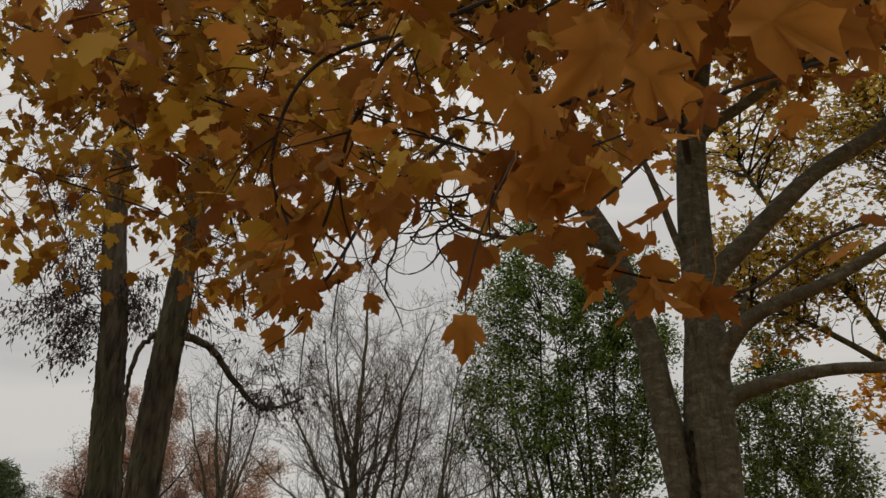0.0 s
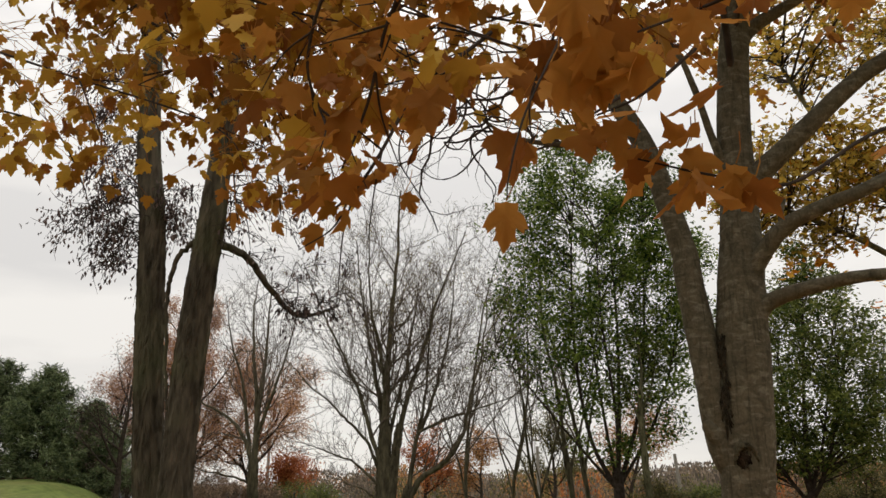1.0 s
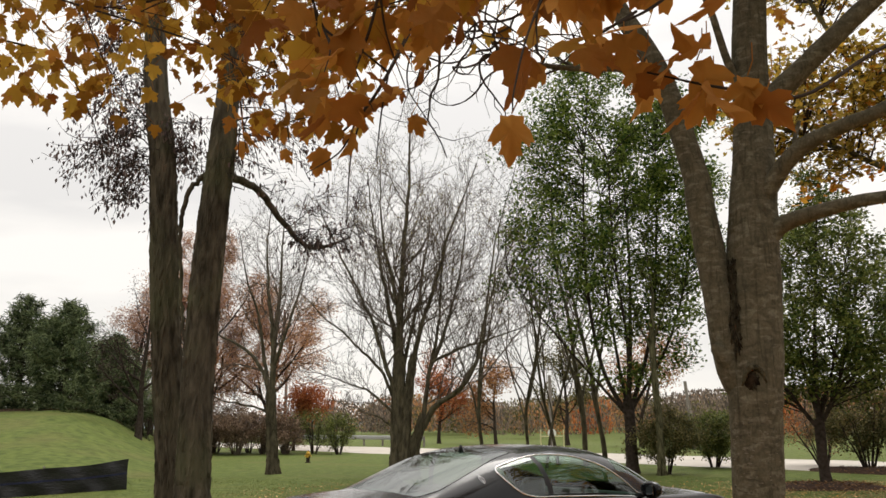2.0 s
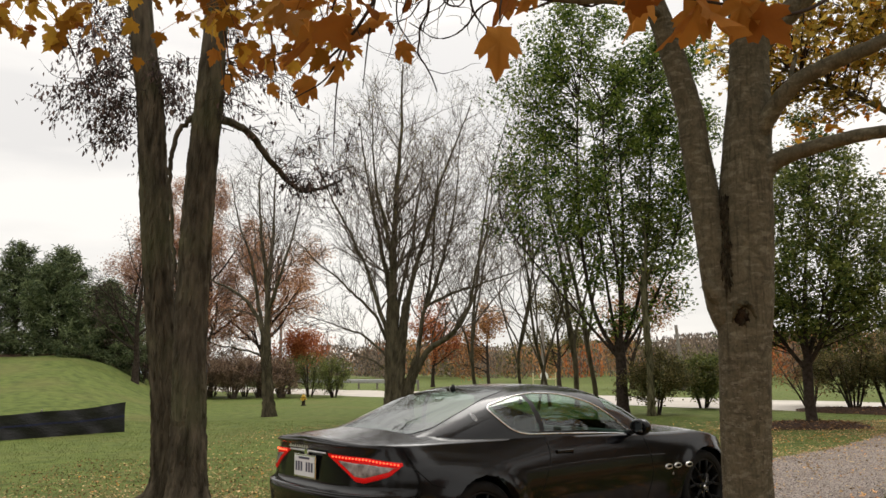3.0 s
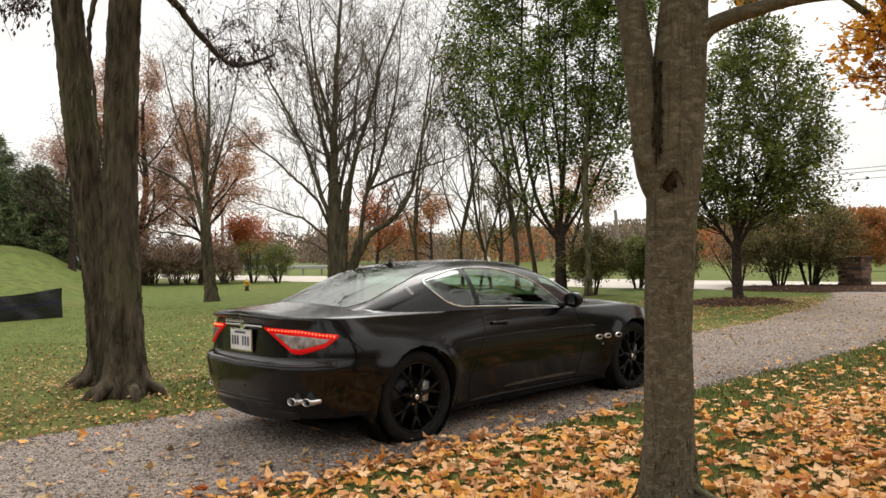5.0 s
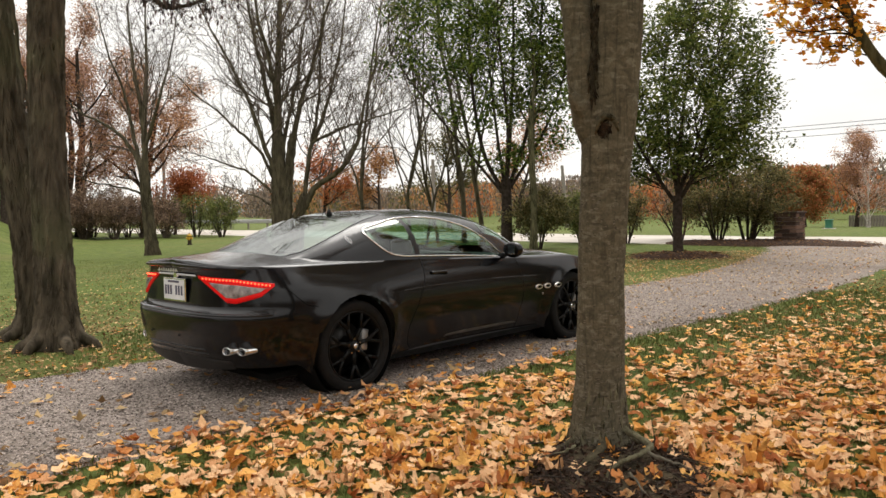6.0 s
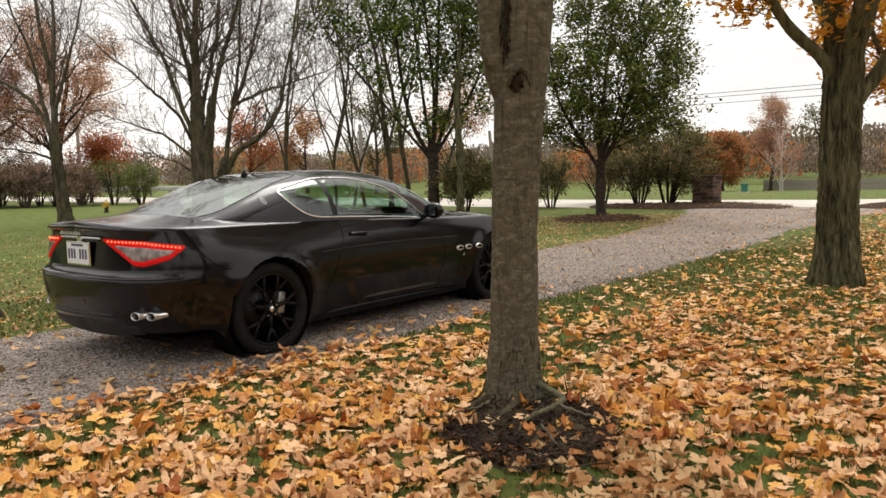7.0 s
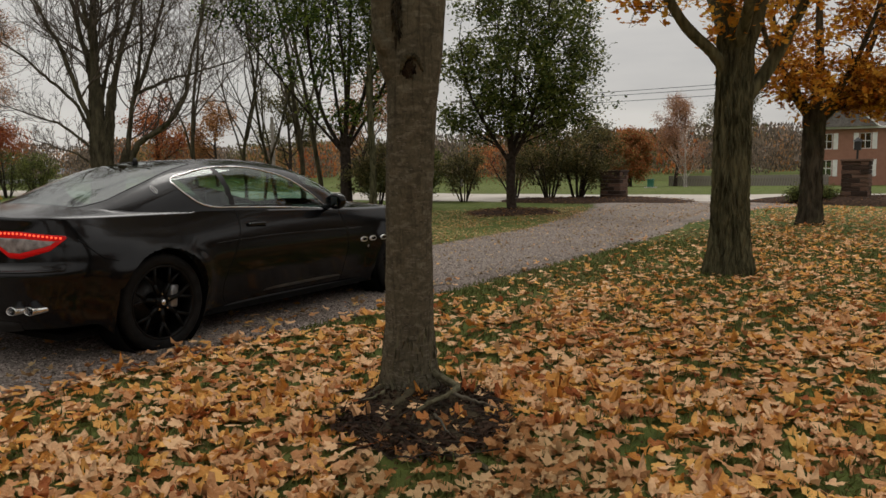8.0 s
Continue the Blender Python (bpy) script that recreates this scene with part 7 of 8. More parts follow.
shrub("shrub", "bare brown bush at the foot of the bank", 107, (-19.5, 38.0), 1.9, TWIG, LEAF_DUSK, 500, 0.07, 12)
for k, (x, y, s) in enumerate([(-22.0, 47.5, 2.6), (-19.5, 47.0, 2.4), (-17.2, 46.4, 2.2), (-14.6, 45.2, 2.1), (-12.6, 44.4, 2.5), (-10.9, 43.3, 2.3), (-24.5, 48.0, 3.0)]):
    shrub("shrub", "brown autumn bush along the road" if k not in (4, 5) else "yellow-green bush along the road", 110 + k, (x, y), s, TWIG, LEAF_BROWN if k not in (4, 5) else LEAF_GREEN, 2600 if k not in (4, 5) else 4600, 0.10, 10, "roadside bushes")

for k, (x, y, s) in enumerate([(-24.4, 44.6, 2.5), (-22.3, 44.2, 2.9), (-20.4, 43.6, 2.6), (-18.5, 43.4, 2.8), (-16.6, 43.0, 2.5), (-21.4, 46.2, 3.0), (-19.2, 45.6, 2.8), (-17.6, 45.2, 2.9), (-15.6, 44.4, 2.4), (-14.0, 43.6, 2.3)]):
    shrub("shrub", "dense grey-brown brush at the lawn's far edge", 140 + k, (x, y), s, TWIG_PALE, LEAF_BRUSH, 5200, 0.11, 12, "brush along the road")

FAR_SPEC = dict(MAPLE_SPEC, count=(10, 7, 4), first=(0.2, 0.15, 0.1), thin=0.012)


def far_tree(label, seed, x, y, h, leaf, count, leaf_size, bark=TWIG, wide=0.5, group="far autumn trees", more=()):
    tree("autumn_tree", label, seed, (x, y, float(height(x, y))), [((0, 0, 1), h, 0.022 * h + 0.03, (0, 0, 0))], 3, dict(FAR_SPEC, ratio=(wide, 0.5, 0.45)), bark, [(m, n, leaf_size, 2, 0.25, SMALL, 1.0) for m, n in ((leaf, count), *more)], "tree", group)


far_tree("low red-leaved maple beyond the lawn", 201, -15.6, 50.0, 3.3, LEAF_RED, 9000, 0.15, wide=0.7)
far_tree("thin pink-brown autumn tree", 202, -24.6, 46.0, 6.4, LEAF_PINK, 12000, 0.12, more=((LEAF_RUST, 4000),))
far_tree("faded orange autumn tree", 203, -20.0, 46.5, 11.0, LEAF_PINK, 20000, 0.13, more=((LEAF_RUST, 16000),))
far_tree("faded orange autumn tree", 204, -16.8, 48.0, 9.0, LEAF_RUST, 13000, 0.13, more=((LEAF_PINK, 9000),))
far_tree("pale pink autumn tree", 205, -22.5, 50.0, 11.0, LEAF_PINK, 14000, 0.12)
far_tree("grey-brown thinning tree at the bank", 206, -18.5, 35.5, 5.6, LEAF_DUSK, 1600, 0.10)
crown_tree("autumn_tree", "rounded red and green roadside maple", 207, (31.4, 63.6, float(height(31.4, 63.6))), [("trunk", [(0, 0, -0.2), (0, 0, 0.2), (0, 0, 1.6)], 0.2, 0.17), ("limb", [(0, 0, 1.4), (-0.5, 0, 3.0), (-0.7, 0, 4.3)], 0.1, 0.02), ("limb", [(0, 0, 1.4), (0.6, 0, 3.0), (0.8, 0, 4.0)], 0.1, 0.02)],
           [lambda g: in_spindle(g, (0, 0), [0.7, 1.6, 2.8, 4.0, 5.2], [1.1, 2.0, 2.2, 1.6, 0.3], 110)], TWIG, [(LEAF_RUST, 6000, 0.20, 0.2, SMALL, 1.0), (LEAF_RED, 8000, 0.20, 0.2, SMALL, 1.0), (LEAF_GREEN, 3500, 0.20, 0.2, SMALL, 1.0)], TWIG, "far autumn trees", 0.5, 4)
far_tree("pink-leaved tree over pale stems", 208, 36.0, 64.0, 6.2, LEAF_PINK, 9000, 0.14, more=((LEAF_RUST, 6000),))
tree("birch_tree", "white-stemmed birch with only a few leaves", 209, (34.6, 60.0, float(height(34.6, 60.0))), [((0.02, 0, 1), 4.9, 0.07, (0, 0, 0)), ((0.16, 0.1, 1), 4.6, 0.055, (0.2, 0, 0)), ((-0.5, 0, 1), 2.8, 0.04, (-0.05, 0, 0.6)), ((0.6, 0, 1), 2.6, 0.04, (0.1, 0, 0.7))], 2, dict(BARE_SPEC, count=(9, 6), thin=0.014, ratio=(0.35, 0.45)), BIRCH, [(LEAF_PINK, 900, 0.16, 1, 0.2, SMALL, 1.0)], group="far autumn trees")
far_tree("olive autumn tree beyond the road", 210, 2.2, 62.0, 6.5, LEAF_SHRUB, 5000, 0.22)
far_tree("olive autumn tree beyond the road", 211, -3.5, 66.0, 5.5, LEAF_RUST, 4500, 0.22)
far_tree("rust-brown tree beyond the road", 212, 7.0, 56.0, 6.0, LEAF_RUST, 5200, 0.20, wide=0.6)
far_tree("red-leaved tree beyond the road", 213, -8.5, 68.0, 6.0, LEAF_RED, 4500, 0.22)
far_tree("dark grey-brown tree behind the fence", 214, 46.0, 72.0, 9.0, LEAF_SHRUB, 5500, 0.25)


def pine(seed, x, y, h, label):
    rng = np.random.default_rng(seed)
    z0 = float(height(x, y))
    root = thing("pine_tree", label, "tree", (x, y, z0), 0, "pines on the bank")
    t = Tubes()
    t.add(smooth_line([(0, 0, -0.2), (0.05, 0, h * 0.4), (0, 0.05, h * 0.95)], 6), np.linspace(0.22, 0.03, 13), 10)
    t.make("trunk", TWIG, root)
    lines, b = [], Tubes()
    for k in range(104):
        u = 0.03 + 0.95 * (k / 104) ** 1.15
        w = k * 2.4 + rng.uniform(-0.3, 0.3)
        reach = h * 0.58 * (1.03 - u) ** 0.85 * rng.uniform(0.55, 1.2)
        grow(rng, (0, 0, h * u), (math.cos(w), math.sin(w), rng.uniform(-0.05, 0.35) if u > 0.2 else -0.05), reach * (1 if u > 0.2 else 1.15), 0.035, 1, 2, dict(MAPLE_SPEC, count=(0, 8), lift=(0, 0.09, 0.06) if u > 0.2 else (0, -0.02, -0.02)), lines)
    for pts, radii, level in lines:
        b.add(pts, radii, 3)
    tagged(b.make("twig_mass", TWIG, root), kind="stuff")
    n = 26000
    v, f = leaf_arrays(plain_leaf(0.12), along_lines(rng, lines, n, 2, 0.07), random_turns(rng, n, 1.3), rng.uniform(0.14, 0.34, n))
    tagged(mesh_part("needle_mass", v, f, NEEDLE, root), kind="stuff")


pine(301, -23.4, 37.0, 5.5, "broad dark green pine on the bank")
pine(302, -26.6, 38.0, 6.0, "dark green pine on the bank")
pine(303, -21.7, 38.6, 4.2, "dark green pine at the end of the bank")


def far_woods():
    """The low band of mixed autumn woods beyond the road, and an unseen ring of woods added round the lawn to darken
    reflections.
    """
    rng = np.random.default_rng(401)
    for mat, label, count, share in ((WOODS, "grey-brown autumn woods with an added unseen ring", 430, 0), (LEAF_RUST, "rust-coloured autumn woods with an added unseen ring", 120, 1), (LEAF_SHRUB, "olive autumn woods with an added unseen ring", 150, 2), (LEAF_RED, "dull red autumn trees with an added unseen ring", 40, 3)):
        places, sizes = [], []
        for _ in range(count):
            away = rng.uniform(82, 190)
            across = rng.uniform(-190, 190)
            x, y = away * 0.7071 - across * 0.7071, away * 0.7071 + across * 0.7071
            if not -0.85 < math.atan2(x, y) < 1.2 or (38 < x < 75 and 45 < y < 85):
                continue
            h = rng.uniform(4.5, 8.0) * (1 + (away - 82) / 130) * (0.76 if math.atan2(x, y) > -0.1 else 1.0)
            n = 380
            q = np.clip(rng.normal(0, 1, (n, 3)), -1.5, 1.5) * np.array([h * 0.30, h * 0.30, h * 0.26]) + np.array([x, y, float(height(x, y)) + h * 0.52])
            q[:, 2] = np.maximum(q[:, 2], float(height(x, y)) + 0.1)
            places.append(q)
            sizes.append(rng.uniform(0.24, 0.48, n) * h / 5)
        # added trees out of view, so the car's flank reflects something dark
        for _ in range(count // 4):
            w, away = rng.uniform(0.95, 5.5), rng.uniform(34, 60)
            x, y = away * math.sin(w), away * math.cos(w)
            h, n = rng.uniform(7.0, 12.0), 300
            q = np.clip(rng.normal(0, 1, (n, 3)), -1.6, 1.6) * np.array([h * 0.26, h * 0.26, h * 0.26]) + np.array([x, y, float(height(x, y)) + h * 0.5])
            q[:, 2] = np.maximum(q[:, 2], float(height(x, y)) + 0.1)
            places.append(q)
            sizes.append(rng.uniform(0.3, 0.6, n) * h / 7)
        pl, sz = np.concatenate(places), np.concatenate(sizes)
        v, f = leaf_arrays(plain_leaf(0.45), pl, upright(rng, len(pl), 0.6), sz * 1.25)
        tagged(new("woods", array_mesh("woods", v, f, mat)), label, "woods", kind="stuff")


far_woods()


# a low ridge whose haze is only its base colour
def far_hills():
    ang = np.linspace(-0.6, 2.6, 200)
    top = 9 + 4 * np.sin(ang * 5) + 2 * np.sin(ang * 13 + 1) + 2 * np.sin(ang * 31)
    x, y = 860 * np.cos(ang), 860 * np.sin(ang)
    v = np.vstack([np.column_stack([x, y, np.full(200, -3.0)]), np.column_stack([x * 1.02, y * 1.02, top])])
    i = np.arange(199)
    tagged(new("backdrop", array_mesh("backdrop", v, np.column_stack([i, i + 1, i + 201, i + 200]), HILL, True)), "hills at the horizon with blue-grey haze put into their colour", "hills", kind="structure")


far_hills()


# ---- fences, pillars, house, street things ----
def silt_fence():
    root = thing("silt_fence", "sagging black silt fence staked in the lawn", "fence")
    a, b = np.array([-15.6, 13.6]), np.array([-10.45, 19.95])
    n, m = 60, 8
    v = []
    for i in range(n):
        p = a + (b - a) * i / (n - 1)
        u = i / (n - 1)
        sag = 0.60 + 0.018 * math.cos(u * 4 * 2 * math.pi) + 0.15 * max(0, (u - 0.72) / 0.28) ** 1.4
        for j in range(m):
            w = j / (m - 1)
            ripple = 0.05 * math.sin(i * 0.9 + 2 * w) * math.sin(math.pi * w)
            z0 = float(height(*p))
            v.append((p[0] + ripple * 0.77, p[1] - ripple * 0.63, z0 - 0.02 + (sag + 0.02) * w))
    i = (np.arange(n - 1)[:, None] * m + np.arange(m - 1)[None, :]).ravel()
    f = np.column_stack([i, i + 1, i + m + 1, i + m])
    v = np.array(v)
    back = v + np.array([0.004, -0.003, 0])
    mesh_part("cloth", np.vstack([v, back]), np.vstack([f, f[:, ::-1] + len(v)]), FENCE_CLOTH, root, "black woven cloth", True)
    line = v.reshape(n, m, 3)[:, 4] + np.array([0.010, -0.008, 0.0])
    low = line - np.array([0, 0, 0.045])
    j = np.arange(n - 1)
    mesh_part("band", np.vstack([line, low]), np.column_stack([j, j + 1, j + n + 1, j + n]), BAND_BLUE, root, "dark blue woven band", True)
    for u in (0.0, 0.25, 0.5, 0.75, 0.997):
        p = a + (b - a) * u
        z0 = float(height(*p))
        bm = bmesh.new()
        box(bm, (0.035, 0.035, 0.85), (p[0] - 0.045, p[1] + 0.035, z0 + 0.25), (0, 0, 50), 0.004)
        part("stake", bm, WOOD_GREY, root)


silt_fence()


def brick_pillar(at, turn, wide, courses, label, lantern):
    root = thing("brick_pillar", label, "pillar", (at[0], at[1], float(height(*at))), turn, "gate pillars")
    rng = np.random.default_rng(int(at[0] * 10))
    step = 0.125
    tall = courses * step
    part("core", box(bmesh.new(), (wide - 0.05, wide - 0.05, tall + 0.1), (0, 0, tall / 2 - 0.05)), MORTAR, root)
    me = bpy.data.meshes.new("block")
    bm = box(bmesh.new(), (1, 1, 1), (0, 0, 0), (0, 0, 0), 0.06)
    bm.to_mesh(me)
    bm.free()
    me.materials.append(BRICK_DARK)
    for c in range(courses):
        for side in range(4):
            cuts = (-0.5, -0.12, 0.5) if (c + side) % 2 else (-0.5, 0.2, 0.5)
            for p, q in zip(cuts, cuts[1:]):
                ob = new("block", me)
                hang(ob, root)
                length = (q - p) * wide - 0.012
                m = pose(0, 0, 0, 0, 0, 90 * side) @ Matrix.Translation(((p + q) / 2 * wide, -wide / 2 + 0.05 + rng.uniform(-0.012, 0.012), (c + 0.5) * step))
                ob.matrix_basis = m @ Matrix.Diagonal((length, 0.13, step - 0.014, 1))
    part("cap", box(bmesh.new(), (wide + 0.08, wide + 0.08, 0.07), (0, 0, tall + 0.03), (0, 0, 0), 0.015), BRICK_DARK, root, "flat stone cap")
    if lantern:
        bm = bmesh.new()
        rod(bm, (0, 0, tall + 0.06), (0, 0, tall + 0.32), 0.03)
        lamp = part("lantern", bm, CABLE, root, "black post lantern")
        bm = bmesh.new()
        box(bm, (0.18, 0.18, 0.26), (0, 0, tall + 0.45), (0, 0, 0), 0.02)
        part("lantern_box", bm, CABLE, lamp)
        bm = bmesh.new()
        rod(bm, (0, 0, tall + 0.58), (0, 0, tall + 0.70), 0.15, 0.02, 4)
        part("lantern_roof", bm, CABLE, lamp)


brick_pillar((12.2, 25.2), 42, 0.70, 8, "dark red block pillar in a mulch bed", False)
shrub("shrub", "low green plant at the second pillar", 121, (16.0, 20.6), 0.42, TWIG, LEAF_GREEN, 1800, 0.07, 7)
shrub("shrub", "low green plant at the second pillar", 122, (16.7, 20.3), 0.38, TWIG, LEAF_GREEN, 1500, 0.07, 7)
brick_pillar((17.6, 20.2), 42, 0.70, 10, "dark red block pillar with a black lantern", True)


def mulch_bed(at, rx, ry, tall, turn, label, mat=MULCH, seed=3, chips=700):
    rng = np.random.default_rng(seed)
    n, rings = 48, 10
    v, c, s = [(0, 0, tall)], math.cos(radians(turn)), math.sin(radians(turn))
    for r in range(1, rings + 1):
        u = r / rings
        for k in range(n):
            w = 2 * math.pi * k / n
            wob = 1 + 0.07 * math.sin(3 * w + seed) + 0.05 * math.sin(7 * w)
            v.append((rx * u * wob * math.cos(w), ry * u * wob * math.sin(w), tall * (1 - u ** 4) + (rng.uniform(-0.012, 0.012) if u < 1 else -0.03)))
    v = np.array(v)
    world = np.column_stack([at[0] + v[:, 0] * c - v[:, 1] * s, at[1] + v[:, 0] * s + v[:, 1] * c, v[:, 2]])
    world[:, 2] += height(world[:, 0], world[:, 1]) + 0.004
    quads = [(1 + (r - 1) * n + k, 1 + r * n + k, 1 + r * n + (k + 1) % n, 1 + (r - 1) * n + (k + 1) % n) for r in range(1, rings) for k in range(n)]
    inner = [(0, 1 + k, 1 + (k + 1) % n, 1 + (k + 2) % n) for k in range(0, n, 2)]
    ob = new("mulch_bed", array_mesh("mulch_bed", world, np.array(quads + inner), mat, True))
    tagged(ob, label, "mulch", kind="structure")
    if not chips:
        return
    m = chips
    r, w = np.sqrt(rng.random(m)), rng.uniform(0, 2 * np.pi, m)
    px, py = rx * r * np.cos(w), ry * r * np.sin(w)
    qx, qy = at[0] + px * c - py * s, at[1] + px * s + py * c
    pl = np.column_stack([qx, qy, height(qx, qy) + tall * (1 - r ** 4) + 0.012])
    vv, ff = leaf_arrays(plain_leaf(0.35), pl, random_turns(rng, m, 0.4), rng.uniform(0.05, 0.13, m))
    tagged(new("bark_chips", array_mesh("bark_chips", vv, ff, LEAF_BROWN)), "dry bark chips and leaves on the mulch", "chips", kind="stuff")


mulch_bed((6.95, 20.2), 1.3, 1.15, 0.13, 0, "round mulch ring at the pear tree")
mulch_bed((11.6, 25.2), 3.6, 1.7, 0.15, -40, "mulch bed at the pillar", seed=4)
mulch_bed((18.3, 19.7), 3.9, 1.4, 0.24, -38, "mulch bed at the second pillar", seed=5)
mulch_bed((-26.4, 36.0), 6.2, 1.5, 0.05, 10, "brown needle litter under the pines", seed=6)


def house():
    root = thing("brick_house", "two-storey red brick house with white shutters", "house", (46.0, 59.9, -0.9), -40)
    root.scale = (0.88, 0.88, 0.88)
    wide, deep, eave = 15.0, 9.0, 5.6
    # walls round the openings: built of piers and bands, front along -y
    def wall_piece(x0, x1, z0, z1):
        return ((x1 - x0), 0.3, (z1 - z0)), ((x0 + x1) / 2, 0, (z0 + z1) / 2)
    xs = [1.9, 5.2, 8.6, 12.0]
    bm = bmesh.new()
    for z0, z1 in ((-0.4, 0.9), (2.45, 3.5), (5.0, eave)):
        size, at = wall_piece(0, wide, z0, z1)
        box(bm, size, at)
    for z0, z1 in ((0.9, 2.45), (3.5, 5.0)):
        edges = [0] + [e for x in xs for e in (x - 0.5, x + 0.5)] + [wide]
        for e0, e1 in zip(edges[::2], edges[1::2]):
            size, at = wall_piece(e0, e1, z0, z1)
            box(bm, size, at)
    wall = part("front_wall", bm, BRICK, root, "red brick front wall")
    bm = bmesh.new()
    box(bm, (0.3, deep, eave + 0.4), (0.15, deep / 2, eave / 2 - 0.2))
    box(bm, (0.3, deep, eave + 0.4), (wide - 0.15, deep / 2, eave / 2 - 0.2))
    box(bm, (wide, 0.3, eave + 0.4), (wide / 2, deep, eave / 2 - 0.2))
    part("side_wall", bm, BRICK, root)
    for x in xs:
        for z0, z1 in ((0.9, 2.45), (3.5, 5.0)):
            bm = bmesh.new()
            for sx in (-0.47, 0.47, 0):
                box(bm, (0.06, 0.08, z1 - z0), (x + sx, -0.05, (z0 + z1) / 2))
            for sz in (z0 + 0.03, z1 - 0.03, (z0 + z1) / 2):
                box(bm, (1.0, 0.07, 0.06), (x, -0.05, sz))
            win = part("window", bm, WHITE_PAINT, root, "white sash window")
            part("pane", box(bmesh.new(), (0.94, 0.02, z1 - z0 - 0.06), (x, 0.0, (z0 + z1) / 2)), GLASS_REAR, win)
            for sx in (-0.78, 0.78):
                bm = bmesh.new()
                box(bm, (0.42, 0.05, z1 - z0 + 0.05), (x + sx, -0.18, (z0 + z1) / 2), (0, 0, 0), 0.01)
                part("shutter", bm, WHITE_PAINT, root, "white shutter")
    bm = bmesh.new()
    pts = [(-0.4, -0.5, eave), (wide + 0.4, -0.5, eave), (wide + 0.4, deep + 0.5, eave), (-0.4, deep + 0.5, eave), (-0.4, deep / 2, eave + 3.2), (wide + 0.4, deep / 2, eave + 3.2)]
    vs = [bm.verts.new(p) for p in pts]
    for idx in ((0, 1, 5, 4), (2, 3, 4, 5), (1, 2, 5), (3, 0, 4), (3, 2, 1, 0)):
        bm.faces.new([vs[q] for q in idx])
    part("roof", bm, ROOF, root, "grey-brown shingle roof")
    bm = bmesh.new()
    gable = [(1.0, -0.9, eave), (6.2, -0.9, eave), (3.6, -0.9, eave + 2.4), (1.0, 3.0, eave), (6.2, 3.0, eave), (3.6, 3.0, eave + 2.4)]
    vs = [bm.verts.new(p) for p in gable]
    for idx in ((0, 2, 5, 3), (1, 4, 5, 2), (0, 1, 2), (0, 3, 4, 1)):
        bm.faces.new([vs[q] for q in idx])
    part("gable", bm, ROOF, root)
    bm = bmesh.new()
    rod(bm, (0.8, -0.98, eave - 0.1), (3.6, -0.98, eave + 2.4), 0.09, sides=4)
    rod(bm, (6.4, -0.98, eave - 0.1), (3.6, -0.98, eave + 2.4), 0.09, sides=4)
    box(bm, (wide + 0.8, 0.12, 0.2), (wide / 2, -0.5, eave - 0.1))
    part("eave_trim", bm, WHITE_PAINT, root, "white painted trim")
    part("chimney", box(bmesh.new(), (0.9, 0.9, 2.4), (11.0, deep / 2, eave + 3.0)), BRICK, root)


house()


def plank_fence(a, b, tall, label):
    root = thing("plank_fence", label, "fence")
    a, b = np.array(a), np.array(b)
    n = int(np.linalg.norm(b - a) / 0.22)
    d = (b - a) / np.linalg.norm(b - a)
    me = bpy.data.meshes.new("plank")
    bm = box(bmesh.new(), (0.2, 0.03, tall), (0, 0, tall / 2), (0, 0, 0), 0.005)
    bm.to_mesh(me)
    bm.free()
    me.materials.append(WOOD_GREY)
    for i in range(n):
        p = a + d * 0.22 * i
        ob = new("plank", me)
        hang(ob, root)
        ob.matrix_basis = pose(p[0], p[1], float(height(*p)) - 0.05, 0, 0, math.degrees(math.atan2(d[1], d[0])))
    bm = bmesh.new()
    for z in (0.4, tall - 0.3):
        rod(bm, (a[0] + 0.04, a[1] + 0.04, float(height(*a)) + z), (b[0] + 0.04, b[1] + 0.04, float(height(*b)) + z), 0.05, sides=4)
    part("rail", bm, WOOD_GREY, root)


plank_fence((36.0, 65.0), (47.5, 58.5), 1.0, "weathered grey plank fence beyond the road")


def hydrant():
    root = thing("fire_hydrant", "fire hydrant with a yellow bonnet on the lawn", "hydrant", (-9.85, 34.1, float(height(-9.85, 34.1))))
    bm = bmesh.new()
    for a, b, r1, r2 in ((-0.05, 0.05, 0.17, 0.17), (0.05, 0.50, 0.11, 0.105), (0.50, 0.54, 0.15, 0.15), (0.54, 0.66, 0.13, 0.06), (0.66, 0.73, 0.03, 0.025)):
        rod(bm, (0, 0, a), (0, 0, b), r1, r2, 16)
    part("barrel", bm, TWIG, root, "dark weathered barrel")
    bm = bmesh.new()
    rod(bm, (0, 0, 0.535), (0, 0, 0.68), 0.135, 0.06, 16)
    rod(bm, (0, 0, 0.40), (0, 0, 0.545), 0.115, 0.155, 16)
    part("bonnet", bm, YELLOW, root, "yellow bonnet")
    root.scale = (0.72, 0.72, 0.72)
    for x in (-1, 1):
        bm = bmesh.new()
        rod(bm, (0, 0, 0.40), (0.20 * x, 0, 0.40), 0.055, 0.055, 12)
        part("nozzle", bm, YELLOW, root)
    bm = bmesh.new()
    rod(bm, (0, 0, 0.36), (0, -0.19, 0.36), 0.07, 0.07, 12)
    part("pumper_nozzle", bm, YELLOW, root)


hydrant()


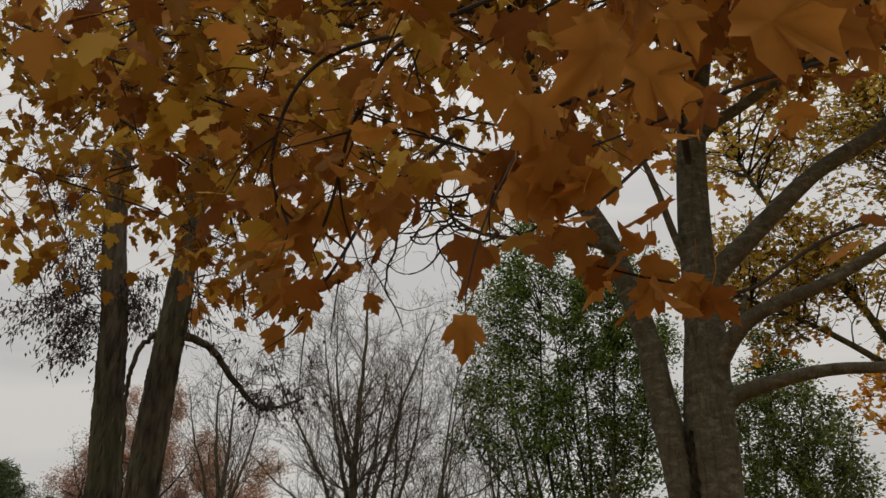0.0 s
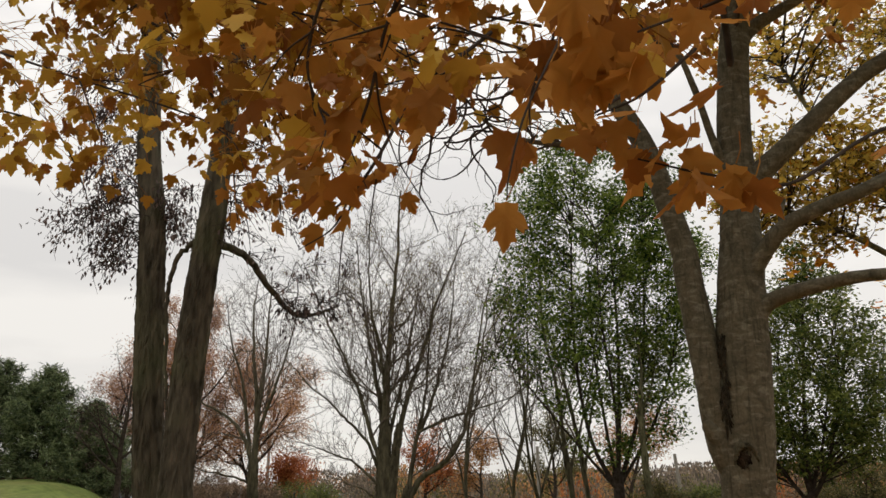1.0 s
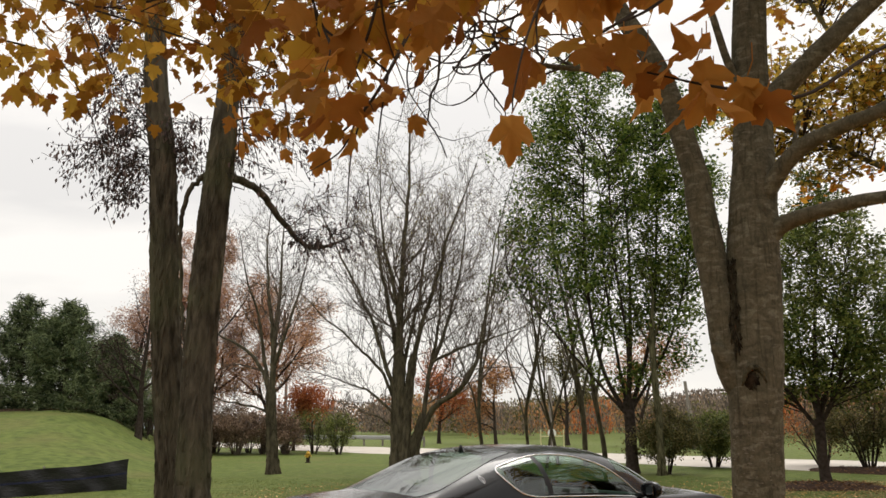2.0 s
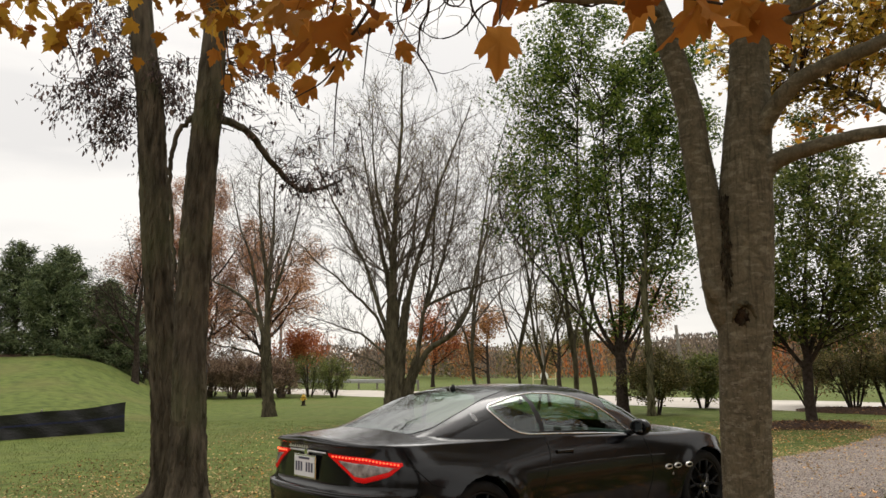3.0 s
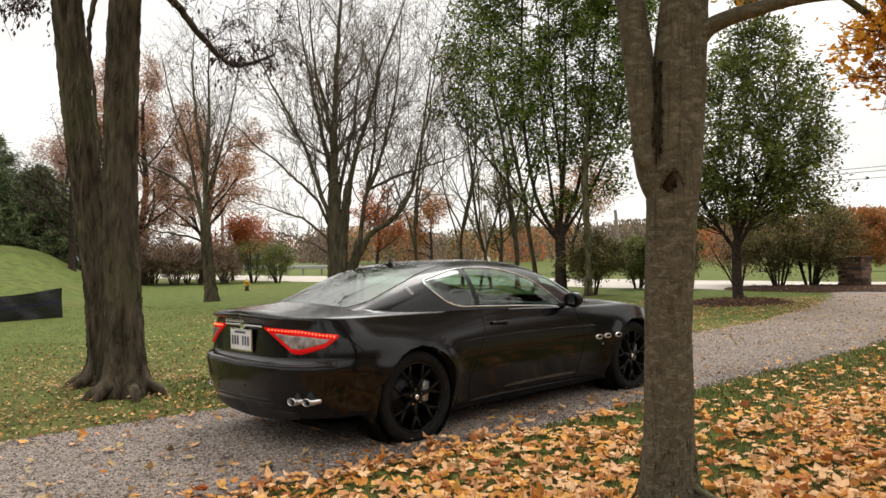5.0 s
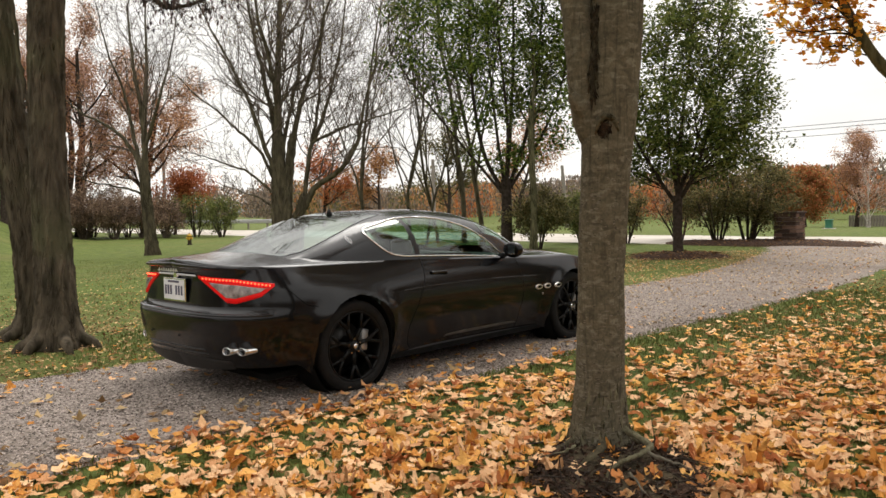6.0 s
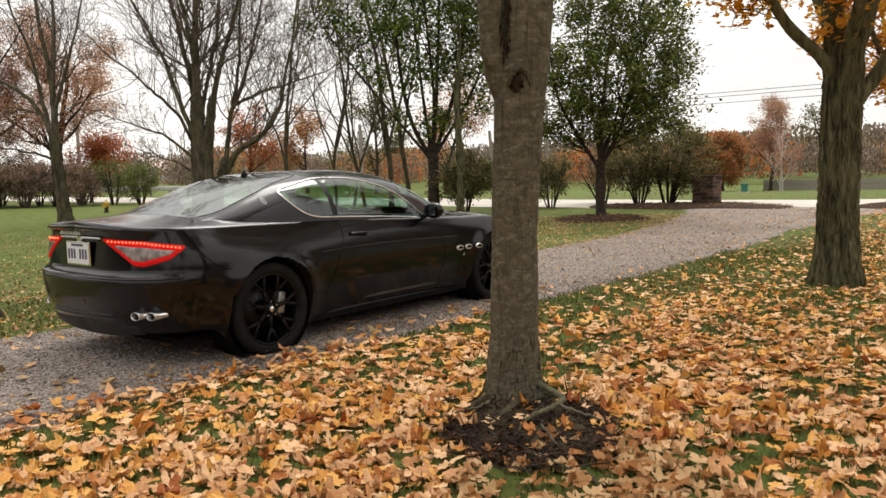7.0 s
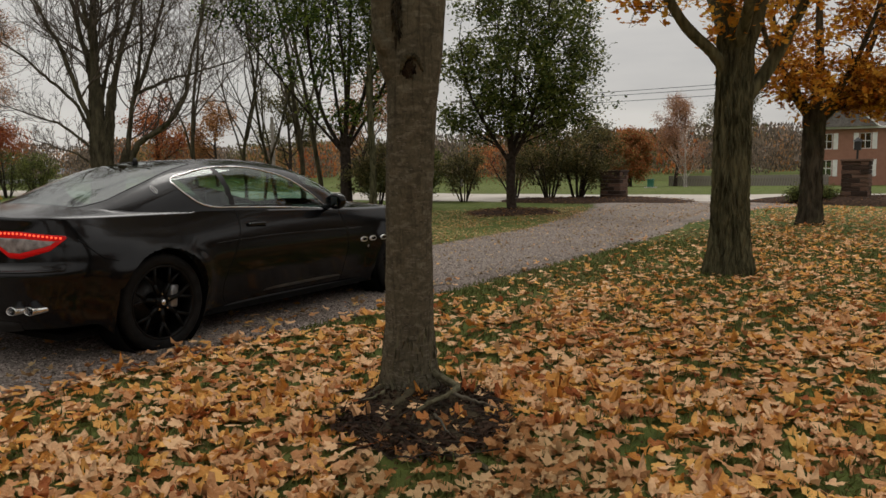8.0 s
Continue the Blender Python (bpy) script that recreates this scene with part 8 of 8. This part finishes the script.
def pole(at, tall, lean, label, arm=False):
    root = thing("utility_pole", label, "pole", (at[0], at[1], float(height(*at))), 0, "utility poles")
    bm = bmesh.new()
    rod(bm, (0, 0, -0.3), (lean * tall, 0, tall), 0.15, 0.10, 12)
    part("post", bm, WOOD_GREY, root)
    if arm:
        part("crossarm", box(bmesh.new(), (1.8, 0.1, 0.12), (lean * tall, 0, tall - 0.5), (0, 0, -45)), WOOD_GREY, root)


pole((0.9, 52.0), 4.6, 0.0, "pale wooden pole beyond the road")
pole((9.9, 52.5), 4.2, -0.08, "leaning pale wooden pole")
pole((-19.5, 60.0), 6.2, 0.0, "thin dark pole far behind the bushes")
pole((15.5, 60.5), 7.2, 0.0, "wooden utility pole behind the trees", True)
pole((75.0, 1.0), 8.2, 0.0, "wooden utility pole by the road", True)


def power_lines():
    for z, off in ((6.28, 0.0), (6.02, 0.0), (5.66, 1.2)):
        root = thing("power_line", "black overhead power line along the road", "cable", (0, 0, 0), 0, "power lines")
        t = Tubes()
        u = np.linspace(0, 1, 30)
        a, b = np.array([15.5 + off, 60.5, z + 0.0]), np.array([75.0 + off, 1.0, z + 1.6])
        pts = a[None] + (b - a)[None] * u[:, None]
        pts[:, 2] -= 1.3 * 4 * u * (1 - u) * 0.4
        t.add(pts, np.full(30, 0.018), 4)
        t.make("cable", CABLE, root)


power_lines()


def goal_frame():
    root = thing("goal_frame", "pale yellow goal frame with a round white target", "goal", (0.9, 50.0, float(height(0.9, 50))), 0)
    for x in (-0.7, 0.7):
        bm = bmesh.new()
        rod(bm, (x, 0, -0.1), (x, 0, 1.15), 0.035)
        part("post", bm, PALE_YELLOW, root)
    bm = bmesh.new()
    rod(bm, (-0.7, 0, 0.75), (0.7, 0, 0.75), 0.03)
    part("crossbar", bm, PALE_YELLOW, root)
    bm = bmesh.new()
    rod(bm, (0.0, -0.02, 0.95), (0.0, 0.02, 0.95), 0.26, 0.26, 24)
    part("target", bm, WHITE_PAINT, root)


goal_frame()


def guard_rail():
    root = thing("guard_rail", "low grey guard rail along the road", "guard rail")
    a, b = np.array([-32.0, 79.5]), np.array([-8.0, 55.5])
    d = (b - a) / np.linalg.norm(b - a)
    bm = bmesh.new()
    for z, w in ((0.50, 0.05), (0.60, 0.07), (0.70, 0.05)):
        rod(bm, (*a, float(height(*a)) + z), (*b, float(height(*b)) + z), w, sides=6)
    part("beam", bm, METAL_GREY, root)
    for k in range(14):
        p = a + (b - a) * k / 13
        part("post", box(bmesh.new(), (0.1, 0.12, 0.9), (p[0] + 0.06, p[1] + 0.06, float(height(*p)) + 0.28), (0, 0, -45)), WOOD_GREY, root)


guard_rail()


def utility_box():
    root = thing("utility_box", "small green utility box beyond the road", "utility box", (22.5, 42.5, float(height(22.5, 42.5))), -40)
    bm = bmesh.new()
    box(bm, (0.34, 0.34, 0.50), (0, 0, 0.22), (0, 0, 0), 0.03)
    part("cabinet", bm, GREEN_BOX, root)
    bm = bmesh.new()
    box(bm, (0.40, 0.40, 0.06), (0, 0, 0.49), (0, 0, 0), 0.02)
    part("lid", bm, GREEN_BOX, root)
    part("pad", box(bmesh.new(), (0.6, 0.6, 0.08), (0, 0, 0.0)), ROAD, root)


utility_box()


# ---- leaf litter, grass and gravel ----
LANE_LINE = smooth_line(np.array([(x, y, 0) for x, y in LANE_MID]), 14)[:, :2]


def lane_side(x, y):
    """Signed distance from the driveway's middle: minus on the maple's side."""
    p = np.column_stack([x, y])
    out = np.empty(len(p))
    for s in range(0, len(p), 4000):
        q = p[s:s + 4000]
        d = np.linalg.norm(q[:, None, :] - LANE_LINE[None], axis=2)
        k = np.clip(d.argmin(axis=1), 0, len(LANE_LINE) - 2)
        t = LANE_LINE[k + 1] - LANE_LINE[k]
        w = q - LANE_LINE[k]
        out[s:s + 4000] = np.sign(t[:, 0] * w[:, 1] - t[:, 1] * w[:, 0]) * d.min(axis=1)
    return out


def wave(x, y, f, seed):
    """A cheap patchy field between about 0 and 1."""
    rng = np.random.default_rng(seed)
    z = 0
    for k in range(7):
        a, ph, s = rng.uniform(0, 2 * np.pi), rng.uniform(0, 6.28), f * rng.uniform(0.6, 1.8)
        z = z + np.sin(s * (x * math.cos(a) + y * math.sin(a)) + ph)
    return 0.5 + z / 7


def leaf_litter():
    rng = np.random.default_rng(501)
    n = 235000
    x, y = rng.uniform(-7, 16, n), rng.uniform(-4.0, 22, n)
    s = lane_side(x, y)
    far = np.hypot(x - 0.7, y - 0.3)
    patch = 0.5 * wave(x, y, 2.6, 8) + 0.5 * wave(x, y, 8.0, 9)
    right = (s < -1.25) * np.clip(2.6 * patch - 0.42, np.interp(x - 0.25 * y, [0.0, 1.2], [0.12, 0.45]), 1) * np.interp(far, [0, 4.5, 7, 10, 16, 22], [1.0, 0.95, 0.64, 0.40, 0.26, 0.17])
    right = right * np.interp(-s, [1.2, 1.6, 2.3, 3.5], [0.55, 0.85, 0.8, 1.0])
    right = np.where((s < -1.2) & (s > -2.7) & (y < 6.8), np.maximum(right, 0.52), right)
    right = right * np.where(y > 6.5, np.interp(-s, [1.3, 1.9, 2.9], [0.14, 0.24, 1.0]), 1.0)
    lane = (np.abs(s) <= 1.25) * np.interp(y, [8, 13], [1.3, 5.0]) * (0.045 + 0.05 * (np.abs(s) > 0.95) + 0.06 * (patch > 0.72))
    left = (s > 1.25) * np.interp(s, [1.2, 2.0, 4.0, 7.0], [0.45, 0.90, 0.75, 0.16]) * np.clip(patch * 1.6 - 0.2, 0.08, 1)
    keep = rng.random(n) < np.maximum(np.maximum(right, lane), left)
    soil = (np.hypot(x - 1.40, (y - 4.02) * 0.88) < 0.38) & (rng.random(n) < 0.60)
    trunk = (np.hypot(x - 1.41, y - 4.43) < 0.20) | (np.hypot(x - 5.88, y - 8.37) < 0.27) | (np.hypot(x + 3.62, y - 8.57) < 0.42) | ((np.hypot(x - 6.95, y - 20.2) < 1.2) & (rng.random(n) < 0.8))
    x, y, s = x[keep & ~soil & ~trunk], y[keep & ~soil & ~trunk], s[keep & ~soil & ~trunk]
    z = height(x, y) + np.where(np.abs(s) < 1.3, 0.045, 0.018) + rng.uniform(0, 0.028, len(x))
    pl = np.column_stack([x, y, z])
    size = np.where(s > 1.25, rng.uniform(0.022, 0.056, len(x)), np.where(np.abs(s) < 1.25, 0.025 + 0.075 * rng.random(len(x)) ** 1.5, rng.uniform(0.058, 0.108, len(x))))
    size = np.where((np.abs(s) < 1.25) & (y > 9.0), size * 0.6, size) * np.interp(np.hypot(x - 0.7, y - 0.3), [6, 10], [1.0, 0.82])
    turns = random_turns(rng, len(x), 0.34)
    warp = rng.normal(0.3, 1.9, len(x))
    # single leaves on the stretch beside the trunk
    near = np.argsort(np.hypot(x - 1.5, y - 3.3))[:300]
    rest = np.ones(len(x), bool)
    rest[near] = False
    dye = rng.random(len(x))
    dye = np.where((s > 1.25) & (rng.random(len(x)) < 0.8), 2.0, dye)
    dye = np.where((np.abs(s) < 1.25) & (rng.random(len(x)) < np.where(y > 9.0, 0.88, 0.6)), 2.0, dye)
    for low, high, mat, label in ((0.56, 0.90, LEAF_FALLEN_ORANGE, "orange maple leaves scattered on the lawn"), (0.90, 1.0, LEAF_FALLEN_RUST, "rust-red maple leaves scattered on the lawn"), (1.5, 3.0, LEAF_DRY_LAWN, "small dry tan leaves scattered on the grass"), (0.0, 0.56, LEAF_FALLEN, "pale tan maple leaves thick on the lawn")):
        some = rest & (dye >= low) & (dye < high)
        close = some & (np.hypot(x - 0.9, y - 1.5) < 3.3)
        far_off = some & ~close
        v, f = leaf_arrays(MAPLE, pl[close], turns[close], size[close], warp[close])
        v2, f2 = leaf_arrays(MAPLE_FAR, pl[far_off], turns[far_off], size[far_off], warp[far_off])
        v, f = np.vstack([v, v2]), np.vstack([f, f2 + len(v)])
        litter = tagged(new("leaf_litter", array_mesh("leaf_litter", v, f, mat, True)), label, "fallen leaves", kind="stuff")
    shapes = []
    for k in range(10):
        tv, tf = MAPLE
        tv = tv.copy()
        tv[:, 2] *= (-1.5, -0.8, -0.2, 0.4, 0.8, 1.2, 1.6, 2.0, 2.6, -2.2)[k]
        tv[:, 0] *= 0.9 + 0.03 * k
        shapes.append(array_mesh("leaf", tv, tf, LEAF_FALLEN_ONE, True))
    for q, k in enumerate(near):
        ob = new("leaf", shapes[q % 10])
        hang(ob, litter)
        m = Matrix([[*map(float, row), 0] for row in turns[k] * size[k]] + [[0, 0, 0, 1]])
        ob.matrix_basis = Matrix.Translation([float(c) for c in pl[k]]) @ m


leaf_litter()


def leaf_crumbs():
    """Broken brown leaf bits and duff between the fallen leaves."""
    rng = np.random.default_rng(505)
    n = 90000
    x, y = rng.uniform(-8, 11, n), rng.uniform(-1, 14, n)
    s = lane_side(x, y)
    keep = (s < -1.3) & (rng.random(n) < 0.35 + 0.7 * wave(x, y, 2.0, 12)) | (s > 1.3) & (rng.random(n) < 0.5)
    x, y = x[keep], y[keep]
    v, f = leaf_arrays(plain_leaf(0.6), np.column_stack([x, y, height(x, y) + 0.014]), random_turns(rng, len(x), 0.5), rng.uniform(0.015, 0.05, len(x)))
    tagged(new("leaf_crumbs", array_mesh("leaf_crumbs", v, f, LEAF_DUFF)), "broken brown leaf bits in the grass", "leaf bits", kind="stuff")


leaf_crumbs()


def lawn_blades():
    rng = np.random.default_rng(502)
    for count, area, low, high, width in ((120000, (-3, 9, -1.0, 12), 0.03, 0.075, 0.10), (60000, (-12, 14, 6, 24), 0.02, 0.045, 0.32)):
        x, y = rng.uniform(area[0], area[1], count), rng.uniform(area[2], area[3], count)
        s = lane_side(x, y)
        keep = (np.abs(s) > 1.30 + 0.10 * wave(x, y, 6, 3)) & (np.hypot(x - 1.40, (y - 4.05) * 0.9) > 0.44) & (rng.random(count) < 0.35 + 0.9 * wave(x, y, 3.0, 6))
        x, y = x[keep], y[keep]
        v, f = leaf_arrays(plain_leaf(width), np.column_stack([x, y, height(x, y) - 0.004]), upright(rng, len(x), 0.55), rng.uniform(low, high, len(x)))
        tagged(new("grass", array_mesh("grass", v, f, BLADE)), "short green lawn grass", "grass", kind="stuff")


lawn_blades()


def gravel_stones():
    rng = np.random.default_rng(503)
    n = 150000
    k = rng.integers(0, len(LANE_LINE) - 1, n)
    k = k[(LANE_LINE[k][:, 1] > 2) & (LANE_LINE[k][:, 1] < 17)]
    k = k[rng.random(len(k)) < np.interp(LANE_LINE[k][:, 1], [9, 16], [1.0, 0.35])]
    n = len(k)
    t = LANE_LINE[k + 1] - LANE_LINE[k]
    t /= np.linalg.norm(t, axis=1)[:, None]
    w = rng.uniform(-1.42, 1.42, n)
    p = LANE_LINE[k] + t * rng.uniform(-0.15, 0.25, n)[:, None] + np.column_stack([-t[:, 1], t[:, 0]]) * w[:, None]
    z = height(p[:, 0], p[:, 1]) + 0.035 * (1 - 0.9 * np.abs(w / 1.38) ** 8)
    v = np.array([[1, 0, 0], [-0.8, 0.15, 0], [0.1, 0.8, 0], [-0.1, -0.9, 0.05], [0.05, 0.1, 0.62]])
    f = np.array([[0, 2, 4], [2, 1, 4], [1, 3, 4], [3, 0, 4]])
    vv, ff = leaf_arrays((v, f), np.column_stack([p, z]), random_turns(rng, n, 0.5), rng.uniform(0.005, 0.014, n))
    tagged(new("gravel", array_mesh("gravel", vv, ff, STONE)), "loose grey and tan gravel stones", "gravel", kind="stuff")


gravel_stones()


def root_soil():
    """Bare dark soil with sticks round the near maple's foot."""
    mulch_bed((1.42, 4.06), 0.44, 0.52, 0.034, 20, "bare dark soil at the maple's foot", SOIL, 9, 0)
    rng = np.random.default_rng(504)
    t = Tubes()
    for _ in range(150):
        w, r = rng.uniform(0, 2 * np.pi), rng.uniform(0.12, 0.50)
        x, y = 1.40 + r * math.cos(w), 4.0 + r * math.sin(w)
        d = rng.normal(0, 1, 3) * np.array([1, 1, 0.25])
        d *= rng.uniform(0.05, 0.14) / np.linalg.norm(d)
        p = np.array([x, y, float(height(x, y)) + 0.035])
        t.add([p - d, p + rng.normal(0, 0.01, 3), p + d], [0.004, 0.0035, 0.0025], 4)
    p = np.array([1.62, 4.18, 0.08])
    t.add([p, p + np.array([0.02, 0, 0.10]), p + np.array([0.0, 0, 0.21])], [0.004, 0.003, 0.0015], 4)
    m = 3200
    r, w = 0.45 * np.sqrt(rng.random(m)), rng.uniform(0, 2 * np.pi, m)
    px, py = 1.40 + r * np.cos(w), 4.03 + 1.05 * r * np.sin(w)
    vv, ff = leaf_arrays(plain_leaf(0.5), np.column_stack([px, py, height(px, py) + 0.034]), random_turns(rng, m, 0.6), rng.uniform(0.012, 0.055, m))
    tagged(new("soil_crumbs", array_mesh("soil_crumbs", vv, ff, MULCH)), "crumbled bark and dark leaf mould", "leaf mould", kind="stuff")
    ob = new("stick_litter", array_mesh("stick_litter", np.concatenate(t.v), np.concatenate(t.f), TWIG, True))
    tagged(ob, "dry sticks on the soil at the maple's foot", "sticks", kind="stuff")


root_soil()
